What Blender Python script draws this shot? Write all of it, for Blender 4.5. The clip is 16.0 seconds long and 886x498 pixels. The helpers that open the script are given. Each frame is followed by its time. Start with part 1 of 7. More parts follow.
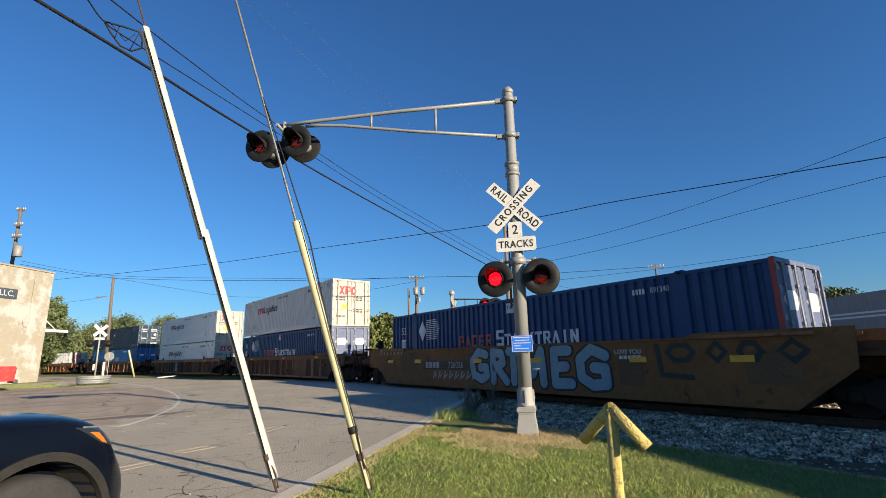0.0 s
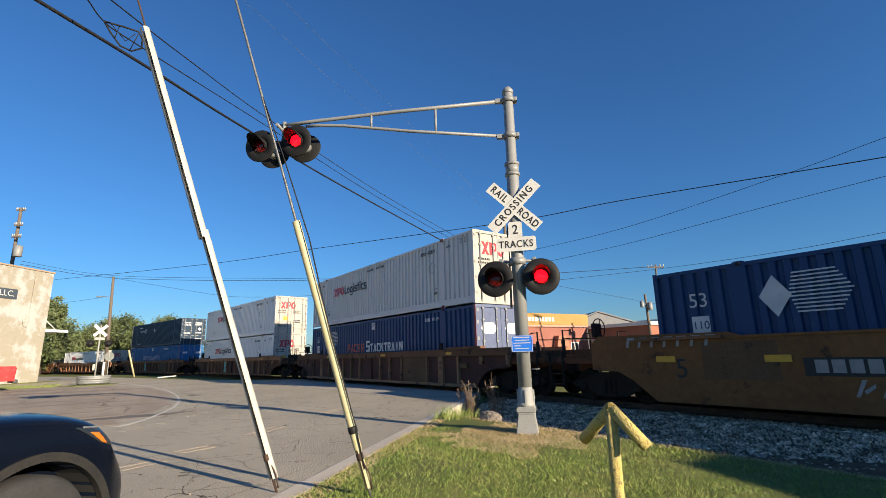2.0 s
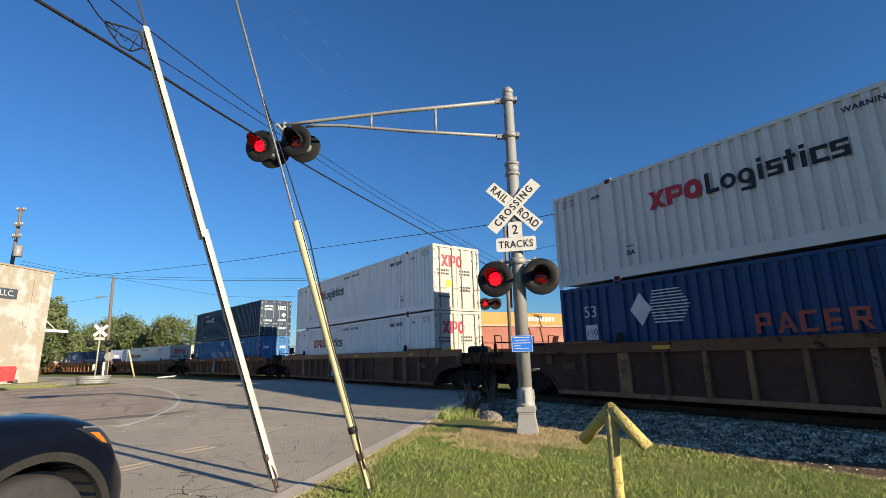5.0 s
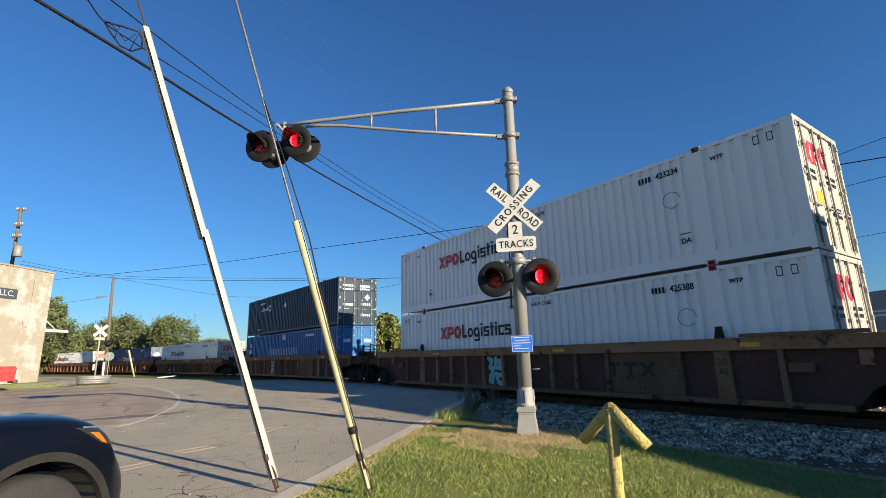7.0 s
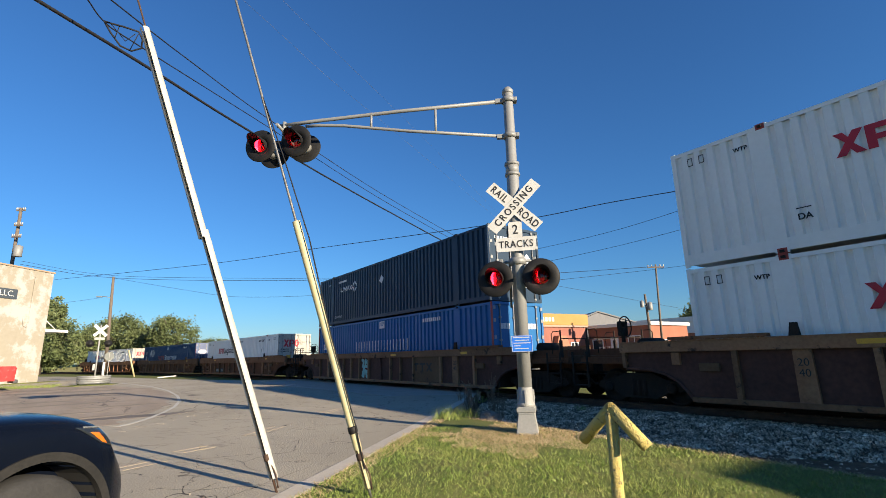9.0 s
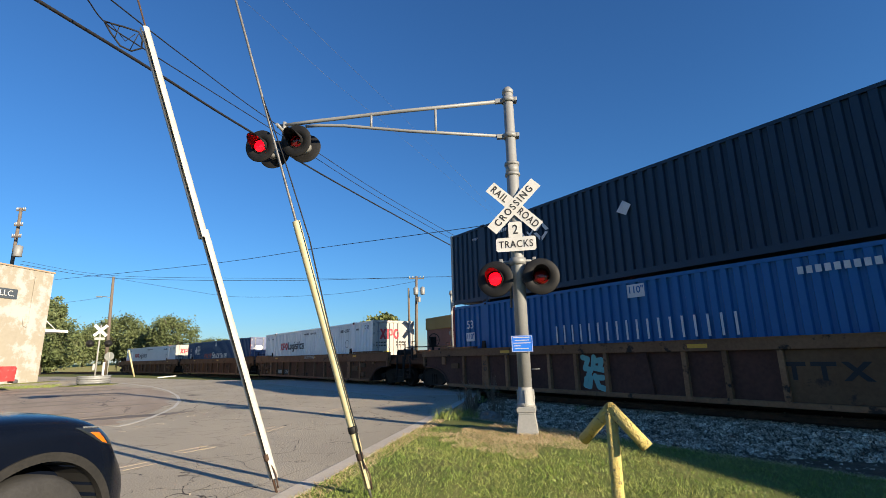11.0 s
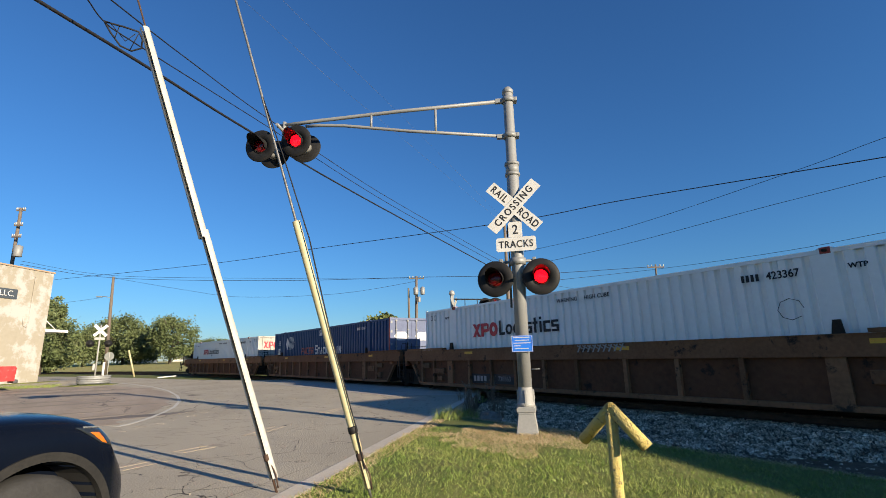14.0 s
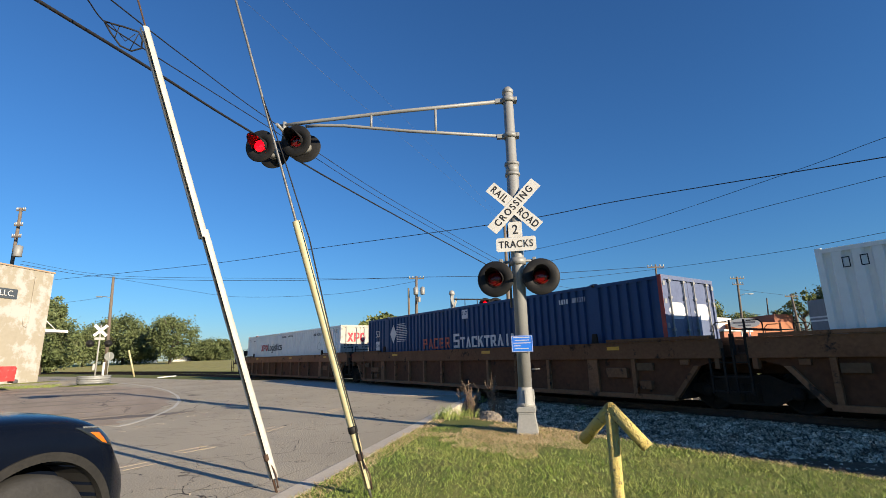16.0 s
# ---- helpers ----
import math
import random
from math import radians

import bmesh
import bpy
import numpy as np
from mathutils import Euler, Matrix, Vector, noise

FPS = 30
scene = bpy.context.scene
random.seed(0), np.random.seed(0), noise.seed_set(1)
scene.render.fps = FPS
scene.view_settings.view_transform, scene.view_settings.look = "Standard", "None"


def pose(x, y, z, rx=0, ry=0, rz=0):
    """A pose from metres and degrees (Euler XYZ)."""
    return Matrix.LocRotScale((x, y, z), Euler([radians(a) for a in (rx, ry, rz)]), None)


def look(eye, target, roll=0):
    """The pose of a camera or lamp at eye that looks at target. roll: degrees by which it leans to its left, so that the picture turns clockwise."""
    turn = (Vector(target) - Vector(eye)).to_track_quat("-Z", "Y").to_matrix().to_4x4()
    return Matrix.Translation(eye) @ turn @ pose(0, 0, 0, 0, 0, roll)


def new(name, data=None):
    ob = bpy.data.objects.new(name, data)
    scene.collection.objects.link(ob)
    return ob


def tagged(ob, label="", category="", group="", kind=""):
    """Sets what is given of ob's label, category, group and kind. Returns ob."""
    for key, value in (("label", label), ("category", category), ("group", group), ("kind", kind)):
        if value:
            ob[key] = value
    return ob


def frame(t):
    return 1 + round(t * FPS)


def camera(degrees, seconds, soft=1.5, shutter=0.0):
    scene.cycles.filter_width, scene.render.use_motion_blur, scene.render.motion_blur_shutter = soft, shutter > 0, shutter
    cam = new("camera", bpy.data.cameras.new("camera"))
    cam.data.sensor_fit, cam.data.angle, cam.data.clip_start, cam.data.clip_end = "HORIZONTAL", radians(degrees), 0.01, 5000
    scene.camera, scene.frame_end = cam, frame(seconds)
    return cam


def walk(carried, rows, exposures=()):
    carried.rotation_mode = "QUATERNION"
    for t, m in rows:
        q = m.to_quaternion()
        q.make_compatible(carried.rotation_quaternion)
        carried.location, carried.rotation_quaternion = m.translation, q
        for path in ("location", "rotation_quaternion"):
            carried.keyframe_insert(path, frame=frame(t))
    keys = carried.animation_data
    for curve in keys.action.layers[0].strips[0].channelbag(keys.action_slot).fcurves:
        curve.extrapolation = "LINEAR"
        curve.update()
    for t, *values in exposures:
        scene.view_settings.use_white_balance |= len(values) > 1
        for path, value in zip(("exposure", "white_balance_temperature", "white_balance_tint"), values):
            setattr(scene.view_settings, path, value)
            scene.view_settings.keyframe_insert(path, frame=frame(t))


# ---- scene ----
from mathutils.bvhtree import BVHTree

# camera: it stands still beside the road
cam = camera(86.15, 16.0, soft=0.85)
EYE = Vector((0.0, -12.499, 1.353))
AIM = look(EYE, EYE + Vector((-0.7958, 0.5647, 0.2186)) * 10, -1.4349)
walk(cam, [(0, AIM), (16, AIM)], [(0, 0.94, 6730, 10), (6.8, 0.95, 6730, 10), (8, 1.06, 6730, 10), (12.6, 1.06, 6730, 10), (14, 0.94, 6730, 10), (16, 0.94, 6730, 10)])

# ---- daylight: low sun, clear sky ----
SUN_EL, SUN_TURN = radians(16.3), radians(14.0)
SUN_AZ = math.pi / 2 - SUN_TURN
world = bpy.data.worlds.new("sky")
scene.world = world
world.use_nodes = True
wn = world.node_tree.nodes
sky = wn.new("ShaderNodeTexSky")
sky.sky_type, sky.sun_disc = "NISHITA", False
sky.sun_elevation, sky.sun_rotation = SUN_EL, SUN_AZ
sky.air_density, sky.dust_density, sky.ozone_density = 1.25, 0.0, 10.0
wn["Background"].inputs["Strength"].default_value = 0.077
world.node_tree.links.new(sky.outputs[0], wn["Background"].inputs["Color"])
sun = new("sun", bpy.data.lights.new("sun", "SUN"))
sun.data.energy, sun.data.angle, sun.data.color = 5.0, radians(0.55), (1.0, 0.86, 0.66)
sun.matrix_world = look((60, 20, 30), (60 - math.cos(SUN_TURN) * math.cos(SUN_EL), 20 - math.sin(SUN_TURN) * math.cos(SUN_EL), 30 - math.sin(SUN_EL)))


# ---- materials ----
def lin(c):
    return (c[0], c[1], c[2], 1)


def material(name, base, other=None, rough=0.6, metal=0.0, scale=6.0, fine=60.0, spots=0.5, bump=0.15, spec=0.5, stain=None, stain_at=0.62, stretch=(1, 1, 1), object_space=True, rnd=0.0, detail=6.0, coat=0.0, island=False, cracks=False):
    """Base colour broken up at two scales, with optional stains, fine relief and uneven gloss."""
    m = bpy.data.materials.new(name)
    m.use_nodes = True
    n, l = m.node_tree.nodes, m.node_tree.links
    b = n["Principled BSDF"]
    tc = n.new("ShaderNodeTexCoord")
    mp = n.new("ShaderNodeMapping")
    mp.inputs["Scale"].default_value = stretch
    l.new(tc.outputs["Object" if object_space else "Generated"], mp.inputs[0])
    big, small = n.new("ShaderNodeTexNoise"), n.new("ShaderNodeTexNoise")
    for t, s in ((big, scale), (small, fine)):
        t.inputs["Scale"].default_value, t.inputs["Detail"].default_value = s, detail
        l.new(mp.outputs[0], t.inputs[0])
    other = other or tuple(v * 0.8 for v in base)
    mix = n.new("ShaderNodeMix")
    mix.data_type = "RGBA"
    mix.inputs["A"].default_value, mix.inputs["B"].default_value = lin(base), lin(other)
    add = n.new("ShaderNodeMath")
    add.operation = "ADD"
    l.new(big.outputs[0], add.inputs[0])
    l.new(small.outputs[0], add.inputs[1])
    rng = n.new("ShaderNodeMapRange")
    rng.inputs[1].default_value, rng.inputs[2].default_value = 1.0 - spots * 0.5, 1.0 + spots * 0.5
    l.new(add.outputs[0], rng.inputs[0])
    l.new(rng.outputs[0], mix.inputs["Factor"])
    col = mix.outputs["Result"]
    if stain:
        sn = n.new("ShaderNodeTexNoise")
        sn.inputs["Scale"].default_value, sn.inputs["Detail"].default_value, sn.inputs["Roughness"].default_value = scale * 1.7, 9.0, 0.68
        l.new(mp.outputs[0], sn.inputs[0])
        sr = n.new("ShaderNodeMapRange")
        sr.inputs[1].default_value, sr.inputs[2].default_value = stain_at, stain_at + 0.07
        l.new(sn.outputs[0], sr.inputs[0])
        sm = n.new("ShaderNodeMix")
        sm.data_type = "RGBA"
        sm.inputs["B"].default_value = lin(stain)
        l.new(sr.outputs[0], sm.inputs["Factor"])
        l.new(col, sm.inputs["A"])
        col = sm.outputs["Result"]
    if cracks:
        wob = n.new("ShaderNodeVectorMath")
        wob.operation = "MULTIPLY_ADD"
        wob.inputs[1].default_value = (0.35, 0.35, 0.0)
        l.new(big.outputs["Color"], wob.inputs[0])
        l.new(mp.outputs[0], wob.inputs[2])
        wn2 = n.new("ShaderNodeTexNoise")
        wn2.inputs["Scale"].default_value, wn2.inputs["Detail"].default_value = 5.0, 5.0
        l.new(mp.outputs[0], wn2.inputs[0])
        wob2 = n.new("ShaderNodeVectorMath")
        wob2.operation = "MULTIPLY_ADD"
        wob2.inputs[1].default_value = (0.4, 0.4, 0.0)
        l.new(wn2.outputs["Color"], wob2.inputs[0])
        l.new(wob.outputs[0], wob2.inputs[2])
        for sc, wd in ((0.42, 0.006), (1.3, 0.010)):
            vo = n.new("ShaderNodeTexVoronoi")
            vo.feature = "DISTANCE_TO_EDGE"
            vo.inputs["Scale"].default_value = sc
            l.new(wob2.outputs[0], vo.inputs[0])
            lim = n.new("ShaderNodeMapRange")
            lim.inputs[1].default_value, lim.inputs[2].default_value, lim.inputs[3].default_value, lim.inputs[4].default_value = wd * 0.4, wd, 1.0, 0.0
            l.new(vo.outputs["Distance"], lim.inputs[0])
            gate = n.new("ShaderNodeMapRange")
            gate.inputs[1].default_value, gate.inputs[2].default_value = 0.47, 0.60
            gn = n.new("ShaderNodeTexNoise")
            gn.inputs["Scale"].default_value = 0.9 + sc
            l.new(mp.outputs[0], gn.inputs[0])
            l.new(gn.outputs[0], gate.inputs[0])
            both = n.new("ShaderNodeMath")
            both.operation = "MULTIPLY"
            l.new(lim.outputs[0], both.inputs[0])
            l.new(gate.outputs[0], both.inputs[1])
            cm2 = n.new("ShaderNodeMix")
            cm2.data_type = "RGBA"
            cm2.inputs["B"].default_value = (0.07, 0.06, 0.05, 1)
            l.new(both.outputs[0], cm2.inputs["Factor"])
            l.new(col, cm2.inputs["A"])
            col = cm2.outputs["Result"]
    if rnd:
        oi = n.new("ShaderNodeNewGeometry") if island else n.new("ShaderNodeObjectInfo")
        hs = n.new("ShaderNodeHueSaturation")
        r2 = n.new("ShaderNodeMapRange")
        r2.inputs[3].default_value, r2.inputs[4].default_value = 1 - rnd, 1 + rnd
        l.new(oi.outputs["Random Per Island" if island else "Random"], r2.inputs[0])
        l.new(r2.outputs[0], hs.inputs["Value"])
        l.new(col, hs.inputs["Color"])
        col = hs.outputs[0]
    l.new(col, b.inputs["Base Color"])
    rr = n.new("ShaderNodeMapRange")
    rr.inputs[3].default_value, rr.inputs[4].default_value = max(0.03, rough - 0.12), min(1.0, rough + 0.12)
    l.new(big.outputs[0], rr.inputs[0])
    l.new(rr.outputs[0], b.inputs["Roughness"])
    b.inputs["Metallic"].default_value = metal
    b.inputs["Specular IOR Level"].default_value = spec
    b.inputs["Coat Weight"].default_value = coat
    if bump:
        bp = n.new("ShaderNodeBump")
        bp.inputs["Strength"].default_value, bp.inputs["Distance"].default_value = bump, 0.02
        l.new(add.outputs[0], bp.inputs["Height"])
        l.new(bp.outputs[0], b.inputs["Normal"])
    return m


def glow(name, colour, strength):
    m = bpy.data.materials.new(name)
    m.use_nodes = True
    b = m.node_tree.nodes["Principled BSDF"]
    b.inputs["Base Color"].default_value = lin(colour)
    b.inputs["Emission Color"].default_value = lin(colour)
    b.inputs["Emission Strength"].default_value = strength
    return m


def glassy(name, colour, rough=0.05, trans=0.0):
    m = bpy.data.materials.new(name)
    m.use_nodes = True
    b = m.node_tree.nodes["Principled BSDF"]
    b.inputs["Base Color"].default_value = lin(colour)
    b.inputs["Roughness"].default_value = rough
    b.inputs["Transmission Weight"].default_value = trans
    return m


ASPHALT = material("asphalt", (0.435, 0.385, 0.295), (0.325, 0.288, 0.222), 0.9, scale=0.35, fine=38, spots=0.6, bump=0.6, spec=0.2, stain=(0.23, 0.195, 0.155), stain_at=0.64, cracks=True)
DUSTY = material("dusty_asphalt", (0.42, 0.34, 0.26), (0.27, 0.22, 0.17), 0.92, scale=0.7, fine=22, spots=0.7, bump=0.5, spec=0.2, stretch=(0.35, 1.6, 1), stain=(0.17, 0.14, 0.11), stain_at=0.60)
CONCRETE = material("concrete", (0.44, 0.40, 0.34), (0.32, 0.29, 0.245), 0.85, scale=1.5, fine=40, spots=0.8, bump=0.3, spec=0.3, stain=(0.18, 0.16, 0.14))
TAR = material("fresh_tar_patch", (0.12, 0.105, 0.09), (0.2, 0.17, 0.14), 0.8, scale=2, fine=50, bump=0.5, spec=0.3)
PATCH = material("asphalt_patch", (0.25, 0.215, 0.165), (0.28, 0.23, 0.18), 0.92, scale=2, fine=50, bump=0.5, spec=0.2)
WORN_WHITE = material("worn_white_paint", (0.55, 0.53, 0.47), (0.42, 0.39, 0.33), 0.85, scale=5, fine=60, spots=0.4, bump=0.3, stain=(0.36, 0.33, 0.28), stain_at=0.60)
WORN_YELLOW = material("worn_yellow_paint", (0.50, 0.39, 0.20), (0.42, 0.35, 0.25), 0.85, scale=6, fine=40, spots=0.4, bump=0.3, stain=(0.38, 0.315, 0.245), stain_at=0.42)
SOIL = material("dry_soil", (0.38, 0.34, 0.145), (0.28, 0.27, 0.10), 0.95, scale=0.6, fine=18, bump=0.6, spec=0.1, stain=(0.26, 0.20, 0.11), stain_at=0.58)
TURF = material("turf", (0.11, 0.145, 0.04), (0.19, 0.18, 0.07), 0.95, scale=1.3, fine=30, bump=0.8, spec=0.1, stain=(0.33, 0.25, 0.14), stain_at=0.63)
GRASS = material("grass_blades", (0.145, 0.228, 0.04), (0.285, 0.305, 0.09), 0.5, scale=1.0, fine=9, bump=0, spec=0.3, rnd=0.4, island=True)
STRAW = material("dry_straw", (0.58, 0.45, 0.27), (0.42, 0.31, 0.17), 0.8, scale=1.5, fine=12, bump=0, spec=0.2)
BED = material("ballast_bed", (0.13, 0.11, 0.085), (0.07, 0.06, 0.047), 0.95, scale=9, fine=26, bump=1.0, spec=0.2)
RUST = material("rusty_steel", (0.10, 0.055, 0.035), (0.05, 0.032, 0.024), 0.8, metal=0.2, scale=4, fine=50, bump=0.3)
TIE = material("creosoted_timber", (0.075, 0.055, 0.04), (0.04, 0.032, 0.026), 0.9, scale=3, fine=30, stretch=(1, 8, 8), bump=0.5)
GALV = material("galvanised_steel", (0.28, 0.285, 0.28), (0.205, 0.208, 0.205), 0.55, metal=0.15, scale=5, fine=45, spots=0.9, bump=0.06, stain=(0.24, 0.205, 0.17), stain_at=0.70)
ALU = material("aluminium_grey", (0.34, 0.34, 0.325), (0.255, 0.255, 0.24), 0.6, metal=0.1, scale=3, fine=30, spots=0.9, bump=0.05, stain=(0.30, 0.265, 0.21), stain_at=0.70)
BLACK = material("black_paint", (0.010, 0.010, 0.011), (0.017, 0.017, 0.017), 0.6, scale=6, fine=40, bump=0.05, spec=0.25)
WHITE_SIGN = material("reflective_white", (0.66, 0.65, 0.62), (0.56, 0.55, 0.51), 0.5, scale=6, fine=40, bump=0.03, stain=(0.45, 0.42, 0.37), stain_at=0.72)
INK = material("sign_black", (0.012, 0.012, 0.013), (0.02, 0.02, 0.02), 0.6, bump=0)
BLUE_SIGN = material("sign_blue", (0.015, 0.17, 0.75), (0.02, 0.19, 0.75), 0.5, bump=0)
GUARD_WHITE = material("guy_guard_white", (0.47, 0.46, 0.42), (0.38, 0.37, 0.325), 0.55, scale=3, fine=25, bump=0.05, stain=(0.42, 0.37, 0.29), stain_at=0.68)
GUARD_YELLOW = material("guy_guard_yellow", (0.51, 0.465, 0.285), (0.44, 0.38, 0.205), 0.55, scale=3, fine=25, bump=0.05, stain=(0.35, 0.27, 0.15), stain_at=0.66)
WIRE = material("weathered_wire", (0.022, 0.022, 0.024), (0.014, 0.014, 0.016), 0.7, metal=0.0, bump=0, spec=0.2)
STRAND = material("galvanised_strand", (0.20, 0.20, 0.20), (0.11, 0.11, 0.11), 0.5, metal=0.3, scale=30, fine=120, bump=0.2)
YELLOW_PIPE = material("yellow_pipe_paint", (0.56, 0.42, 0.09), (0.47, 0.39, 0.17), 0.75, scale=26, fine=120, spots=0.8, bump=0.7, stain=(0.15, 0.125, 0.065), stain_at=0.575)
RED_LENS = glassy("red_lens", (0.55, 0.01, 0.015), 0.08, 0.8)
LED_ON = glow("led_red_lit", (1.0, 0.02, 0.05), 4.0)
LED_OFF = material("led_dark", (0.06, 0.008, 0.008), (0.03, 0.006, 0.006), 0.4, bump=0)
BROWN_CAR = material("brown_railcar_paint", (0.31, 0.165, 0.085), (0.165, 0.082, 0.045), 0.75, scale=1.6, fine=16, spots=0.9, bump=0.15, spec=0.15, stain=(0.045, 0.03, 0.024), stain_at=0.57, rnd=0.35)
PANEL_CAR = material("dusty_dark_panel", (0.125, 0.061, 0.046), (0.068, 0.034, 0.027), 0.8, scale=1.3, fine=12, spots=0.9, bump=0.15, spec=0.12, stain=(0.10, 0.065, 0.045), stain_at=0.66)
RED_PANEL = material("rust_brown_panel", (0.165, 0.072, 0.037), (0.09, 0.039, 0.022), 0.8, scale=1.1, fine=10, spots=0.9, bump=0.15, spec=0.12, stain=(0.035, 0.022, 0.018), stain_at=0.60)
ART_BROWN = material("rusty_railcar_paint", (0.28, 0.135, 0.066), (0.155, 0.07, 0.036), 0.75, scale=1.4, fine=14, spots=0.9, bump=0.15, spec=0.15, stain=(0.045, 0.028, 0.02), stain_at=0.57, rnd=0.3)
TAN_PATCH = material("faded_tan_panel", (0.18, 0.105, 0.056), (0.11, 0.06, 0.034), 0.8, scale=1.5, fine=14, spots=0.9, bump=0.1, spec=0.15, stain=(0.06, 0.038, 0.03), stain_at=0.60)
TAN_CAR = material("mustard_railcar_paint", (0.25, 0.118, 0.045), (0.15, 0.066, 0.028), 0.75, scale=0.8, fine=9, spots=0.9, bump=0.1, spec=0.15, stain=(0.075, 0.04, 0.026), stain_at=0.58)
YELLOW_MARK = material("reflective_yellow", (0.78, 0.40, 0.02), (0.6, 0.30, 0.03), 0.5, bump=0, scale=7, stain=(0.30, 0.17, 0.05), stain_at=0.64)
UNDER = material("dirty_running_gear", (0.020, 0.015, 0.012), (0.034, 0.024, 0.018), 0.85, scale=5, fine=30, bump=0.3, spec=0.25)
C_WHITE = material("container_white", (0.88, 0.865, 0.83), (0.80, 0.785, 0.75), 0.6, scale=0.8, fine=9, spots=0.9, bump=0.05, spec=0.25, stain=(0.46, 0.40, 0.33), stain_at=0.71)
# the container white again, darkened in colour to imitate one box's dimmer exposure
C_WHITE_DIM = material("container_dimmed_white", (0.68, 0.665, 0.635), (0.58, 0.565, 0.54), 0.6, scale=0.8, fine=9, spots=0.9, bump=0.05, spec=0.25, stain=(0.30, 0.26, 0.21), stain_at=0.70)
C_NAVY = material("container_navy", (0.011, 0.045, 0.13), (0.014, 0.053, 0.145), 0.5, scale=0.8, fine=9, spots=0.9, bump=0.05, spec=0.3, stain=(0.06, 0.07, 0.10), stain_at=0.70)
C_DARK = material("container_dark_navy", (0.009, 0.030, 0.060), (0.012, 0.036, 0.068), 0.5, scale=0.8, fine=9, spots=0.9, bump=0.05, spec=0.3, stain=(0.04, 0.045, 0.055), stain_at=0.72)
C_BLUE = material("container_blue", (0.007, 0.105, 0.29), (0.010, 0.12, 0.31), 0.5, scale=0.8, fine=9, spots=0.9, bump=0.05, spec=0.3, stain=(0.05, 0.06, 0.10), stain_at=0.72)
C_PALE = material("post_pale_grey", (0.50, 0.49, 0.46), (0.40, 0.39, 0.36), 0.6, scale=2, fine=20, bump=0.05)
C_RED = material("post_red", (0.38, 0.045, 0.03), (0.30, 0.04, 0.03), 0.55, scale=2, fine=20, bump=0.05)
DOOR_WHITE = material("door_white", (0.47, 0.44, 0.395), (0.36, 0.325, 0.28), 0.6, scale=1.6, fine=14, spots=0.9, bump=0.05, spec=0.3, stain=(0.28, 0.17, 0.10), stain_at=0.64)
DOOR_BLUE = material("door_faded_blue", (0.10, 0.13, 0.225), (0.07, 0.09, 0.17), 0.55, scale=1.2, fine=12, bump=0.05, stain=(0.3, 0.25, 0.2), stain_at=0.7)
LOGO_RED = material("logo_red", (0.50, 0.012, 0.03), (0.44, 0.012, 0.03), 0.5, bump=0)
LOGO_DARK = material("logo_charcoal", (0.022, 0.023, 0.028), (0.03, 0.03, 0.035), 0.5, bump=0, spec=0.2)
LOGO_WHITE = material("logo_white", (0.62, 0.63, 0.64), (0.5, 0.51, 0.53), 0.55, bump=0, scale=4, stain=(0.2, 0.22, 0.28), stain_at=0.66)
LOGO_FADED_RED = material("logo_faded_red", (0.42, 0.075, 0.04), (0.28, 0.055, 0.045), 0.6, bump=0, scale=3, stain=(0.10, 0.05, 0.08), stain_at=0.60)
SPRAY_BLUE = material("spray_paint_pale_blue", (0.17, 0.30, 0.36), (0.12, 0.23, 0.30), 0.5, scale=1.5, fine=8, bump=0)
SPRAY_TEAL = material("spray_paint_teal", (0.14, 0.46, 0.45), (0.12, 0.38, 0.38), 0.5, bump=0)
SPRAY_SILVER = material("spray_paint_silver", (0.33, 0.32, 0.31), (0.24, 0.23, 0.22), 0.5, bump=0)


# ---- mesh helpers ----
def part(name, bm, mat, parent=None, label="", smooth=False):
    me = bpy.data.meshes.new(name)
    bm.normal_update()
    bm.to_mesh(me)
    bm.free()
    for m in (mat if isinstance(mat, (list, tuple)) else [mat]):
        me.materials.append(m)
    if smooth:
        me.shade_smooth()
    ob = new(name, me)
    ob.parent = parent
    if label:
        ob["label"] = label
    return ob


def thing(name, m, label, category, group="", kind=""):
    ob = new(name)
    ob.matrix_world = m
    return tagged(ob, label, category, group, kind)


def box(bm, x0, x1, y0, y1, z0, z1, bevel=0.0, mi=0, m=None):
    v = [bm.verts.new((x, y, z)) for x in (x0, x1) for y in (y0, y1) for z in (z0, z1)]
    fs = [bm.faces.new([v[i] for i in f]) for f in ((0, 1, 3, 2), (4, 6, 7, 5), (0, 4, 5, 1), (2, 3, 7, 6), (0, 2, 6, 4), (1, 5, 7, 3))]
    for f in fs:
        f.material_index = mi
    if m is not None:
        bmesh.ops.transform(bm, matrix=m, verts=v)
    if bevel:
        es = list({e for f in fs for e in f.edges})
        bmesh.ops.bevel(bm, geom=es, offset=bevel, segments=2, affect="EDGES", profile=0.6)
    return bm


def rod(bm, a, b, r, r2=None, seg=10, mi=0, cap=True):
    a, b = Vector(a), Vector(b)
    d = b - a
    q = d.to_track_quat("Z", "Y").to_matrix()
    r2 = r if r2 is None else r2
    ring = [[bm.verts.new(p + q @ Vector((math.cos(k * math.tau / seg) * rr, math.sin(k * math.tau / seg) * rr, 0))) for k in range(seg)] for p, rr in ((a, r), (b, r2))]
    for k in range(seg):
        f = bm.faces.new((ring[0][k], ring[0][(k + 1) % seg], ring[1][(k + 1) % seg], ring[1][k]))
        f.smooth, f.material_index = True, mi
    if cap:
        bm.faces.new(ring[0][::-1]).material_index = mi
        bm.faces.new(ring[1]).material_index = mi
    return bm


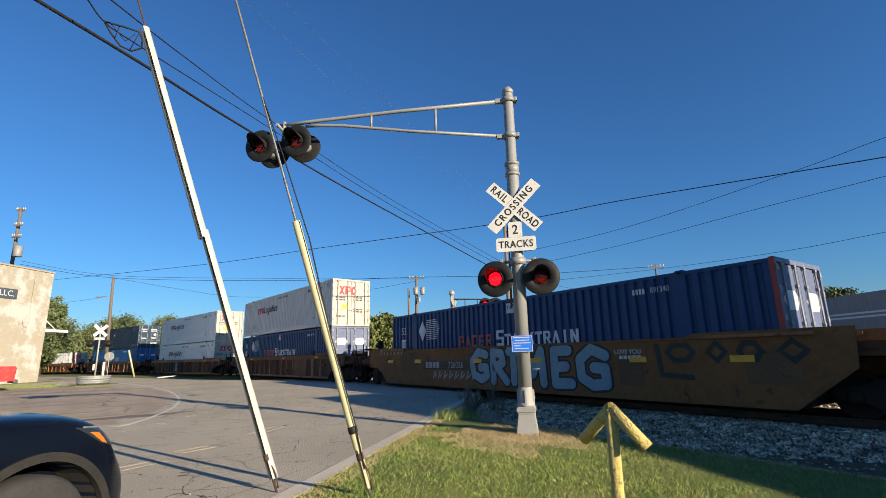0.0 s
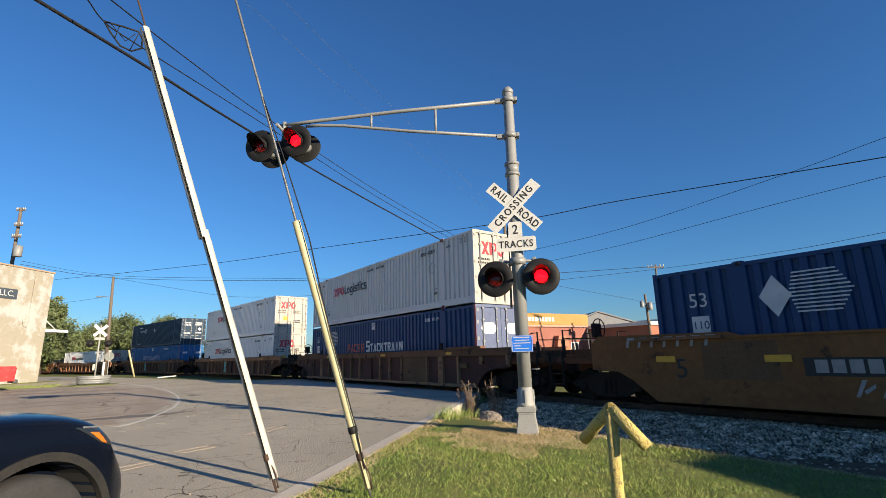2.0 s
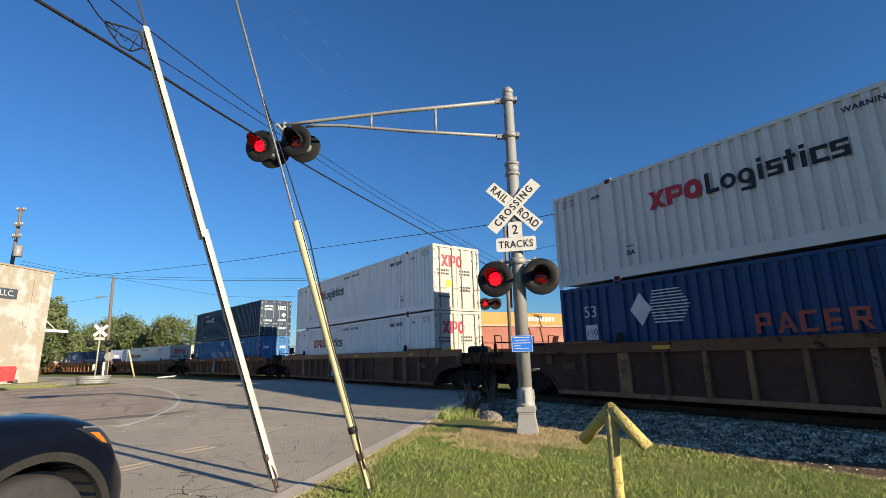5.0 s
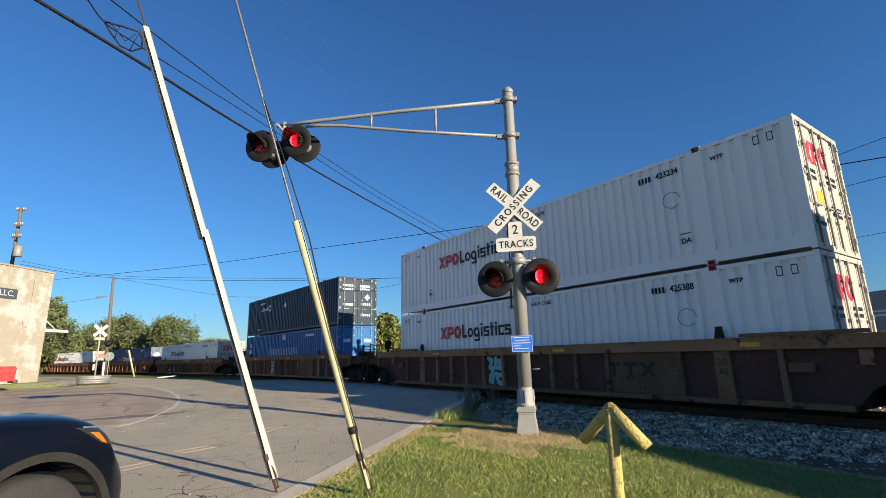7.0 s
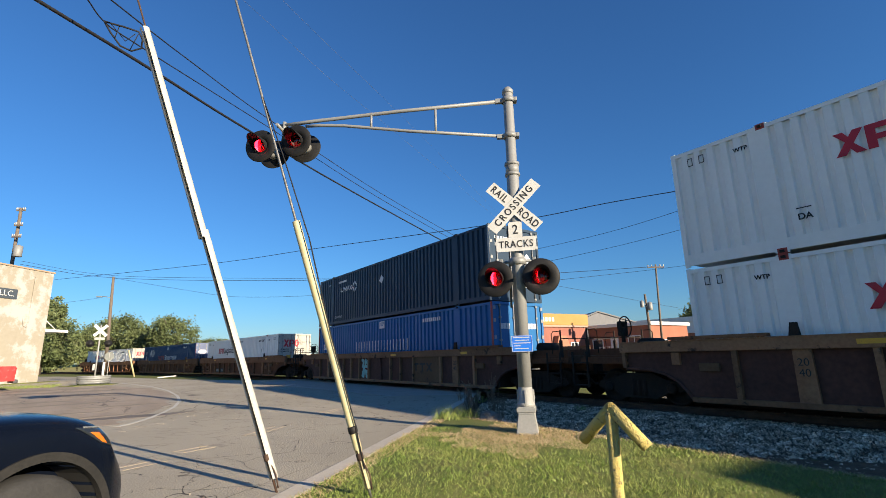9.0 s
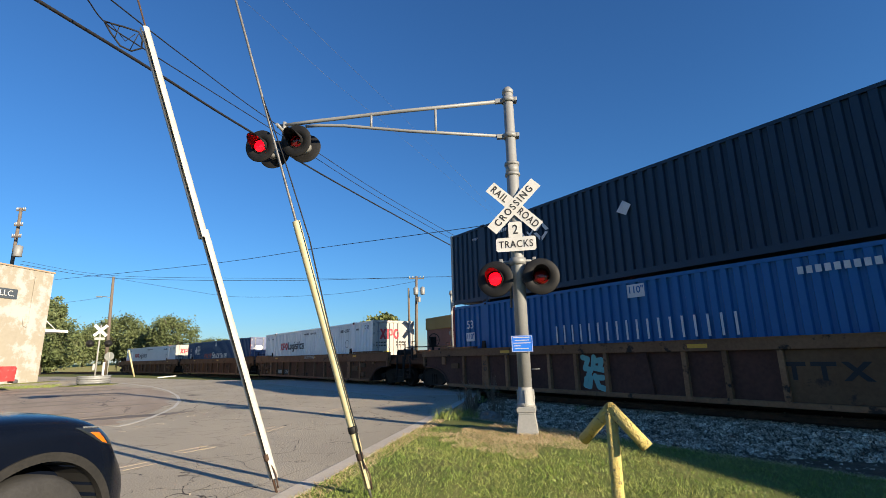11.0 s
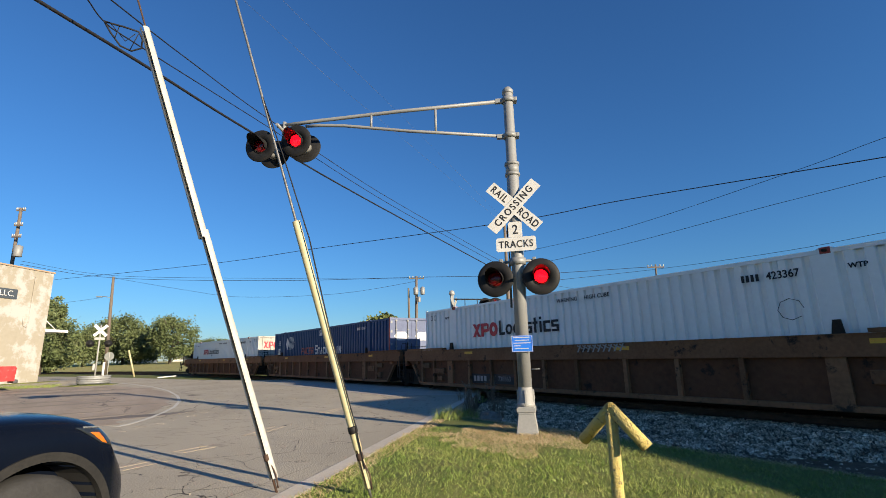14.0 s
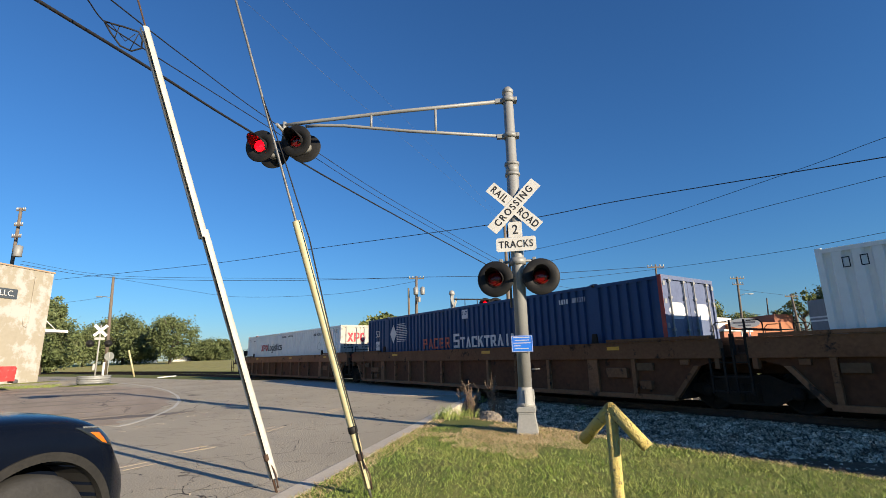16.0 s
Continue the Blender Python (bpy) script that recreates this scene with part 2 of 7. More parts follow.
def tube(bm, pts, r, seg=8, mi=0):
    """A pipe through the points."""
    pts = [Vector(p) for p in pts]
    rings = []
    for i, p in enumerate(pts):
        d = (pts[min(i + 1, len(pts) - 1)] - pts[max(i - 1, 0)]).normalized()
        q = d.to_track_quat("Z", "Y").to_matrix()
        rr = r[i] if isinstance(r, (list, tuple)) else r
        rings.append([bm.verts.new(p + q @ Vector((math.cos(k * math.tau / seg) * rr, math.sin(k * math.tau / seg) * rr, 0))) for k in range(seg)])
    for r0, r1 in zip(rings, rings[1:]):
        for k in range(seg):
            f = bm.faces.new((r0[k], r0[(k + 1) % seg], r1[(k + 1) % seg], r1[k]))
            f.smooth, f.material_index = True, mi
    bm.faces.new(rings[0][::-1]).material_index = mi
    bm.faces.new(rings[-1]).material_index = mi
    return bm


def lathe(bm, prof, axis_m=None, seg=24, mi=0):
    """Turns a profile of (radius, height) round z."""
    rings = [[bm.verts.new((r * math.cos(k * math.tau / seg), r * math.sin(k * math.tau / seg), z)) for k in range(seg)] for r, z in prof]
    for r0, r1 in zip(rings, rings[1:]):
        for k in range(seg):
            f = bm.faces.new((r0[k], r0[(k + 1) % seg], r1[(k + 1) % seg], r1[k]))
            f.smooth, f.material_index = True, mi
    for ring, flip in ((rings[0], True), (rings[-1], False)):
        bm.faces.new(ring[::-1] if flip else ring).material_index = mi
    if axis_m is not None:
        bmesh.ops.transform(bm, matrix=axis_m, verts=[v for r in rings for v in r])
    return bm


def slab(bm, outline, h0, h1, m=None, mi=0):
    """A flat outline given thickness from h0 to h1 along its normal (z before m)."""
    lo = [bm.verts.new((x, y, h0)) for x, y in outline]
    hi = [bm.verts.new((x, y, h1)) for x, y in outline]
    n = len(lo)
    bm.faces.new(lo[::-1]).material_index = mi
    bm.faces.new(hi).material_index = mi
    for k in range(n):
        bm.faces.new((lo[k], lo[(k + 1) % n], hi[(k + 1) % n], hi[k])).material_index = mi
    if m is not None:
        bmesh.ops.transform(bm, matrix=m, verts=lo + hi)
    return bm


def letters(text, size, m, mat, parent, name="lettering", depth=0.002, squeeze=1.0, space=1.0, bold=0.0):
    """Writing as raised mesh, centred on the pose m (it reads along x, up along y)."""
    cu = bpy.data.curves.new(name, "FONT")
    cu.body, cu.size, cu.extrude, cu.align_x, cu.align_y, cu.space_character = text, size, depth, "CENTER", "CENTER", space
    cu.offset = bold
    tmp = bpy.data.objects.new(name, cu)
    me = bpy.data.meshes.new_from_object(tmp)
    bpy.data.objects.remove(tmp)
    bpy.data.curves.remove(cu)
    me.transform(m @ Matrix.Diagonal((squeeze, 1, 1, 1)))
    me.materials.clear()
    me.materials.append(mat)
    ob = new(name, me)
    ob.parent = parent
    return ob


# on a side that faces -y: reads along +x, up along +z
SIDE = Matrix(((1, 0, 0, 0), (0, 0, -1, 0), (0, 1, 0, 0), (0, 0, 0, 1)))
# on an end that faces +x: reads along +y, up along +z
END = Matrix(((0, 0, 1, 0), (1, 0, 0, 0), (0, 1, 0, 0), (0, 0, 0, 1)))


def side_at(x, y, z):
    return Matrix.Translation((x, y, z)) @ SIDE


def end_at(x, y, z):
    return Matrix.Translation((x, y, z)) @ END


# ---- the line of the track: straight at the crossing, bending to the south further west ----
def line(u, off=0.0):
    w = max(0.0, -u - 18.5)
    d = Vector((1, 0.005 * w, 0)).normalized()
    return Vector((u, -0.0025 * w * w, 0)) + Vector((-d.y, d.x, 0)) * off


def on_track(u, half=8.2):
    a, b = line(u - half), line(u + half)
    d = b - a
    return Matrix.Translation((a + b) / 2) @ Matrix.Rotation(math.atan2(d.y, d.x), 4, "Z")
# ---- ground ----
KERB0, KDIR = Vector((-5.14, -10.85)), Vector((-0.672, 0.741))
KNOR = Vector((0.741, 0.672))


def kerb_side(x, y):
    """Metres to the grass side of the road's edge."""
    return (Vector((x, y)) - KERB0).dot(KNOR)


def grass_edge(x):
    """How far from the track the grass begins."""
    return 5.0 - 0.42 * min(2.6, max(0.0, x + 4.6))


def ground_z(x, y):
    k = kerb_side(x, y)
    t = -y - 0.0025 * max(0, -x - 18.5) ** 2
    z = -0.07
    if k > 0 and y < 0:
        berm = 0.03 * min(1, k / 0.8) - min(0.42, 0.095 * max(0.0, x + 4.6))
        drop = min(1, max(0, (t - grass_edge(x)) / 0.9))
        z = -0.50 + (berm + 0.50) * (drop * drop * (3 - 2 * drop))
    elif t < 6 and t > -9 and x < -27:
        z = -0.16
    elif t <= 0 and t > -9:
        z = -0.50 if not (-30 < x < -11) else -0.10
    return z


def steps(pairs):
    out = []
    for a, b, s in pairs:
        n = max(1, round((b - a) / s))
        out += [a + (b - a) * i / n for i in range(n)]
    return out + [pairs[-1][1]]


bm = bmesh.new()
xs = steps([(-1500, -120, 230), (-120, -30, 6), (-30, -16, 1.0), (-16, 6, 0.3), (6, 40, 4), (40, 1500, 240)])
ys = steps([(-1500, -60, 240), (-60, -14, 4), (-14, -1, 0.3), (-1, 12, 1.0), (12, 60, 6), (60, 1500, 240)])
grid = [[bm.verts.new((x, y, ground_z(x, y) + (0.02 * noise.noise((x * 1.3, y * 1.3, 0)) if kerb_side(x, y) > 0.2 else 0))) for y in ys] for x in xs]
for i in range(len(xs) - 1):
    for j in range(len(ys) - 1):
        bm.faces.new((grid[i][j], grid[i + 1][j], grid[i + 1][j + 1], grid[i][j + 1])).smooth = True
tagged(part("ground", bm, TURF), "grassy ground with bare soil patches beside the tracks", "ground", kind="structure")


def kp(t, k=0.0):
    return tuple(KERB0 + KDIR * t + KNOR * k)


# asphalt: the road over the crossing and the open lot beside it
bm = bmesh.new()
slab(bm, [kp(-40), kp(12.6), kp(31), (-44, 14), (-33, -1.6), (-36, -4.6), (-44, -7.4), (-56, -10.6), (-72, -16), (-110, -34), (-110, -80), (30, -80)], -0.30, 0.0)
tagged(part("road", bm, ASPHALT), "cracked sun-bleached asphalt road and lot", "road", kind="structure")
# concrete edge strip along the grass
bm = bmesh.new()
slab(bm, [kp(-40, -0.14), kp(11.5, -0.14), kp(11.5, 0.09), kp(-40, 0.09)], -0.25, 0.012)
tagged(part("kerb", bm, material("pale_kerb", (0.58, 0.52, 0.43), (0.46, 0.41, 0.33), 0.9, scale=1.5, fine=30, spots=0.8, bump=0.4, spec=0.2, stain=(0.30, 0.26, 0.20), stain_at=0.62)), "worn flush concrete kerb strip beside the road", "kerb", kind="structure")
# the worn, dusty lot inside the curved line
bm = bmesh.new()
rim = [Vector(p) for p in ((-25.55, -9.82), (-19.94, -10.27), (-17.27, -10.8), (-15.43, -11.33), (-14.23, -11.72), (-13.53, -12.08), (-13.45, -12.94), (-13.71, -14.05), (-14.23, -15.74), (-48.72, -24.12), (-43.13, -17.76), (-39.5, -14.09), (-35.97, -11.77), (-30.65, -10.36))]
out = []
for i, p in enumerate(rim):
    nxt = rim[(i + 1) % len(rim)]
    for k in range(8):
        q = p.lerp(nxt, k / 8)
        out.append((q.x + 0.35 * noise.noise((q.x * 1.1, q.y * 1.1, 2.0)), q.y + 0.35 * noise.noise((q.x * 1.1, q.y * 1.1, 7.0))))
slab(bm, out, -0.02, 0.0022)
tagged(part("lot", bm, DUSTY), "dusty brown worn asphalt lot with ragged edge", "lot", kind="structure")
# the paler approach slab at the rails
bm = bmesh.new()
slab(bm, [(-13.4, -1.55), (-15.2, -4.1), (-30, -4.6), (-31.5, -2.6), (-30, -2.2), (-24, -1.7)], -0.2, 0.006)
tagged(part("crossing_slab", bm, CONCRETE), "pale concrete crossing approach beside the rails", "pavement", kind="structure")

# faded paint on the road
for i, (a, b, w) in enumerate([((-8.72, -11.41), (-8.93, -10.9), 0.09), ((-7.91, -12.2), (-8.2, -11.66), 0.09), ((-9.65, -10.14), (-10.46, -9.37), 0.09), ((-12.0, -7.98), (-13.0, -6.62), 0.09)]):
    a, b = Vector(a), Vector(b)
    n = Vector((-(b - a).y, (b - a).x)).normalized()
    bm = bmesh.new()
    for off in (-0.11, 0.11):
        slab(bm, [tuple(a + n * (off - w / 2)), tuple(b + n * (off - w / 2)), tuple(b + n * (off + w / 2)), tuple(a + n * (off + w / 2))], 0.001, 0.005)
    tagged(part("road_marking", bm, WORN_YELLOW), "faded yellow double centre line worn into asphalt", "road marking", "centre line", "structure")
bm = bmesh.new()
arc = [Vector(p) for p in ((-46.09, -12.39), (-38.44, -10.81), (-32.4, -9.97), (-27.09, -9.71), (-22.7, -9.82), (-19.71, -10.09), (-17.21, -10.53), (-15.46, -11.03), (-14.35, -11.4), (-13.5, -11.79), (-13.06, -12.09))]
for i in range(len(arc) - 1):
    n0 = Vector((-(arc[min(i + 1, 10)] - arc[max(i - 1, 0)]).y, (arc[min(i + 1, 10)] - arc[max(i - 1, 0)]).x)).normalized() * 0.05
    n1 = Vector((-(arc[min(i + 2, 10)] - arc[i]).y, (arc[min(i + 2, 10)] - arc[i]).x)).normalized() * 0.05
    slab(bm, [tuple(arc[i] - n0), tuple(arc[i + 1] - n1), tuple(arc[i + 1] + n1), tuple(arc[i] + n0)], 0.001, 0.005)
tagged(part("edge_line", bm, WORN_WHITE), "faded white curved edge line on asphalt", "road marking", kind="structure")

# ---- the tracks ----
def ribbon(bm, prof, u0, u1, off, step=3.0):
    n = max(2, int((u1 - u0) / step))
    rows = []
    for i in range(n + 1):
        u = u0 + (u1 - u0) * i / n
        rows.append([bm.verts.new(line(u, off + a) + Vector((0, 0, z))) for a, z in prof])
    for r0, r1 in zip(rows, rows[1:]):
        for k in range(len(prof) - 1):
            bm.faces.new((r0[k], r1[k], r1[k + 1], r0[k + 1])).smooth = False
    return bm


for track, off in (("near", 0.0), ("far", 4.6)):
    for side in (-0.7525, 0.7525):
        bm = bmesh.new()
        ribbon(bm, [(-0.07, -0.17), (-0.07, -0.155), (-0.012, -0.14), (-0.012, -0.045), (-0.037, -0.03), (-0.037, 0), (0.037, 0), (0.037, -0.03), (0.012, -0.045), (0.012, -0.14), (0.07, -0.155), (0.07, -0.17)], -190, 60, off + side)
        tagged(part("rail", bm, RUST), "rusty steel rail with a worn top", "rail", "rails", "structure")
    bm = bmesh.new()
    ribbon(bm, ([(-5.7, -0.46), (-4.4, -0.41), (-3.0, -0.34)] if off == 0 else [(-3.0, -0.42)]) + [(-1.9, -0.20), (1.9, -0.20), (3.0, -0.42)], -190, 60, off)
    tagged(part("ballast_bed", bm, BED), "grey crushed-stone track bed", "track bed", kind="structure")

DIRT = material("bare_dirt", (0.17, 0.125, 0.085), (0.085, 0.062, 0.043), 0.95, scale=2.5, fine=22, spots=0.7, bump=1.0, spec=0.1, stain=(0.10, 0.11, 0.04), stain_at=0.60)
bm = bmesh.new()
n = 120
rows = []
for k in range(n + 1):
    x = -9.6 + 15.6 * k / n
    e = grass_edge(x)
    rows.append([bm.verts.new((x, y + (0.22 * noise.noise((x * 1.4, y, 0)) if 0 < j < 4 else 0), max(-0.46, -0.20 - (-y - 1.9) * 0.127 if y > -3 else -0.34 - (-y - 3.0) * 0.05) + lift)) for j, (y, lift) in enumerate(((-e - 0.5, -0.06), (-e - 0.2, 0.02), (-e + 0.1, 0.03), (-e + 0.4, 0.03), (-e + 0.95, 0.02), (-e + 1.2, -0.06)))])
for r0, r1 in zip(rows, rows[1:]):
    for k in range(5):
        bm.faces.new((r0[k], r1[k], r1[k + 1], r0[k + 1])).smooth = True
tagged(part("dirt_strip", bm, DIRT), "bare brown dirt strip between lawn and ballast", "ground", kind="structure")

# ---- well cars ----
def wheelset(parent, x):
    bm = bmesh.new()
    for s in (-1, 1):
        lathe(bm, [(0.05, 0.0), (0.16, -0.03), (0.19, 0.02), (0.36, 0.02), (0.37, -0.03), (0.455, -0.03), (0.46, 0.0), (0.425, 0.03), (0.42, 0.11), (0.36, 0.11), (0.34, 0.07), (0.18, 0.08), (0.12, 0.12), (0.05, 0.12)], Matrix.Translation((0, s * 0.70, 0)) @ Matrix.Rotation(radians(-90 * s), 4, "X"), 20)
        for k in range(3):
            a = k * math.tau / 3
            box(bm, -0.03, 0.03, s * 0.8 - 0.01, s * 0.8 + 0.02, 0.17, 0.34, m=Matrix.Rotation(a, 4, "Y"))
    rod(bm, (0, -1.05, 0), (0, 1.05, 0), 0.07)
    ob = part("wheelset", bm, UNDER, parent, "steel wheels on an axle")
    ob.location = (x, 0, 0.42)
    return ob


def truck(parent, x, wheels):
    bm = bmesh.new()
    for s in (-1, 1):
        y = s * 1.0
        prof = [(-1.25, 0.42), (-1.2, 0.56), (-0.75, 0.62), (-0.4, 0.78), (0.4, 0.78), (0.75, 0.62), (1.2, 0.56), (1.25, 0.42), (1.1, 0.34), (0.85, 0.36), (0.45, 0.16), (-0.45, 0.16), (-0.85, 0.36), (-1.1, 0.34)]
        slab(bm, prof, -0.07, 0.07, side_at(x, y, 0))
        for dx in (-0.89, 0.89):
            lathe(bm, [(0.02, 0.0), (0.13, 0.0), (0.13, 0.06), (0.09, 0.09), (0.02, 0.09)], Matrix.Translation((x + dx, y + s * 0.06, 0.42)) @ Matrix.Rotation(radians(-90 * s), 4, "X"), 12)
        for dx in (-0.16, 0.0, 0.16):
            rod(bm, (x + dx, y + s * 0.05, 0.22), (x + dx, y + s * 0.05, 0.6), 0.06, seg=8)
    box(bm, x - 0.2, x + 0.2, -1.0, 1.0, 0.45, 0.72)
    part("bogie", bm, UNDER, parent, "black cast-steel bogie frame")
    for dx in (-0.89, 0.89):
        wheels.append(wheelset(parent, x + dx))


def handbrake(parent, x, y, z):
    bm = bmesh.new()
    n = 20
    ring = [(x, y + 0.28 * math.cos(k * math.tau / n), z + 0.28 * math.sin(k * math.tau / n)) for k in range(n + 1)]
    tube(bm, ring, 0.017, 6)
    for k in range(5):
        a = k * math.tau / 5
        rod(bm, (x, y, z), (x, y + 0.27 * math.cos(a), z + 0.27 * math.sin(a)), 0.012, seg=6)
    box(bm, x - 0.16, x - 0.02, y - 0.15, y + 0.15, z - 0.25, z + 0.15, 0.02)
    box(bm, x - 0.12, x - 0.06, y - 0.05, y + 0.05, 1.2, z - 0.2)
    part("brake_wheel", bm, UNDER, parent, "spoked hand-brake wheel")


def railings(parent, x, d, tall=2.0):
    """End posts, grab irons and steps of a platform; d: +1 at the leading end."""
    bm = bmesh.new()
    for yy in (-1.35, 1.35):
        rod(bm, (x, yy, 1.3), (x, yy, tall), 0.025, seg=8)
        box(bm, x - 0.04, x + 0.04, yy - 0.035, yy + 0.035, 1.2, tall - 0.3)
        tube(bm, [(x - 0.35 * d, yy, 1.3), (x - 0.35 * d, yy, tall - 0.1), (x - 0.28 * d, yy, tall - 0.03), (x - 0.05 * d, yy, tall - 0.03)], 0.014, 6)
    tube(bm, [(x, -1.35, 1.75), (x, 1.35, 1.75)], 0.016, 6)
    part("end_railing", bm, UNDER, parent)
    for yy in (-1.42, 1.42):
        bm = bmesh.new()
        for z in (0.45, 0.75, 1.05):
            box(bm, x - 0.42 - 0.05 * d, x + 0.05, yy - 0.10, yy + 0.03, z - 0.015, z + 0.015)
        for dx in (-0.45, 0.05):
            box(bm, x + dx - 0.02, x + dx + 0.02, yy - 0.10, yy - 0.05, 0.4, 1.35)
        part("steps", bm, UNDER, parent)


def coupler(parent, x, d):
    bm = bmesh.new()
    box(bm, min(x, x + 0.75 * d), max(x, x + 0.75 * d), -0.13, 0.13, 0.75, 1.0, 0.02)
    slab(bm, [(x + 0.7 * d, -0.2), (x + 1.02 * d, -0.16), (x + 1.02 * d, 0.05), (x + 0.86 * d, 0.1), (x + 0.7 * d, 0.2)][::int(d)], 0.68, 1.05)
    part("coupler", bm, UNDER, parent, "cast knuckle coupler")
    for yy, sag in ((-0.35, 0.45), (0.3, 0.4)):
        bm = bmesh.new()
        tube(bm, [(x, yy, 0.8), (x + 0.3 * d, yy, sag), (x + 0.65 * d, yy, sag - 0.05), (x + 1.0 * d, yy, 0.7)], 0.025, 6)
        part("air_hose", bm, UNDER, parent)


RIB_PLACES = {False: (-7.19, -5.97, -4.85, -3.89, -2.98, -1.98, -0.97, 1.17, 2.07, 3.13, 5.11, 6.06, 7.19), True: (-8.05, -7.2, -6.1, -4.9, -3.7, -2.5, -1.25, -0.01, 1.56, 2.94, 4.34, 5.94, 7.2)}


def well_car(m, label, skin, smooth, fore, aft, wheels, couple=(True, True), ribs=17, chord=1.30):
    """A container well car; its well reaches from -8.3 to 8.3. fore, aft: metres from the centre to the two ends."""
    car = thing("well_car", m, label, "freight car", "well cars of the train")
    W = 1.47
    if smooth:
        # deep plain plate side with sloped ends and a raised lip over each end
        for s in (-1, 1):
            bm = bmesh.new()
            out = [(-8.2, 0.15), (8.1, 0.15), (9.15, 0.95), (9.2, 1.70), (8.0, 1.70), (6.3, 1.70), (6.0, 1.60), (-6.1, 1.60), (-6.4, 1.70), (-9.75, 1.74), (-10.0, 1.55), (-10.0, 0.86), (-9.2, 0.82), (-8.8, 0.62)]
            slab(bm, out, -0.03, 0.03, side_at(0, s * W, 0))
            part("side_plate", bm, TAN_CAR, car, "mustard-brown plate side")
            bm = bmesh.new()
            box(bm, -8.3, 8.3, s * W - 0.06, s * W + 0.06, 1.56, 1.62, 0.01)
            part("top_chord", bm, TAN_CAR, car)
    else:
        artic = ribs == 13
        coat = ART_BROWN if artic else BROWN_CAR
        lead, tail = (9.9 if fore > 10.5 else 9.3), (9.9 if aft > 10.5 else 9.4)
        near_end = [(8.2, 0.22), (8.5, 0.62), (9.2, 0.88), (9.9, 0.9), (9.9, 1.35)] if fore > 10.5 else [(8.2, 0.22), (8.75, 0.95), (lead, 1.12), (lead, 1.35)]
        far_end = [(-9.9, 1.35), (-9.9, 0.9), (-9.2, 0.88), (-8.5, 0.62), (-8.2, 0.22)] if aft > 10.5 else [(-tail, 1.35), (-tail, 1.12), (-8.75, 0.95), (-8.2, 0.22)]
        at = RIB_PLACES[artic]
        for s in (-1, 1):
            turned = side_at(0, s * W, 0) if s < 0 else Matrix.Translation((0, s * W, 0)) @ Matrix.Rotation(math.pi, 4, "Z") @ SIDE
            bm = bmesh.new()
            slab(bm, near_end + far_end, -0.02, 0.02, side_at(0, s * (W - 0.05), 0))
            part("side_panel", bm, RED_PANEL if artic else PANEL_CAR, car, "dusty dark side panel")
            bm = bmesh.new()
            box(bm, -tail - 0.05, lead + 0.05, s * W - 0.09, s * W + 0.09, chord, 1.56, 0.015)
            box(bm, -tail, lead, s * W - 0.11, s * W + 0.105, 1.535, 1.56, 0.005)
            part("top_chord", bm, coat, car)
            bm = bmesh.new()
            box(bm, -8.2, 8.2, s * W - 0.08, s * W + 0.08, 0.19, 0.30, 0.01)
            part("bottom_sill", bm, coat, car)
            for x in at:
                wide = 0.17 if abs(x) in (5.97, 6.06, 6.1, 5.94) else 0.055
                bm = bmesh.new()
                v = [(x - wide, 0.3), (x + wide, 0.3), (x + wide * 0.92, chord + 0.01), (x - wide * 0.92, chord + 0.01)]
                slab(bm, v, -0.06, 0.05 if wide > 0.1 else 0.075, turned)
                part("side_rib", bm, coat, car)
            # sloped braces where the side steps up over the bogies
            for d, lim in ((1, lead), (-1, tail)):
                bm = bmesh.new()
                if lim < 9.5:
                    slab(bm, [(d * 8.15, 0.25), (d * 8.27, 0.25), (d * 8.85, 0.98), (d * 8.73, 0.98)][::d], -0.05, 0.08, turned)
                else:
                    tube(bm, [(d * x, s * W, z) for x, z in ((8.2, 0.24), (8.36, 0.45), (8.52, 0.63), (8.8, 0.78), (9.2, 0.88), (9.85, 0.91))], 0.04, 6)
                part("end_brace", bm, coat if lim < 9.5 else PANEL_CAR, car)
                bm = bmesh.new()
                box(bm, min(d * (lim - 0.10), d * lim), max(d * (lim - 0.10), d * lim), s * W - 0.08, s * W + 0.10, 0.92, chord + 0.01, 0.01)
                part("end_bracket", bm, coat, car)
                bm = bmesh.new()
                box(bm, d * 8.5 - 0.10, d * 8.5 + 0.10, s * W - 0.05, s * W + 0.12, 1.0, chord - 0.02, 0.015)
                part("lever_box", bm, coat, car)
                # lock stand that holds the box at its post
                bm = bmesh.new()
                slab(bm, [(d * 6.05 - 0.10, 1.55), (d * 6.05 + 0.10, 1.55), (d * 6.05 + 0.07, 1.82), (d * 6.05 - 0.05, 1.82)], -0.05, 0.02, turned)
                part("lock_stand", bm, UNDER, car, "black lock stand on the chord")
            for x, w in ((-5.1, 0.46), (1.3, 0.45), (6.49, 0.37)):
                bm = bmesh.new()
                box(bm, x, x + w, s * (W + 0.09) - 0.004, s * (W + 0.09) + 0.004, 1.37, 1.46)
                part("reflector_strip", bm, YELLOW_MARK, car)
        if not artic:
            bm = bmesh.new()
            box(bm, 3.19, 5.05, -W - 0.005, -W + 0.02, 0.31, chord - 0.01)
            part("repainted_panel", bm, TAN_PATCH, car, "faded tan repainted panel")
            bm = bmesh.new()
            slab(bm, [(-0.22, 0.3), (0.24, 0.3), (0.12, chord), (-0.12, chord)], -0.04, 0.05, side_at(0.1, -W, 0))
            part("centre_web", bm, PANEL_CAR, car)
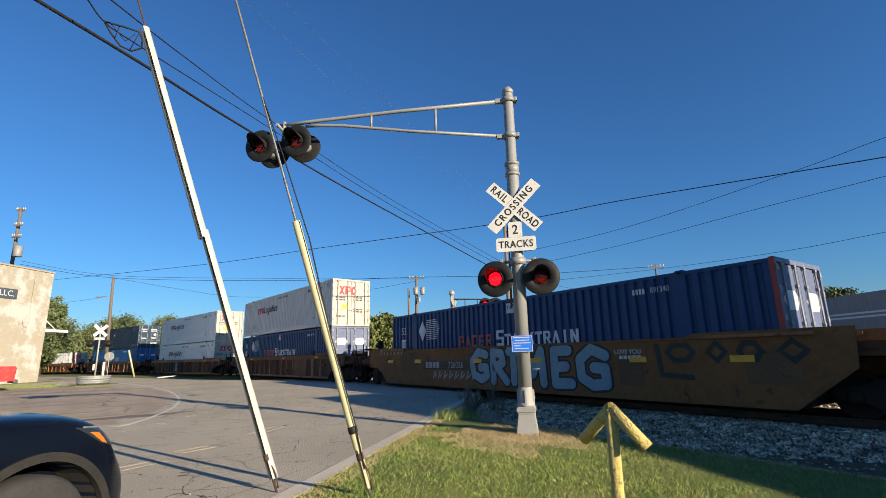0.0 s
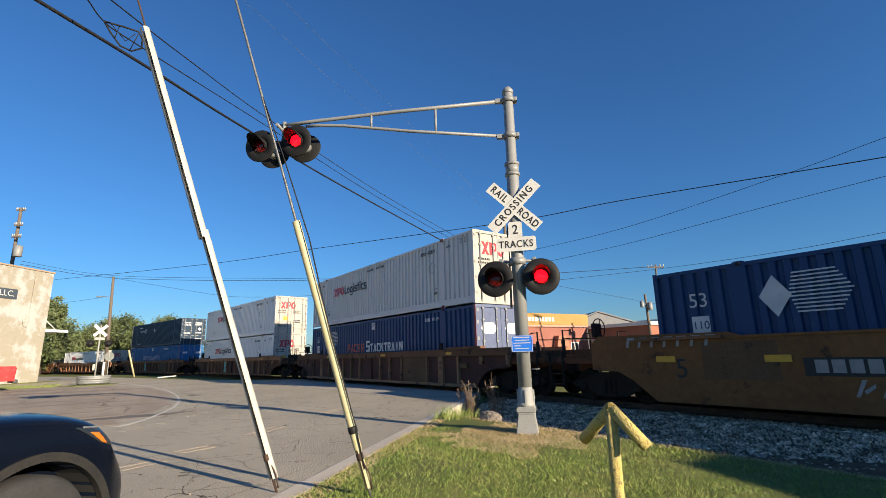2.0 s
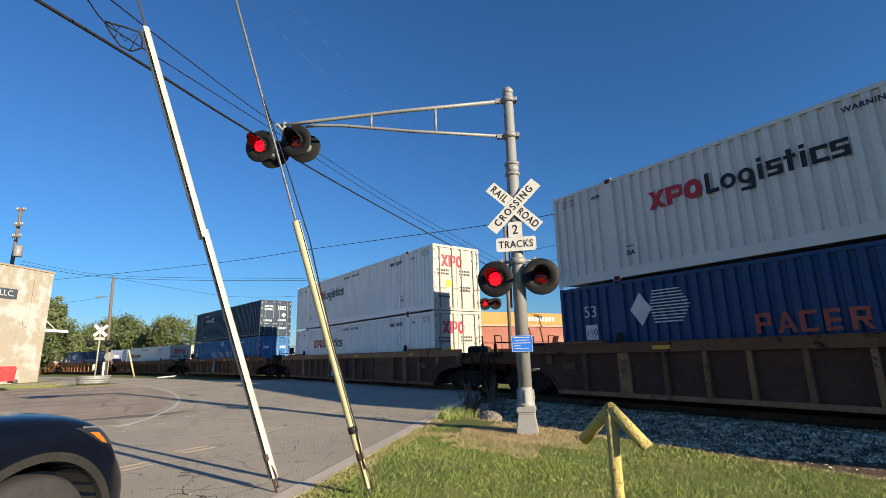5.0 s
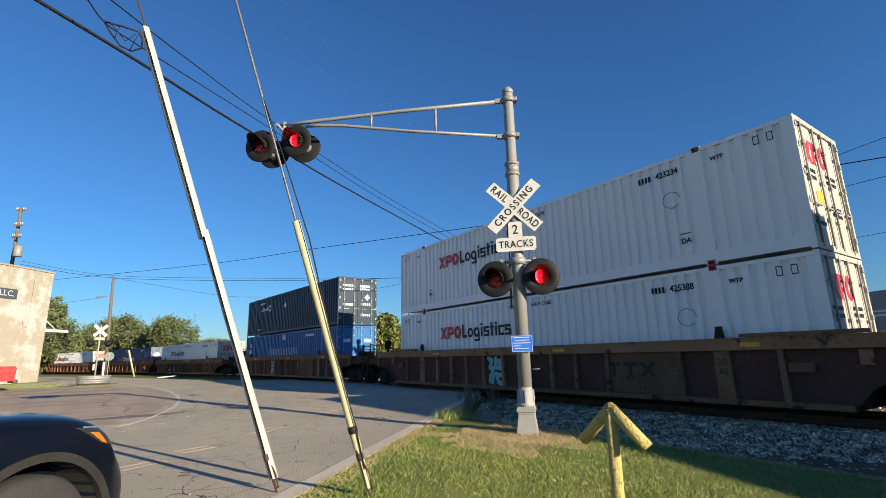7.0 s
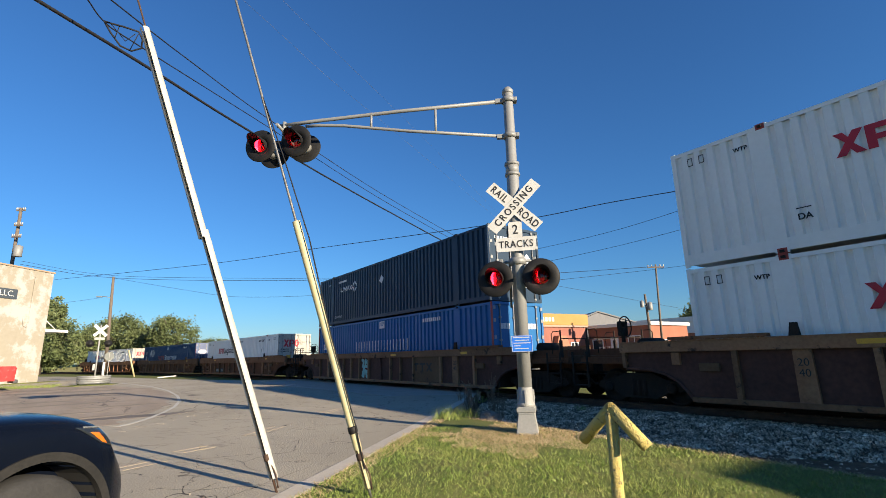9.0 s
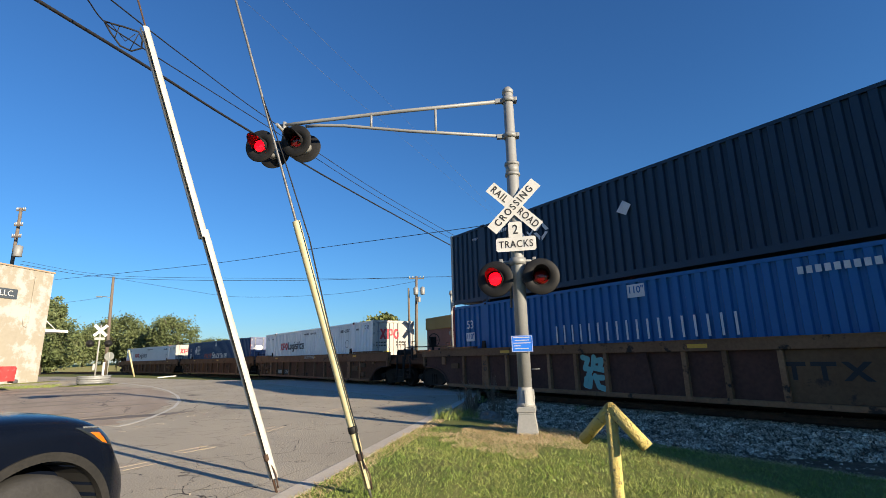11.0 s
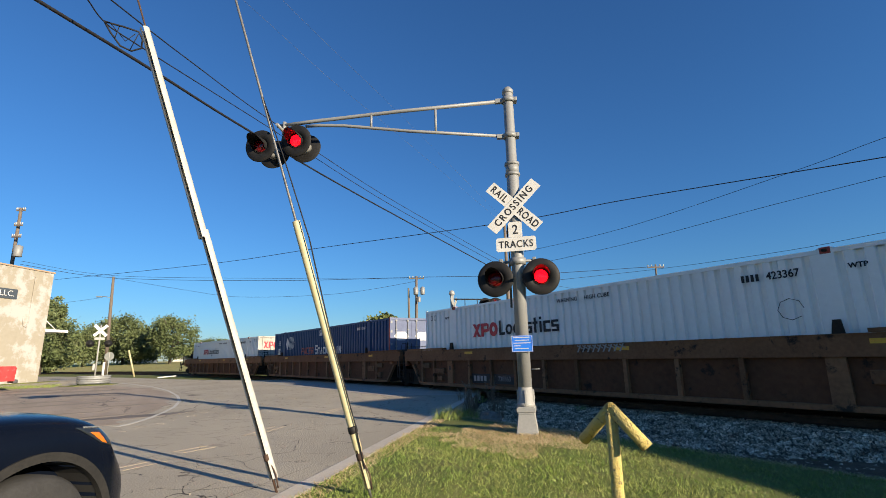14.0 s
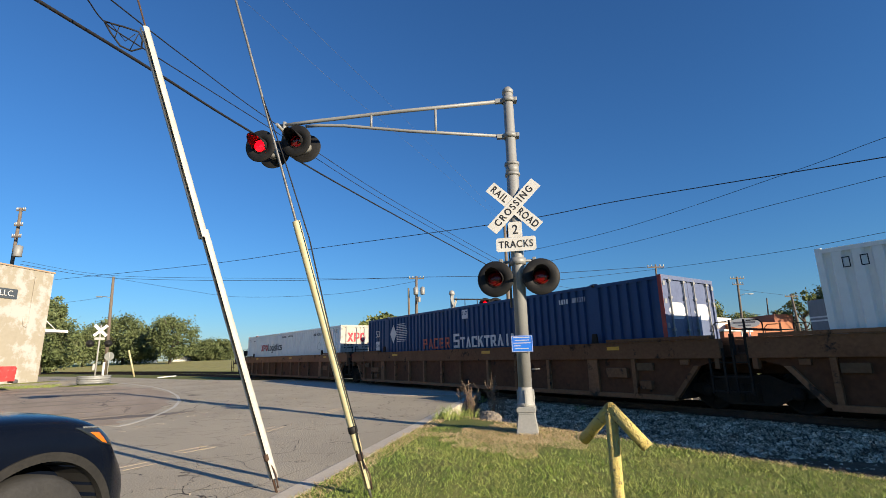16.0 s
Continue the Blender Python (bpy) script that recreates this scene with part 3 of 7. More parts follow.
        for x in (7.5, -7.75):
            bm = bmesh.new()
            box(bm, x - 0.22, x + 0.22, -W - 0.06, -W + 0.02, 0.86, 1.04, 0.012)
            part("placard", bm, TAN_PATCH, car, "faded tan equipment placard")
    # well floor: cross beams and end bulkheads
    for x in (-8.1, -6.1, -3, 0, 3, 6.1, 8.1):
        part("cross_beam", box(bmesh.new(), x - 0.2, x + 0.2, -W + 0.1, W - 0.1, 0.22, 0.32), UNDER, car)
    for x in (-8.35, 8.35):
        part("bulkhead", box(bmesh.new(), x - 0.05, x + 0.05, -W + 0.06, W - 0.06, 0.25, 1.25), UNDER, car)
    # end decks over the bogies
    for d, reach in ((1, fore), (-1, aft)):
        lo, hi = sorted((8.4 * d, reach * d))
        bm = bmesh.new()
        box(bm, lo, hi, -0.45, 0.45, 0.78, 1.12, 0.02)
        box(bm, lo, hi, -1.3, 1.3, 1.16, 1.24, 0.01)
        box(bm, min(9.8 * d, reach * d), max(9.8 * d, reach * d), -1.4, 1.4, 1.02, 1.18, 0.01)
        part("end_deck", bm, RED_PANEL, car, "grimy brown end platform")
        for yy in (-1.15, -0.4, 0.5, 1.2):
            bm = bmesh.new()
            box(bm, lo + 0.4, hi - 0.15, yy - 0.05, yy + 0.05, 1.24, 1.42)
            part("deck_beam", bm, RED_PANEL, car)
        bm = bmesh.new()
        rod(bm, (d * (reach - 1.6), -0.8, 1.5), (d * (reach - 1.6), 0.1, 1.5), 0.17, seg=12)
        part("air_reservoir", bm, UNDER, car)
        bm = bmesh.new()
        rod(bm, (d * (reach - 0.9), -1.1, 1.34), (d * (reach - 2.2), -1.1, 1.34), 0.09, seg=10)
        part("brake_cylinder", bm, UNDER, car)
        # thin guide boards that lead the box into the well
        for s in (-1, 1):
            bm = bmesh.new()
            out_to = 9.2 if min(fore, aft) < 10.5 else 8.6
            box(bm, min(6.5 * d, out_to * d), max(6.5 * d, out_to * d), s * W - 0.12, s * W + 0.10, 1.565, 1.64, 0.008)
            part("guide_board", bm, ART_BROWN, car)
        if reach > 10.5:
            railings(car, d * (reach - 0.25), d)
            truck(car, d * 9.8, wheels)
        else:
            railings(car, d * (reach - 0.15), d, 1.95)
    for d, reach, yes in ((1, fore, couple[0]), (-1, aft, couple[1])):
        if yes:
            coupler(car, d * (reach - 0.3), d)
    if aft > 10.5:
        handbrake(car, -(aft - 1.1), -0.75, 2.0)
    return car


# ---- containers: 16.15 m boxes ----
def corrugated(bm, length, h, y, s, pitch=0.279, deep=0.062, x0=0.0):
    """A ribbed wall along x at y, out towards s."""
    n = int(length / pitch)
    p = length / n
    xs = []
    for k in range(n):
        a = x0 - length / 2 + k * p
        xs += [(a, 0), (a + p * 0.10, deep), (a + p * 0.40, deep), (a + p * 0.52, 0)]
    xs.append((x0 + length / 2, 0))
    lo = [bm.verts.new((x, y - s * d, 0.16)) for x, d in xs]
    hi = [bm.verts.new((x, y - s * d, h - 0.10)) for x, d in xs]
    for k in range(len(xs) - 1):
        f = (lo[k], lo[k + 1], hi[k + 1], hi[k])
        bm.faces.new(f if s < 0 else f[::-1])


CL, CW, CH = 16.15, 2.59, 2.87


def container(m, label, paint, door_paint, post=None, group="containers on the train"):
    c = thing("shipping_container", m, label, "shipping container", group)
    hl, hw = CL / 2, CW / 2
    for s in (-1, 1):
        bm = bmesh.new()
        for cx, ln in ((hl - 1.0, 1.80), (0.0, CL - 4.3), (-hl + 1.0, 1.80)):
            corrugated(bm, ln, CH, s * (hw - 0.008), s, x0=cx)
        part("side_wall", bm, paint, c, "ribbed steel side wall")
    for nm, q in (("roof", (-hl + 0.02, hl - 0.05, -hw + 0.02, hw - 0.02, CH - 0.06, CH - 0.025)), ("end_wall", (-hl + 0.005, -hl + 0.03, -hw + 0.05, hw - 0.05, 0.1, CH - 0.06)), ("floor_pan", (-hl + 0.02, hl - 0.05, -hw + 0.03, hw - 0.03, 0.12, 0.16))):
        bm = bmesh.new()
        part(nm, box(bm, *q), paint, c)
    for s in (-1, 1):
        bm = bmesh.new()
        box(bm, -hl + 0.1, hl - 0.1, min(s * hw, s * (hw - 0.03)), max(s * hw, s * (hw - 0.03)), CH - 0.11, CH - 0.022, 0.006)
        part("top_rail", bm, paint, c)
        bm = bmesh.new()
        box(bm, -hl + 0.1, hl - 0.1, min(s * hw, s * (hw - 0.04)), max(s * hw, s * (hw - 0.04)), 0.04, 0.30 if paint in (C_WHITE, C_WHITE_DIM) else 0.2, 0.006)
        part("bottom_rail", bm, paint, c)
        for x, w in ((-hl + 0.055, 0.055), (hl - 0.055, 0.055), (-6.05, 0.13), (6.05, 0.13)):
            bm = bmesh.new()
            box(bm, x - w, x + w, s * hw - 0.045 if s > 0 else -hw - 0.004, s * hw + 0.004 if s > 0 else -hw + 0.045, 0.0, CH, 0.006)
            part("post", bm, (post if post and (x > 7 or (x < -7 and paint in (C_DARK, C_BLUE))) else paint), c)
        for x in (-6.05, 6.05):
            for z in (-0.03, CH - 0.118):
                bm = bmesh.new()
                box(bm, x - 0.09, x + 0.09, s * hw - 0.10 if s > 0 else -hw - 0.012, s * hw + 0.012 if s > 0 else -hw + 0.10, z, z + 0.13, 0.01)
                box(bm, x - 0.04, x + 0.04, s * hw - 0.02 + s * 0.03, s * hw + 0.02 + s * 0.0, z + 0.035, z + 0.09, 0, 1)
                part("corner_casting", bm, [C_RED if post is None and paint in (C_WHITE, C_WHITE_DIM) else paint, UNDER], c)
    # door end at the front
    bm = bmesh.new()
    for a in ((-hw, -hw + 0.10), (hw - 0.10, hw)):
        box(bm, hl - 0.10, hl + 0.004, a[0], a[1], 0, CH, 0.008)
    box(bm, hl - 0.10, hl + 0.004, -hw + 0.1, hw - 0.1, CH - 0.11, CH, 0.008)
    box(bm, hl - 0.10, hl + 0.004, -hw + 0.1, hw - 0.1, 0, 0.13, 0.008)
    part("door_frame", bm, door_paint, c)
    for s in (-1, 1):
        bm = bmesh.new()
        y0, y1 = (-hw + 0.105, -0.008) if s < 0 else (0.008, hw - 0.105)
        box(bm, hl - 0.09, hl - 0.04, y0, y1, 0.135, CH - 0.115, 0.006)
        d = part("door", bm, door_paint, c)
        for y in (y0 + 0.25, y1 - 0.25):
            bm = bmesh.new()
            rod(bm, (hl - 0.005, y, 0.05), (hl - 0.005, y, CH - 0.05), 0.02, seg=8)
            for z in (0.12, 0.7, 1.5, 2.3, CH - 0.14):
                box(bm, hl - 0.045, hl + 0.02, y - 0.05, y + 0.05, z - 0.03, z + 0.03)
            box(bm, hl - 0.01, hl + 0.02, y - 0.02, y + 0.34, 0.95, 0.99)
            part("locking_bar", bm, GALV, d)
        for z in (0.4, 1.0, 1.6, 2.2, 2.65):
            bm = bmesh.new()
            yy = -hw + 0.03 if s < 0 else hw - 0.13
            box(bm, hl - 0.04, hl + 0.02, yy, yy + 0.10, z - 0.06, z + 0.06, 0.008)
            part("hinge", bm, GALV, d)
    return c
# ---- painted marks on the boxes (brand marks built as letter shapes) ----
def poly_part(name, outlines, m, mat, parent, label="", thick=0.003):
    bm = bmesh.new()
    for k, o in enumerate(outlines):
        slab(bm, o, 0.0, thick + 0.0007 * (k % 9), m)
    return part(name, bm, mat, parent, label)


def ring(cx, cy, rx, ry, w, n=18):
    """A flat ring as quads."""
    out = []
    for k in range(n):
        a, b = k * math.tau / n, (k + 1) * math.tau / n
        out.append([(cx + rx * math.cos(a), cy + ry * math.sin(a)), (cx + rx * math.cos(b), cy + ry * math.sin(b)), (cx + (rx - w) * math.cos(b), cy + (ry - w) * math.sin(b)), (cx + (rx - w) * math.cos(a), cy + (ry - w) * math.sin(a))])
    return out


def stroke(run, w):
    """A painted line through the points, w wide, with round joints."""
    out = []
    for (x0, z0), (x1, z1) in zip(run, run[1:]):
        n = Vector((z0 - z1, x1 - x0)).normalized() * w / 2
        out.append([(x0 - n.x, z0 - n.y), (x1 - n.x, z1 - n.y), (x1 + n.x, z1 + n.y), (x0 + n.x, z0 + n.y)])
    for x, z in run:
        out.append([(x + w / 2 * math.cos(k * math.tau / 10), z + w / 2 * math.sin(k * math.tau / 10)) for k in range(10)])
    return out


def rect(x0, y0, x1, y1):
    return [(x0, y0), (x1, y0), (x1, y1), (x0, y1)]


def red_mark(c, m, h, broad=1.0):
    """Three bold red letter shapes: crossed bars, a flagged post and a ring."""
    w, t = h * 0.78 * broad, h * 0.24 * broad
    o = [[(0, 0), (t * 1.1, 0), (w, h), (w - t * 1.1, h)], [(w - t * 1.1, 0), (w, 0), (w * 0.62, h * 0.45), (w * 0.40, h * 0.40)], [(0, h), (t * 1.1, h), (w * 0.60, h * 0.60), (w * 0.38, h * 0.55)]]
    poly_part("painted_mark", o, m, LOGO_RED, c, "bold red painted mark")
    x = w * 1.04
    o = [rect(x, 0, x + t, h), rect(x + t, h - t * 0.75, x + w * 0.75, h), rect(x + t, h * 0.32, x + w * 0.75, h * 0.32 + t * 0.75), rect(x + w * 0.72, h * 0.36, x + w * 0.9, h - t * 0.2)]
    poly_part("painted_mark", o, m, LOGO_RED, c, "bold red painted mark")
    x += w * 0.98
    o = ring(x + w * 0.47, h * 0.5, w * 0.47, h * 0.52, t)
    poly_part("painted_mark", o, m, LOGO_RED, c, "bold red painted mark")
    return x + w


def dark_word(c, m, h, length, mat=LOGO_DARK):
    """A row of upright dark letter shapes, as long and tall as the painted word."""
    o = []
    tall = [1.0, 0.70, 0.70, 0.95, 0.70, 0.95, 0.95, 0.70, 0.70]
    low = [0, 0, -0.28, 0, 0, 0, 0, 0, 0]
    wide = [1.0, 1.15, 1.15, 0.55, 1.0, 0.75, 0.55, 1.0, 1.0]
    unit, x = length / (sum(wide) * 1.16), 0.0
    for k, (a, b, w) in enumerate(zip(tall, low, wide)):
        w *= unit
        if k in (1, 2):
            o += ring(x + w / 2, h * 0.35, w / 2, h * 0.36, h * 0.17, 12)
            if k == 2:
                o += [rect(x + w - h * 0.17, -0.25 * h, x + w, h * 0.4), rect(x + 0.1 * w, -0.3 * h, x + w, -0.15 * h)]
        elif k == 0:
            o += [rect(x, 0, x + h * 0.2, h), rect(x + h * 0.2, 0, x + w, h * 0.19)]
        elif k in (3, 6):
            o += [rect(x + w * 0.2, 0, x + w * 0.2 + h * 0.19, h * 0.7), rect(x + w * 0.2, h * 0.8, x + w * 0.2 + h * 0.19, h * 0.97)]
        elif k == 5:
            o += [rect(x + w * 0.25, 0, x + w * 0.25 + h * 0.2, h * 0.95), rect(x, h * 0.55, x + w, h * 0.7)]
        elif k == 7:
            o += [rect(x, 0.05 * h, x + h * 0.19, h * 0.65), rect(x, 0, x + w, h * 0.17), rect(x, h * 0.53, x + w, h * 0.7)]
        else:
            o += [rect(x, 0, x + w, h * 0.15), rect(x, h * 0.28, x + w, h * 0.43), rect(x, h * 0.56, x + w, h * 0.71), rect(x, h * 0.43, x + h * 0.18, h * 0.56), rect(x + w - h * 0.18, h * 0.15, x + w, h * 0.28)]
        poly_part("painted_word", o, m, mat, c, "painted word mark in letter shapes")
        o = []
        x += w + unit * 0.14


def bars(c, m, n, h, w, gap, mat, name="small_print"):
    poly_part(name, [rect(k * (w + gap), 0, k * (w + gap) + w, h) for k in range(n)], m, mat, c)


SY = -CW / 2 - 0.0065


def white_box(m, number, label, paint=C_WHITE):
    c = container(m, label, paint, DOOR_WHITE)
    x = red_mark(c, side_at(-4.88, SY, 1.64), 0.47, 1.27)
    dark_word(c, side_at(-4.88 + x + 0.05, SY, 1.65), 0.50, 2.75)
    letters(number, 0.22, side_at(5.28, SY, 2.46), LOGO_DARK, c, squeeze=0.9, bold=0.004)
    bars(c, side_at(4.5, SY, 2.385), 4, 0.15, 0.06, 0.035, LOGO_DARK)
    for d in (-1, 1):
        letters("WTP", 0.135, side_at(6.5 * d, SY, 2.46), LOGO_DARK, c, bold=0.004)
        letters("DA", 0.18, side_at(5.55 * d, SY, 0.66), LOGO_DARK, c, bold=0.004)
        poly_part("arrow_bar", [rect(-0.13, 0, 0.13, 0.022)], side_at(5.55 * d, SY, 0.83), LOGO_DARK, c)
        for dx in (7.35, 7.62):
            poly_part("grab_slot", [rect(dx * d - 0.06, 0, dx * d - 0.044, 0.2), rect(dx * d + 0.044, 0, dx * d + 0.06, 0.2), rect(dx * d - 0.044, 0.182, dx * d + 0.044, 0.2), rect(dx * d - 0.044, 0, dx * d + 0.044, 0.018)], side_at(0, SY, 2.44), LOGO_DARK, c)
    poly_part("placard_outline", ring(5.32, 0, 0.235, 0.22, 0.012, 8)[:7], side_at(0, SY, 1.75), LOGO_DARK, c)
    letters("WARNING", 0.16, side_at(-0.35, SY, 2.54), LOGO_DARK, c, squeeze=0.95, space=1.1, bold=0.003)
    letters("HIGH CUBE", 0.16, side_at(0.72, SY, 2.54), LOGO_DARK, c, squeeze=0.95, space=1.1, bold=0.003)
    red_mark(c, end_at(CL / 2 - 0.036, -0.85, 1.92), 0.52)
    for yy, z in ((-1.05, 1.7), (-1.05, 1.55), (0.15, 1.72), (0.15, 1.58), (0.15, 1.0), (0.15, 0.85), (-1.0, 0.55)):
        bars(c, end_at(CL / 2 - 0.036, yy, z), 7, 0.08, 0.06, 0.03, LOGO_DARK)
    poly_part("label_plate", [rect(0, 0, 0.34, 0.3)], end_at(CL / 2 - 0.036, -0.62, 1.02), YELLOW_MARK, c, "yellow warning label")
    return c


def hexagon(cx, cy, r, k=1.2):
    return [(cx - r * k, cy), (cx - r * k * 0.5, cy - r), (cx + r * k * 0.5, cy - r), (cx + r * k, cy), (cx + r * k * 0.5, cy + r), (cx - r * k * 0.5, cy + r)]


def navy_box(m, number, label, fade=False):
    c = container(m, label, C_NAVY, DOOR_BLUE, C_RED)
    big = LOGO_WHITE
    for k, w in enumerate((0.34, 0.36, 0.34, 0.30, 0.34)):
        x = -2.85 + k * 0.40
        e = x + w * 0.88
        stem, top, mid, low = rect(x, 0, x + 0.09, 0.42), rect(x + 0.09, 0.345, e, 0.42), rect(x + 0.09, 0.165, e, 0.24), rect(x + 0.09, 0, e, 0.075)
        side = rect(e - 0.07, 0.2, e, 0.4)
        slant = [(x, 0), (x + 0.09, 0), (x + w * 0.56, 0.42), (x + w * 0.36, 0.42)]
        leg = [(x + w * 0.4, 0.18), (x + w * 0.62, 0.18), (x + w, 0), (x + w * 0.74, 0)]
        o = [[stem, top, mid, side], [slant, [(x + w - 0.1, 0), (x + w, 0), (x + w * 0.56, 0.42), (x + w * 0.38, 0.42)], rect(x + w * 0.25, 0.1, x + w * 0.75, 0.16)], [stem, top, low], [stem, top, mid, low], [stem, top, mid, side, leg]][k]
        poly_part("painted_word", o, side_at(0, SY, 1.29), LOGO_FADED_RED, c, "faded red painted word mark")
    o, x = [], -0.68
    for k in range(10):
        h = 0.54 if k == 0 else 0.40
        w = 0.315 if k else 0.38
        if k in (1, 5):
            o += [rect(x + w * 0.36, 0, x + w * 0.64, h), rect(x, h - 0.09, x + w, h)]
        elif k in (2, 7):
            o += [[(x, 0), (x + 0.1, 0), (x + w * 0.58, h), (x + w * 0.42, h)], [(x + w - 0.12, 0), (x + w, 0), (x + w * 0.6, h), (x + w * 0.42, h)]]
        elif k == 8:
            o += [rect(x + w * 0.35, 0, x + w * 0.65, h)]
        elif k == 3:
            o += [rect(x + 0.02, 0, x + w, h * 0.18), rect(x + 0.02, h * 0.82, x + w, h), rect(x, h * 0.08, x + 0.11, h * 0.92), rect(x + w - 0.08, h * 0.66, x + w, h * 0.9)]
        elif k == 4:
            o += [rect(x, 0, x + 0.1, h), [(x + 0.1, h * 0.42), (x + 0.1, h * 0.62), (x + w - 0.12, h), (x + w, h)], [(x + 0.12, h * 0.52), (x + 0.2, h * 0.64), (x + w + 0.02, 0), (x + w - 0.11, 0)]]
        elif k == 6:
            o += [rect(x, 0, x + 0.1, h), rect(x + 0.1, h * 0.83, x + w - 0.06, h), rect(x + 0.1, h * 0.40, x + w - 0.06, h * 0.56), rect(x + w - 0.11, h * 0.46, x + w - 0.02, h * 0.94), [(x + w * 0.42, h * 0.42), (x + w * 0.68, h * 0.42), (x + w + 0.02, 0), (x + w - 0.1, 0)]]
        elif k == 0:
            o += [rect(x, 0, x + w, h * 0.18), rect(x, h * 0.82, x + w, h), rect(x, h * 0.5, x + w * 0.3, h * 0.82), rect(x, h * 0.42, x + w, h * 0.58)] + ([rect(x + w * 0.7, h * 0.18, x + w, h * 0.42)] if k == 0 else [rect(x, h * 0.18, x + w * 0.3, h * 0.42)])
        else:
            o += [rect(x, 0, x + 0.1, h), rect(x + w - 0.1, 0, x + w, h), [(x, h), (x + 0.1, h), (x + w, 0), (x + w - 0.1, 0)]]
        poly_part("painted_word", o, side_at(0, SY, 1.28), big, c, "white painted word mark")
        o = []
        x += w + 0.04
    letters("53", 0.46, side_at(-7.02, SY, 2.1), LOGO_WHITE, c)
    poly_part("number_panel", [rect(-0.2, 0, 0.2, 0.42)], side_at(-7.02, SY, 1.33), LOGO_WHITE, c)
    letters("110", 0.26, side_at(-7.02, SY - 0.004, 1.54), C_NAVY, c)
    o = [[(-5.75, 2.05), (-5.45, 1.62), (-5.15, 2.05), (-5.45, 2.48)]]
    for k in range(11):
        z = 1.68 + k * 0.078
        o.append(rect(-5.2 + 0.02 * abs(k - 5), z, -4.15 - 0.045 * abs(k - 5), z + 0.03))
    poly_part("painted_emblem", o, side_at(0, SY, 0), LOGO_WHITE, c, "white striped emblem")
    bars(c, side_at(4.75, SY, 2.42), 4, 0.14, 0.06, 0.035, LOGO_WHITE)
    letters(number, 0.2, side_at(5.5, SY, 2.49), LOGO_WHITE, c, squeeze=0.85)
    letters("110\"", 0.2, side_at(0.08, SY - 0.004, 2.56), C_NAVY, c, squeeze=0.9, bold=0.004)
    poly_part("number_panel", [rect(0, 0, 0.36, 0.34)], side_at(-0.1, SY, 2.36), LOGO_WHITE, c)
    for s in (-0.62, 0.62):
        poly_part("hexagon", [hexagon(s, 1.98, 0.21, 2.1)], end_at(CL / 2 - 0.036, 0, 0), LOGO_WHITE, c, "white hexagon panel")
    for yy in (-1.05, 0.7):
        bars(c, end_at(CL / 2 - 0.036, yy, 0.3), 3, 0.26, 0.1, 0.03, LOGO_WHITE)
    return c


def dark_box(m, label):
    c = container(m, label, C_DARK, C_DARK, C_PALE)
    for runs in ([[(-4.66, 2.06), (-4.66, 1.88), (-4.58, 1.85), (-4.40, 1.85), (-4.36, 1.9), (-4.36, 2.06)]], [[(-4.24, 1.84), (-4.24, 2.06), (-4.09, 1.9), (-3.94, 2.06), (-3.94, 1.84)]], [[(-3.84, 1.84), (-3.70, 2.06), (-3.56, 1.84)]], [[(-3.48, 2.06), (-3.24, 1.84)], [(-3.24, 2.06), (-3.48, 1.84)]]):
        poly_part("painted_mark", [q for run in runs for q in stroke(run, 0.06)], side_at(-0.25, SY, 0), LOGO_WHITE, c, "white painted mark in letter shapes")
    for k in range(4):
        a0 = k * math.pi / 2
        u, w = Vector((math.cos(a0), math.sin(a0))), Vector((math.cos(a0 + math.pi / 2), math.sin(a0 + math.pi / 2)))
        e, f = u * 0.33, u.lerp(w, 0.78) * 0.36
        poly_part("painted_mark", [[(-2.86 + p.x, 1.96 + p.y) for p in (e, f, f * 0.58, e * 0.58)]], side_at(-0.25, SY, 0), LOGO_WHITE, c)
    poly_part("placard", [[(-0.06, 1.86), (0.22, 1.70), (0.40, 1.96), (0.16, 2.13)]], side_at(-0.25, SY, 0), LOGO_WHITE, c)
    letters("WTP", 0.15, side_at(-6.5, SY, 2.4), LOGO_WHITE, c)
    letters("TOP LIFT ONLY", 0.165, side_at(-5.22, SY, 0.42), LOGO_WHITE, c, squeeze=0.9)
    bars(c, side_at(-5.25, SY, 2.36), 10, 0.11, 0.075, 0.035, LOGO_WHITE)
    poly_part("end_strip", [rect(-8.07, 0.0, -7.96, CH)], side_at(0, SY - 0.003, 0), ALU, c, "bare metal corner strip")
    for yy, z in ((-1.0, 2.3), (-1.0, 2.05), (0.15, 2.3), (0.15, 2.1), (0.2, 1.2), (-1.0, 1.15), (0.2, 0.55)):
        bars(c, end_at(CL / 2 - 0.036, yy, z), 5, 0.14, 0.10, 0.04, LOGO_WHITE)
    poly_part("placard", [[(0.45, 1.7), (0.65, 1.5), (0.85, 1.7), (0.65, 1.9)]], end_at(CL / 2 - 0.036, 0, 0), LOGO_WHITE, c)
    return c


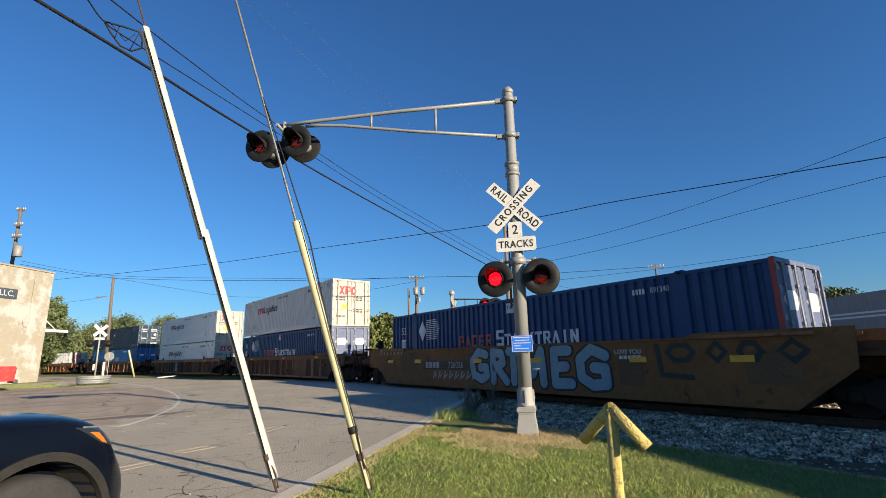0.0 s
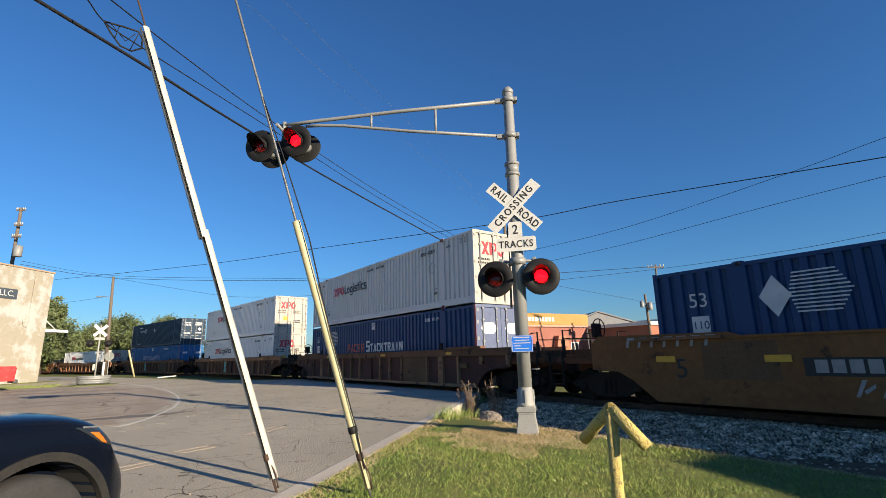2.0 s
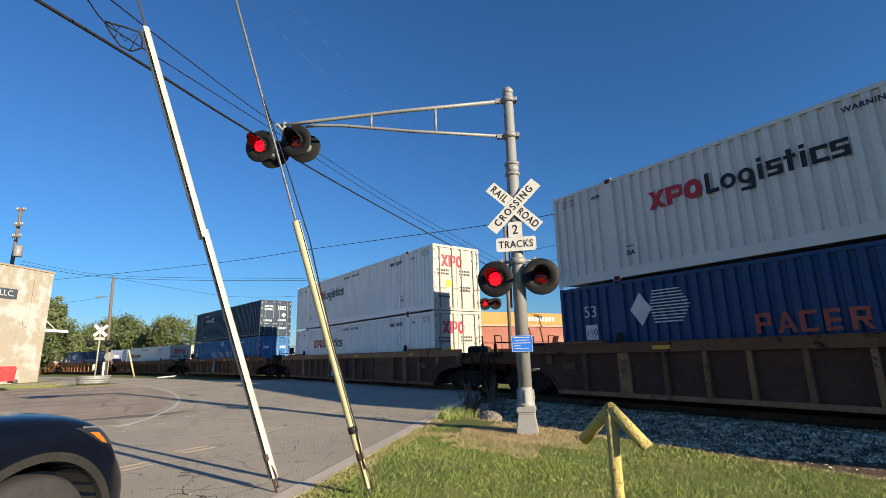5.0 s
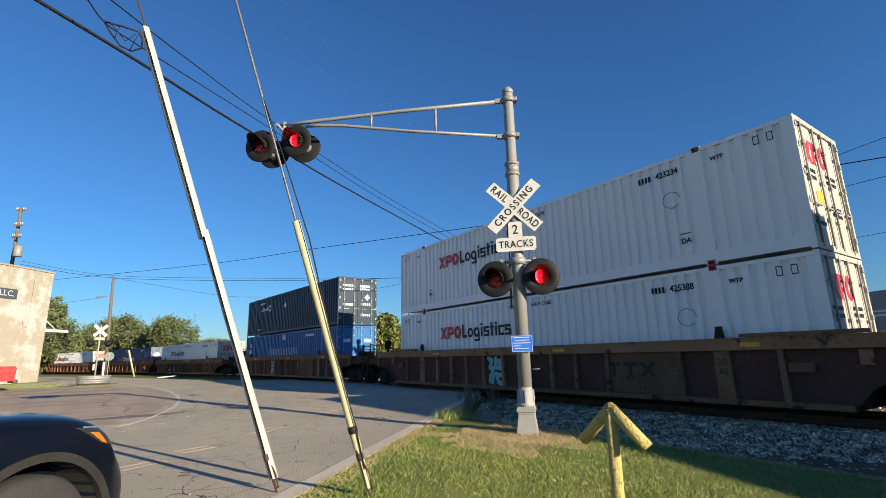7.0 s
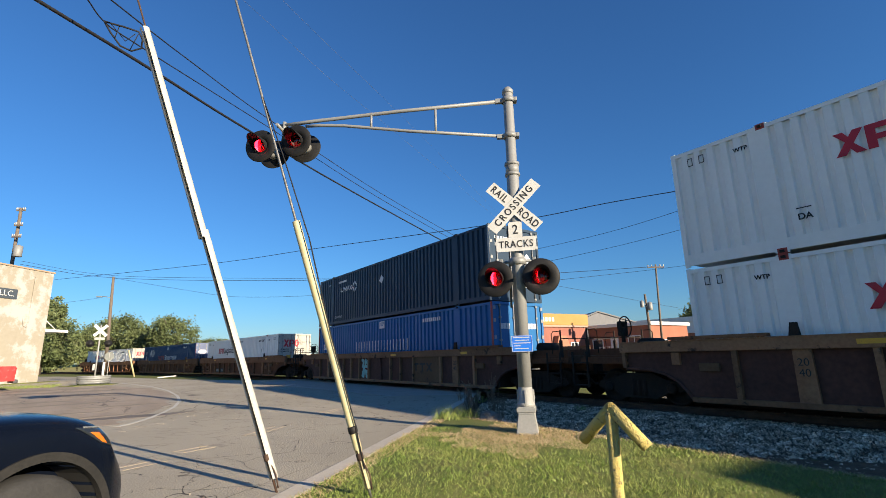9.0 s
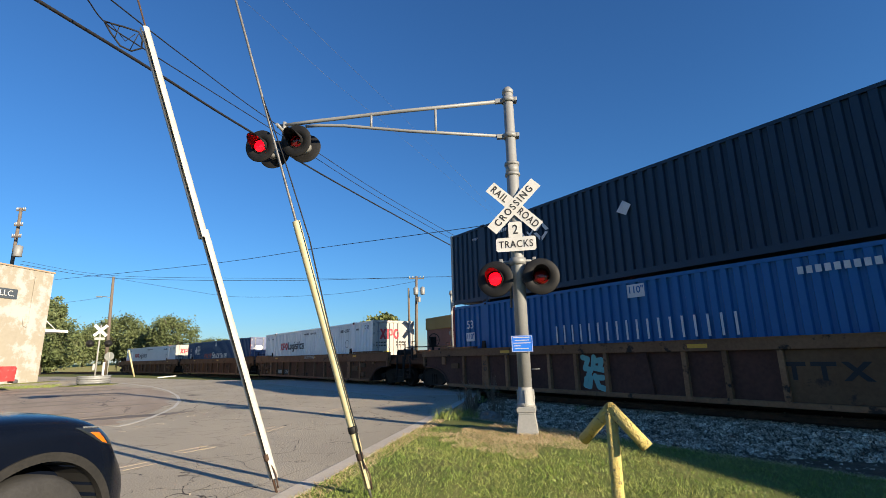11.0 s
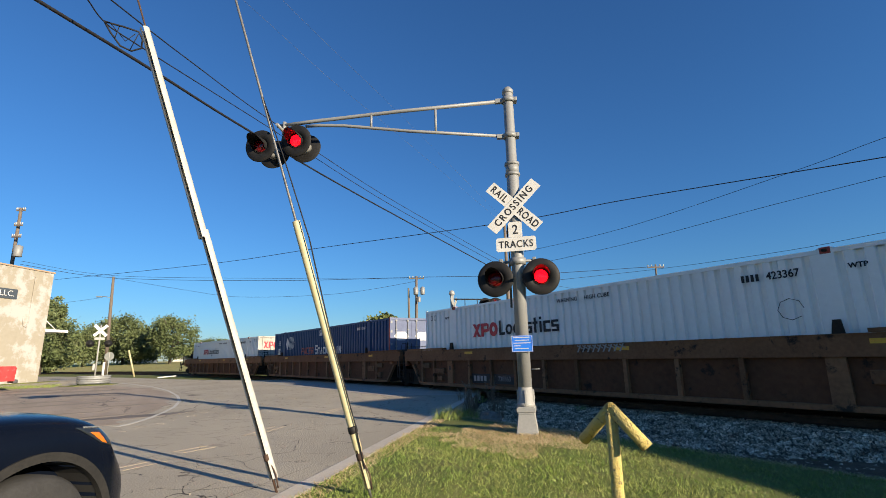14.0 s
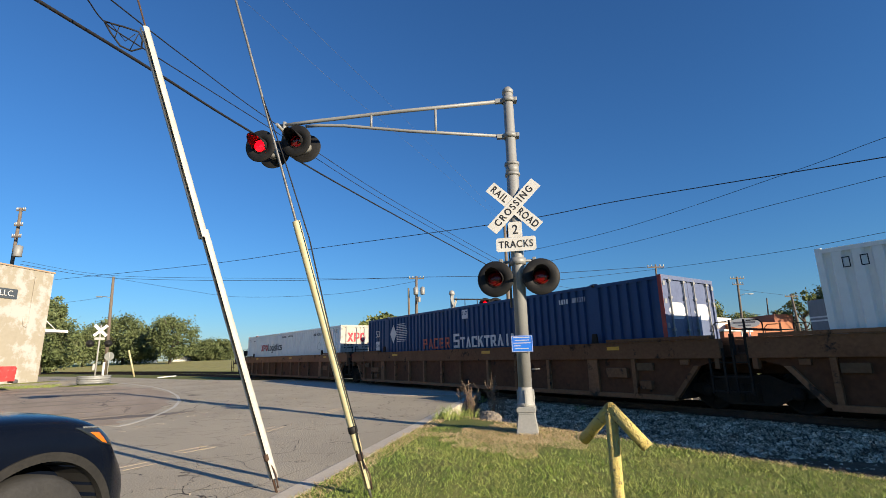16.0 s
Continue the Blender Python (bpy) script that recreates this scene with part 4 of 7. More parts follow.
def blue_box(m, label):
    c = container(m, label, C_BLUE, C_BLUE, C_RED)
    letters("53", 0.42, side_at(-6.98, SY, 2.1), LOGO_WHITE, c, bold=0.006)
    poly_part("number_panel", [rect(-0.25, 0, 0.25, 0.32)], side_at(-6.98, SY, 1.5), LOGO_WHITE, c)
    letters("110\"", 0.25, side_at(-6.98, SY - 0.004, 1.67), C_BLUE, c, bold=0.005)
    for k in range(18):
        poly_part("faded_bar", [rect(0, 0, 0.055, 0.5)], side_at(-2.8 + k * 0.3, SY, 1.3), LOGO_WHITE, c)
    poly_part("number_panel", [rect(0, 0, 0.5, 0.34)], side_at(-0.25, SY, 2.37), LOGO_WHITE, c)
    letters("110\"", 0.25, side_at(0.0, SY - 0.004, 2.56), C_BLUE, c, bold=0.004)
    bars(c, side_at(3.6, SY, 2.42), 9, 0.15, 0.10, 0.05, LOGO_WHITE)
    for yy, z in ((0.45, 0.75), (0.45, 0.5), (-0.95, 1.9), (0.45, 1.9)):
        bars(c, end_at(CL / 2 - 0.036, yy, z), 3, 0.2, 0.15, 0.02, LOGO_WHITE)
    return c


# ---- the train: lead end of each box, measured back from a common mark ----
OFF = {"Y": 46.6, "Z": 23.31, "A": 0.0, "B": -23.03, "C": -46.26, "D": -69.37, "E": -88.73, "F": -108.3}
RIDE = [(0, -27.24), (1, -20.56), (2, -13.81), (3, -7.04), (4, -0.28), (5, 6.46), (6, 13.17), (7, 19.89), (8, 26.62), (9, 33.41), (10, 40.25), (11, 47.18), (12, 54.18), (13, 61.25), (14, 68.34), (15, 75.38), (16, 82.3)]
FLOOR = 0.332
train, turning = [], []


def aboard(ob, key, lift):
    train.append((ob, OFF[key] - CL / 2, lift))
    return ob


TAG_RUNS = [[(-1.78, 1.2), (-1.6, 1.15), (-1.72, 0.9), (-1.52, 0.86), (-1.62, 0.72)], [(-1.4, 1.2), (-1.45, 0.92), (-1.1, 0.86)], [(-1.4, 1.1), (-1.15, 1.12), (-1.2, 0.98)], [(-1.7, 0.62), (-1.55, 0.66), (-1.6, 0.42), (-1.74, 0.45), (-1.7, 0.58)], [(-1.4, 0.7), (-1.3, 0.42), (-1.08, 0.36)], [(-1.42, 0.66), (-1.15, 0.66)]]

RIBBED = "brown ribbed well car with dusty dark panels, rolling on the rails"
H = 11.35
# Y is an unseen car ahead, added to cast its shadow on the grass
for key in "YABC":
    car = aboard(well_car(Matrix(), RIBBED, None, False, H, H, turning), key, 0)
    if key in "BC":
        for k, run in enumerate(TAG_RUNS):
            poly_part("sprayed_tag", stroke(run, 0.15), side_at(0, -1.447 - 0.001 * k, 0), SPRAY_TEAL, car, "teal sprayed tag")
        poly_part("reporting_mark", [rect(3.1, 0.98, 3.5, 1.06), rect(3.26, 0.72, 3.34, 0.98), rect(3.58, 0.98, 3.98, 1.06), rect(3.74, 0.72, 3.82, 0.98), [(4.05, 0.72), (4.16, 0.72), (4.5, 1.06), (4.38, 1.06)], [(4.38, 0.72), (4.5, 0.72), (4.16, 1.06), (4.05, 1.06)]], side_at(0, -1.477, 0), LOGO_DARK, car, "dark painted letter mark")
    letters("20\n40", 0.2, side_at(6.06, -1.523, 0.95), INK, car)
    letters("20\n40", 0.2, side_at(-5.97, -1.523, 0.95), INK, car)

# the plate-sided car with its sprayed lettering
zcar = aboard(well_car(Matrix(), "mustard-brown plate-sided well car covered in pale-blue graffiti", None, True, H, H, turning), "Z", 0)
GY = -1.505
letters("726026", 0.33, side_at(-2.86, GY, 0.97), SPRAY_SILVER, zcar, squeeze=0.98)
bars(zcar, side_at(-4.92, GY, 0.86), 4, 0.24, 0.2, 0.06, SPRAY_SILVER, "reporting_mark")
letters("5", 0.62, side_at(-7.5, GY, 0.9), INK, zcar)
for x in (-8.1, -5.75, -1.77, 1.1, 4.6, 7.02):
    poly_part("reflector_strip", [rect(x, 1.06, x + 0.48, 1.2)], side_at(0, GY - 0.02, 0), YELLOW_MARK, zcar)
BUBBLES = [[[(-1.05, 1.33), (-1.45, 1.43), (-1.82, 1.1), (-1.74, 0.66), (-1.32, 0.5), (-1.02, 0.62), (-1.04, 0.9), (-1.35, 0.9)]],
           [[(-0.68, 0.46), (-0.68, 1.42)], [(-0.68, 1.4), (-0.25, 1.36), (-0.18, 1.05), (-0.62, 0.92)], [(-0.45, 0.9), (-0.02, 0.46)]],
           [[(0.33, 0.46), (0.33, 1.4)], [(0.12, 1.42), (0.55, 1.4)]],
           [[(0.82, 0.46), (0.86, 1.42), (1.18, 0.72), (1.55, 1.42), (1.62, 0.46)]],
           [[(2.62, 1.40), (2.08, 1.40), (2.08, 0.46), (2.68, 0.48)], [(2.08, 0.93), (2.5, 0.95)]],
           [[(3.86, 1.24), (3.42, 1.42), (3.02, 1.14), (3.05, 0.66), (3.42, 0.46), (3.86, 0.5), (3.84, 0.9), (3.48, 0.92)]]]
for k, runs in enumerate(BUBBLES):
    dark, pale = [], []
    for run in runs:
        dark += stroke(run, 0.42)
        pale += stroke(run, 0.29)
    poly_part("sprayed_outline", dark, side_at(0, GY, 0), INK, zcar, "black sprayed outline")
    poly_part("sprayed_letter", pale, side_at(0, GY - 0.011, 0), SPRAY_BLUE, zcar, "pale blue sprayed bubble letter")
letters("LOVE YOU", 0.16, side_at(4.55, GY - 0.004, 1.32), LOGO_WHITE, zcar)
bars(zcar, side_at(4.3, GY - 0.006, 1.14), 5, 0.09, 0.10, 0.03, LOGO_WHITE, "sprayed_bars")
poly_part("number_panel", [rect(-5.1, 0.80, -2.14, 1.14)], side_at(0, GY + 0.003, 0), INK, zcar, "dark panel behind the car number")
for x0, z0, x1, z1 in ((-7.0, 0.7, -5.5, 1.5), (7.3, 0.62, 8.3, 1.3), (4.25, 0.5, 4.9, 1.15)):
    poly_part("paint_patch", [rect(x0, z0, x1, z1)], side_at(0, GY + 0.003, 0), TAN_PATCH, zcar, "patch of faded brown paint")
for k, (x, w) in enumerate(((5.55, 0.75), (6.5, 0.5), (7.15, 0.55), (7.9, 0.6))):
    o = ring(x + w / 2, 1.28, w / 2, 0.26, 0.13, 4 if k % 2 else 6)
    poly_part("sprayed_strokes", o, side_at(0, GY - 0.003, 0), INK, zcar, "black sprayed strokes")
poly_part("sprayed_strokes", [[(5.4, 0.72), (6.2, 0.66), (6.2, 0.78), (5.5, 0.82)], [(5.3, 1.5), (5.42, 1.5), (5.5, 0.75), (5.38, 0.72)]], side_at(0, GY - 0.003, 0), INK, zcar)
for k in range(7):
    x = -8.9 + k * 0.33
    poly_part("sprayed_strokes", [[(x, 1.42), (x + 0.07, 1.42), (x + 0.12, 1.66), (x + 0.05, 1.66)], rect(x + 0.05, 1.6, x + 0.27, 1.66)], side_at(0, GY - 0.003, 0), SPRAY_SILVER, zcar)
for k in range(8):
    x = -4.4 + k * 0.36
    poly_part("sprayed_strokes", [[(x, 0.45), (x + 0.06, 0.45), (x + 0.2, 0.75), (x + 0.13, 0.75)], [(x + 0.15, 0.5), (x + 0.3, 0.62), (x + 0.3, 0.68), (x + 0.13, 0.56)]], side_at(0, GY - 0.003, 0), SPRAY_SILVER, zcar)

ARTIC = "brown ribbed articulated well car with dusty top chord"
for key, fore, aft in (("D", H, 9.68), ("E", 9.68, 9.68), ("F", 9.68, H)):
    car = aboard(well_car(Matrix(), ARTIC, None, False, fore, aft, turning, (key == "D", False), 13, 1.14), key, 0)
    for x, w, z0, h in ((-7.15, 0.7, 0.65, 0.2), (-6.9, 0.3, 0.40, 0.16), (6.4, 0.6, 0.68, 0.24), (7.35, 0.3, 0.42, 0.2)):
        part("equipment_box", box(bmesh.new(), x, x + w, -1.56, -1.42, z0, z0 + h, 0.015), ART_BROWN, car)
    if aft < 10:
        truck(car, -9.72, turning)
    if key == "D":
        for k in range(9):
            x = 0.1 + k * 0.17
            poly_part("sprayed_strokes", [[(x, 1.34), (x + 0.05, 1.34), (x + 0.16, 1.54), (x + 0.11, 1.54)], [(x + 0.02, 1.5), (x + 0.2, 1.42), (x + 0.2, 1.45), (x + 0.02, 1.54)]], side_at(0, -1.565, 0), SPRAY_SILVER, car)
        poly_part("number_panel", [rect(-4.84, 0.36, -2.56, 0.68)], side_at(0, -1.441, 0), LOGO_DARK, car, "dark panel behind the car number")
        bars(car, side_at(-4.74, -1.446, 0.43), 4, 0.18, 0.13, 0.06, SPRAY_SILVER, "reporting_mark")
        letters("728563", 0.22, side_at(-3.12, -1.446, 0.52), SPRAY_SILVER, car, squeeze=0.95)
    letters("B", 0.22, side_at(-6.1, -1.523, 0.85), INK, car)

W_LABEL = "white ribbed container with red and charcoal marks"
# car Y's two boxes stay out of view, added for their shadow
aboard(white_box(Matrix(), "420552", W_LABEL + ", lower of two"), "Y", FLOOR)
aboard(white_box(Matrix(), "420613", W_LABEL + ", atop another"), "Y", FLOOR + CH + 0.03)
aboard(navy_box(Matrix(), "891340", "navy ribbed container with white word mark, low in its car"), "Z", FLOOR)
aboard(navy_box(Matrix(), "881574", "navy ribbed container with red posts, under a white one"), "A", FLOOR)
aboard(white_box(Matrix(), "420871", W_LABEL + ", atop a navy one", C_WHITE_DIM), "A", FLOOR + CH + 0.03)
aboard(white_box(Matrix(), "425388", W_LABEL + ", lower of two"), "B", FLOOR)
aboard(white_box(Matrix(), "423234", W_LABEL + ", upper of two"), "B", FLOOR + CH + 0.03)
aboard(blue_box(Matrix(), "bright blue ribbed container with faded bars, under a dark one"), "C", FLOOR)
aboard(dark_box(Matrix(), "nearly black navy container with white marks, atop a blue one"), "C", FLOOR + CH + 0.03)
aboard(white_box(Matrix(), "423367", W_LABEL + ", alone in its well"), "D", FLOOR)
aboard(navy_box(Matrix(), "881371", "navy ribbed container with white door hexagons, alone in its well"), "E", FLOOR)
aboard(white_box(Matrix(), "423310", W_LABEL + ", last of the train"), "F", FLOOR)
# ---- crossing signal with its cantilever ----
DARK_CONDUIT = material("dark_conduit", (0.10, 0.10, 0.105), (0.07, 0.07, 0.075), 0.6)
MAST = Vector((-6.17, -6.45, -0.04))
ROADWARD = Vector((-0.639, -0.769, 0)).normalized()
FACE = radians(-48.5)
lamps = []


def flasher(parent, m, phase, name="flasher", hood=True):
    """A round black backboard with a hooded red lamp; m: its front faces +x."""
    f = new(name)
    f.parent, f.matrix_local = parent, m
    f["label"] = "round black flasher unit with hooded red lens"
    bm = bmesh.new()
    lathe(bm, [(0.02, -0.008), (0.318, -0.008), (0.328, 0.0), (0.318, 0.012), (0.112, 0.012), (0.11, 0.004), (0.02, 0.004)][:5] + [(0.112, -0.004)], Matrix.Rotation(radians(90), 4, "Y"), 36)
    part("backboard", bm, BLACK, f)
    bm = bmesh.new()
    lathe(bm, [(0.02, -0.20), (0.09, -0.19), (0.13, -0.12), (0.135, -0.008)], Matrix.Rotation(radians(90), 4, "Y"), 24)
    part("housing", bm, ALU, f, "grey cast lamp housing")
    bm = bmesh.new()
    n = 18
    rows = []
    for k in range(n + 1):
        a = radians(-25 + 230 * k / n)
        reach = 0.10 + 0.27 * max(0.0, math.sin(a)) ** 0.7
        rows.append((a, reach))
    for r, flip in ((0.152, False), (0.147, True)):
        vs = [(bm.verts.new((0.01, r * math.cos(a), r * math.sin(a))), bm.verts.new((reach, r * 1.0 * math.cos(a), r * 1.0 * math.sin(a)))) for a, reach in rows]
        for (a0, b0), (a1, b1) in zip(vs, vs[1:]):
            bm.faces.new((a0, b0, b1, a1) if not flip else (a0, a1, b1, b0)).smooth = True
    part("hood", bm, BLACK, f, "black visor hood")
    bm = bmesh.new()
    prof = [(0.145, 0.0), (0.14, 0.02), (0.11, 0.04), (0.06, 0.052), (0.005, 0.056)]
    lathe(bm, prof, Matrix.Rotation(radians(90), 4, "Y"), 28)
    part("lens", bm, RED_LENS, f, "red ribbed lens")
    bm = bmesh.new()
    for k in range(24):
        a0, a1 = k * math.tau / 24, (k + 1) * math.tau / 24
        box(bm, 0.0, 0.022, 0.141, 0.15, -0.02, 0.02, m=Matrix.Rotation(a0, 4, "X"))
    part("lens_rim", bm, BLACK, f)
    # added part: turning its glowing face to and from the lens imitates switching
    bm = bmesh.new()
    for k in range(37):
        rr = 0.118 * math.sqrt(k / 37.0)
        a = k * 2.39996
        y, z = rr * math.cos(a), rr * math.sin(a)
        lathe(bm, [(0.001, 0.016), (0.0085, 0.012), (0.010, 0.002)], Matrix.Translation((0, y, z)) @ Matrix.Rotation(radians(90), 4, "Y"), 6, 0)
    lathe(bm, [(0.125, 0.0005), (0.125, 0.003)], Matrix.Rotation(radians(90), 4, "Y"), 24, 0)
    lathe(bm, [(0.127, -0.004), (0.127, 0.0)], Matrix.Rotation(radians(90), 4, "Y"), 24, 1)
    p = part("added_led_plate", bm, [LED_ON, LED_OFF], f)
    lamps.append((p, phase))
    return f


mast = thing("crossing_signal", Matrix.Translation(MAST), "grey cantilever railroad crossing signal with crossbuck and red flashers", "crossing signal")
up = Matrix.Rotation(math.atan2(ROADWARD.y, ROADWARD.x), 4, "Z")
bm = bmesh.new()
lo = [(-0.175, -0.175), (0.175, -0.175), (0.175, 0.175), (-0.175, 0.175)]
vs = [[bm.verts.new((x * k, y * k, z)) for x, y in lo] for k, z in ((1.05, -0.1), (1.05, 0.05), (0.78, 0.40), (0.92, 0.41), (0.92, 0.50), (0.62, 0.51))]
for r0, r1 in zip(vs, vs[1:]):
    for k in range(4):
        bm.faces.new((r0[k], r0[(k + 1) % 4], r1[(k + 1) % 4], r1[k]))
bm.faces.new(vs[-1])
bmesh.ops.bevel(bm, geom=bm.edges[:], offset=0.012, segments=2, affect="EDGES")
base = part("base", bm, ALU, mast, "tapered cast aluminium base")
base.rotation_euler = (0, 0, FACE)
bm = bmesh.new()
box(bm, 0.148, 0.175, -0.09, 0.09, 0.09, 0.35, 0.01, m=Matrix.Rotation(radians(-8), 4, "Y") @ Matrix.Translation((0.012, 0, 0.02)))
part("base_door", bm, ALU, base)
bm = bmesh.new()
for a in range(4):
    box(bm, 0.10, 0.15, -0.02, 0.02, 0.5, 0.78, 0.008, m=Matrix.Rotation(radians(45 + 90 * a), 4, "Z"))
lathe(bm, [(0.15, 0.5), (0.15, 0.56), (0.12, 0.58), (0.12, 0.82), (0.105, 0.83)], None, 24)
part("socket", bm, ALU, mast)
bm = bmesh.new()
lathe(bm, [(0.118, 0.5), (0.116, 4.82), (0.10, 4.84), (0.098, 6.44), (0.09, 6.46)], None, 28)
part("pole", bm, GALV, mast, "grey steel pole")
for z in (4.72, 4.93):
    bm = bmesh.new()
    lathe(bm, [(0.12, z - 0.03), (0.142, z - 0.025), (0.142, z + 0.025), (0.12, z + 0.03)], None, 24)
    part("flange", bm, GALV, mast)
bm = bmesh.new()
lathe(bm, [(0.125, 4.72), (0.125, 4.93)], None, 24)
part("collar", bm, GALV, mast)
bm = bmesh.new()
lathe(bm, [(0.102, 6.42), (0.112, 6.43), (0.108, 6.5), (0.06, 6.56), (0.01, 6.57)], None, 24)
part("cap", bm, GALV, mast)
# cantilever truss towards the road
arm = new("cantilever_arm")
arm.parent, arm.matrix_local = mast, up
arm["label"] = "tubular cantilever truss over the road"
bm = bmesh.new()
tube(bm, [(0.09, 0, 6.28), (2.2, 0, 6.20), (3.95, 0, 6.10), (4.7, 0, 6.04)], 0.037, 12)
part("top_tube", bm, GALV, arm)
bm = bmesh.new()
tube(bm, [(0.09, 0, 5.52), (2.0, 0, 5.76), (3.3, 0, 5.96), (3.8, 0, 6.0), (4.1, 0, 6.0)], 0.031, 12)
part("bottom_tube", bm, GALV, arm)
for x, z0, z1 in ((1.45, 5.68, 6.24), (2.75, 5.87, 6.18)):
    bm = bmesh.new()
    rod(bm, (x, 0, z0), (x, 0, z1), 0.024)
    part("strut", bm, GALV, arm)
for z in (5.52, 6.28):
    bm = bmesh.new()
    lathe(bm, [(0.10, z - 0.045), (0.128, z - 0.045), (0.128, z + 0.045), (0.10, z + 0.045)], None, 20)
    box(bm, 0.10, 0.26, -0.04, 0.04, z - 0.045, z + 0.045, 0.01)
    box(bm, -0.17, -0.11, -0.08, 0.08, z - 0.04, z + 0.04, 0.01)
    part("clamp", bm, GALV, arm)
# crossbuck and plates, facing the driver
face = pose(0, 0, 0, 0, 0, math.degrees(FACE))
for text, tilt, lift in (("RAIL ROAD", -45, 0.0), ("CROSSING", 45, 0.006)):
    b = new("crossbuck_blade")
    b.parent = mast
    b.matrix_local = face @ Matrix.Translation((0.14 + lift, 0, 4.05)) @ Matrix.Rotation(radians(tilt), 4, "X")
    b["label"] = "white crossbuck blade with black letters"
    bm = bmesh.new()
    box(bm, 0, 0.004, -0.605, 0.605, -0.115, 0.115, 0.001)
    part("blade", bm, WHITE_SIGN, b)
    if text == "CROSSING":
        letters("CROSSING", 0.185, end_at(0.006, 0, 0), INK, b, squeeze=0.85, space=1.36, bold=0.003)
    else:
        letters("RAIL", 0.185, end_at(0.006, -0.365, 0), INK, b, squeeze=0.85, space=1.22, bold=0.003)
        letters("ROAD", 0.185, end_at(0.006, 0.345, 0), INK, b, squeeze=0.82, space=1.12, bold=0.003)
for text, z, w, h, s in (("2", 3.60, 0.125, 0.15, 0.25), ("TRACKS", 3.33, 0.36, 0.13, 0.185)):
    b = new("sign_plate")
    b.parent, b.matrix_local = mast, face @ Matrix.Translation((0.15, 0, z))
    b["label"] = "white plate with black letters"
    bm = bmesh.new()
    slab(bm, [(x * w + 0.03 * cx, y * h + 0.03 * cy) for x, y, cx, cy in ((-1, -1, 1, 0), (1, -1, -1, 0), (1, -1, 0, 1), (1, 1, 0, -1), (1, 1, -1, 0), (-1, 1, 1, 0), (-1, 1, 0, -1), (-1, -1, 0, 1))], 0, 0.004, END)
    part("plate", bm, WHITE_SIGN, b)
    letters(text, s, end_at(0.006, 0, -0.005), INK, b, squeeze=0.85, space=1.1, bold=0.002)
# the pair of flashers on their cross arm
bm = bmesh.new()
tube(bm, [(0.02, -0.46, 0.0), (0.02, 0.46, 0.0)], 0.028, 10)
for s in (-1, 1):
    tube(bm, [(0.02, s * 0.45, 0.0), (0.02, s * 0.45, -0.1)], 0.03, 8)
    box(bm, -0.02, 0.06, s * 0.30 - 0.03, s * 0.30 + 0.03, -0.03, 0.06, 0.008)
lathe(bm, [(0.12, -0.06), (0.15, -0.06), (0.15, 0.06), (0.12, 0.06)], None, 20)
xa = part("cross_arm", bm, GALV, mast)
xa.matrix_local = face @ Matrix.Translation((0.0, 0, 3.03))
for s, ph in ((-1, 0), (1, 1)):
    flasher(mast, face @ Matrix.Translation((0.16, s * 0.405, 2.71)) @ Matrix.Rotation(radians(4 * s), 4, "Z"), ph)
bm = bmesh.new()
bm = box(bm, 0.118, 0.124, -0.15, 0.15, 1.37, 1.62, 0.003)
em = part("notice_plate", bm, BLUE_SIGN, mast, "blue notice plate with white lines")
em.matrix_local = face @ Matrix.Translation((0.012, 0, -0.12)) @ Matrix.Diagonal((1, 1.22, 1.12, 1))
bm = bmesh.new()
rod(bm, (0.02, 0.1, 1.12), (0.02, 0.27, 1.12), 0.008, seg=6)
pg = part("peg", bm, GALV, mast)
pg.matrix_local = face
bm = bmesh.new()
tube(bm, [(-0.02, -0.16, 2.2), (-0.02, -0.15, 3.0), (0.0, -0.14, 3.05)], 0.02, 8)
tube(bm, [(0.0, -0.14, 3.05), (0.0, -0.16, 3.6), (-0.02, -0.13, 3.75)], 0.018, 8)
cn = part("conduit", bm, DARK_CONDUIT, mast)
cn.matrix_local = face
for k, (a, b) in enumerate(((-0.12, 0.11), (-0.10, 0.10), (-0.12, 0.12), (-0.12, -0.02), (-0.10, 0.09))):
    poly_part("notice_line", [rect(a, 1.584 - k * 0.042, b, 1.596 - k * 0.042)], end_at(0.125, 0, 0), WHITE_SIGN, em)
poly_part("notice_border", [rect(-0.145, 1.375, -0.139, 1.615), rect(0.139, 1.375, 0.145, 1.615), rect(-0.139, 1.609, 0.139, 1.615), rect(-0.139, 1.375, 0.139, 1.381)], end_at(0.125, 0, 0), WHITE_SIGN, em)
# the lamps at the arm's end: a pair each way
bm = bmesh.new()
tube(bm, [(4.55, -0.35, 5.9), (4.55, 0.35, 5.9)], 0.03, 10)
rod(bm, (4.55, 0, 5.85), (4.55, 0, 6.12), 0.04)
part("lamp_bracket", bm, GALV, arm)
inv = up.inverted()
for (x, y, z), yaw, ph in (((-9.26, -10.35, 5.53), -46, 0), ((-8.88, -9.76, 5.64), -46, 1), ((-9.51, -9.99, 5.53), 138, 0), ((-9.12, -9.48, 5.63), 138, 1)):
    w = Matrix.Translation(Vector((x, y, z)) - MAST) @ Matrix.Rotation(radians(yaw), 4, "Z") @ Matrix.Rotation(radians(6), 4, "Y")
    flasher(arm, inv @ w, ph)


# ---- guy wires with their plastic guards ----
def at_length(a, d, s):
    return Vector(a) + Vector(d) * s


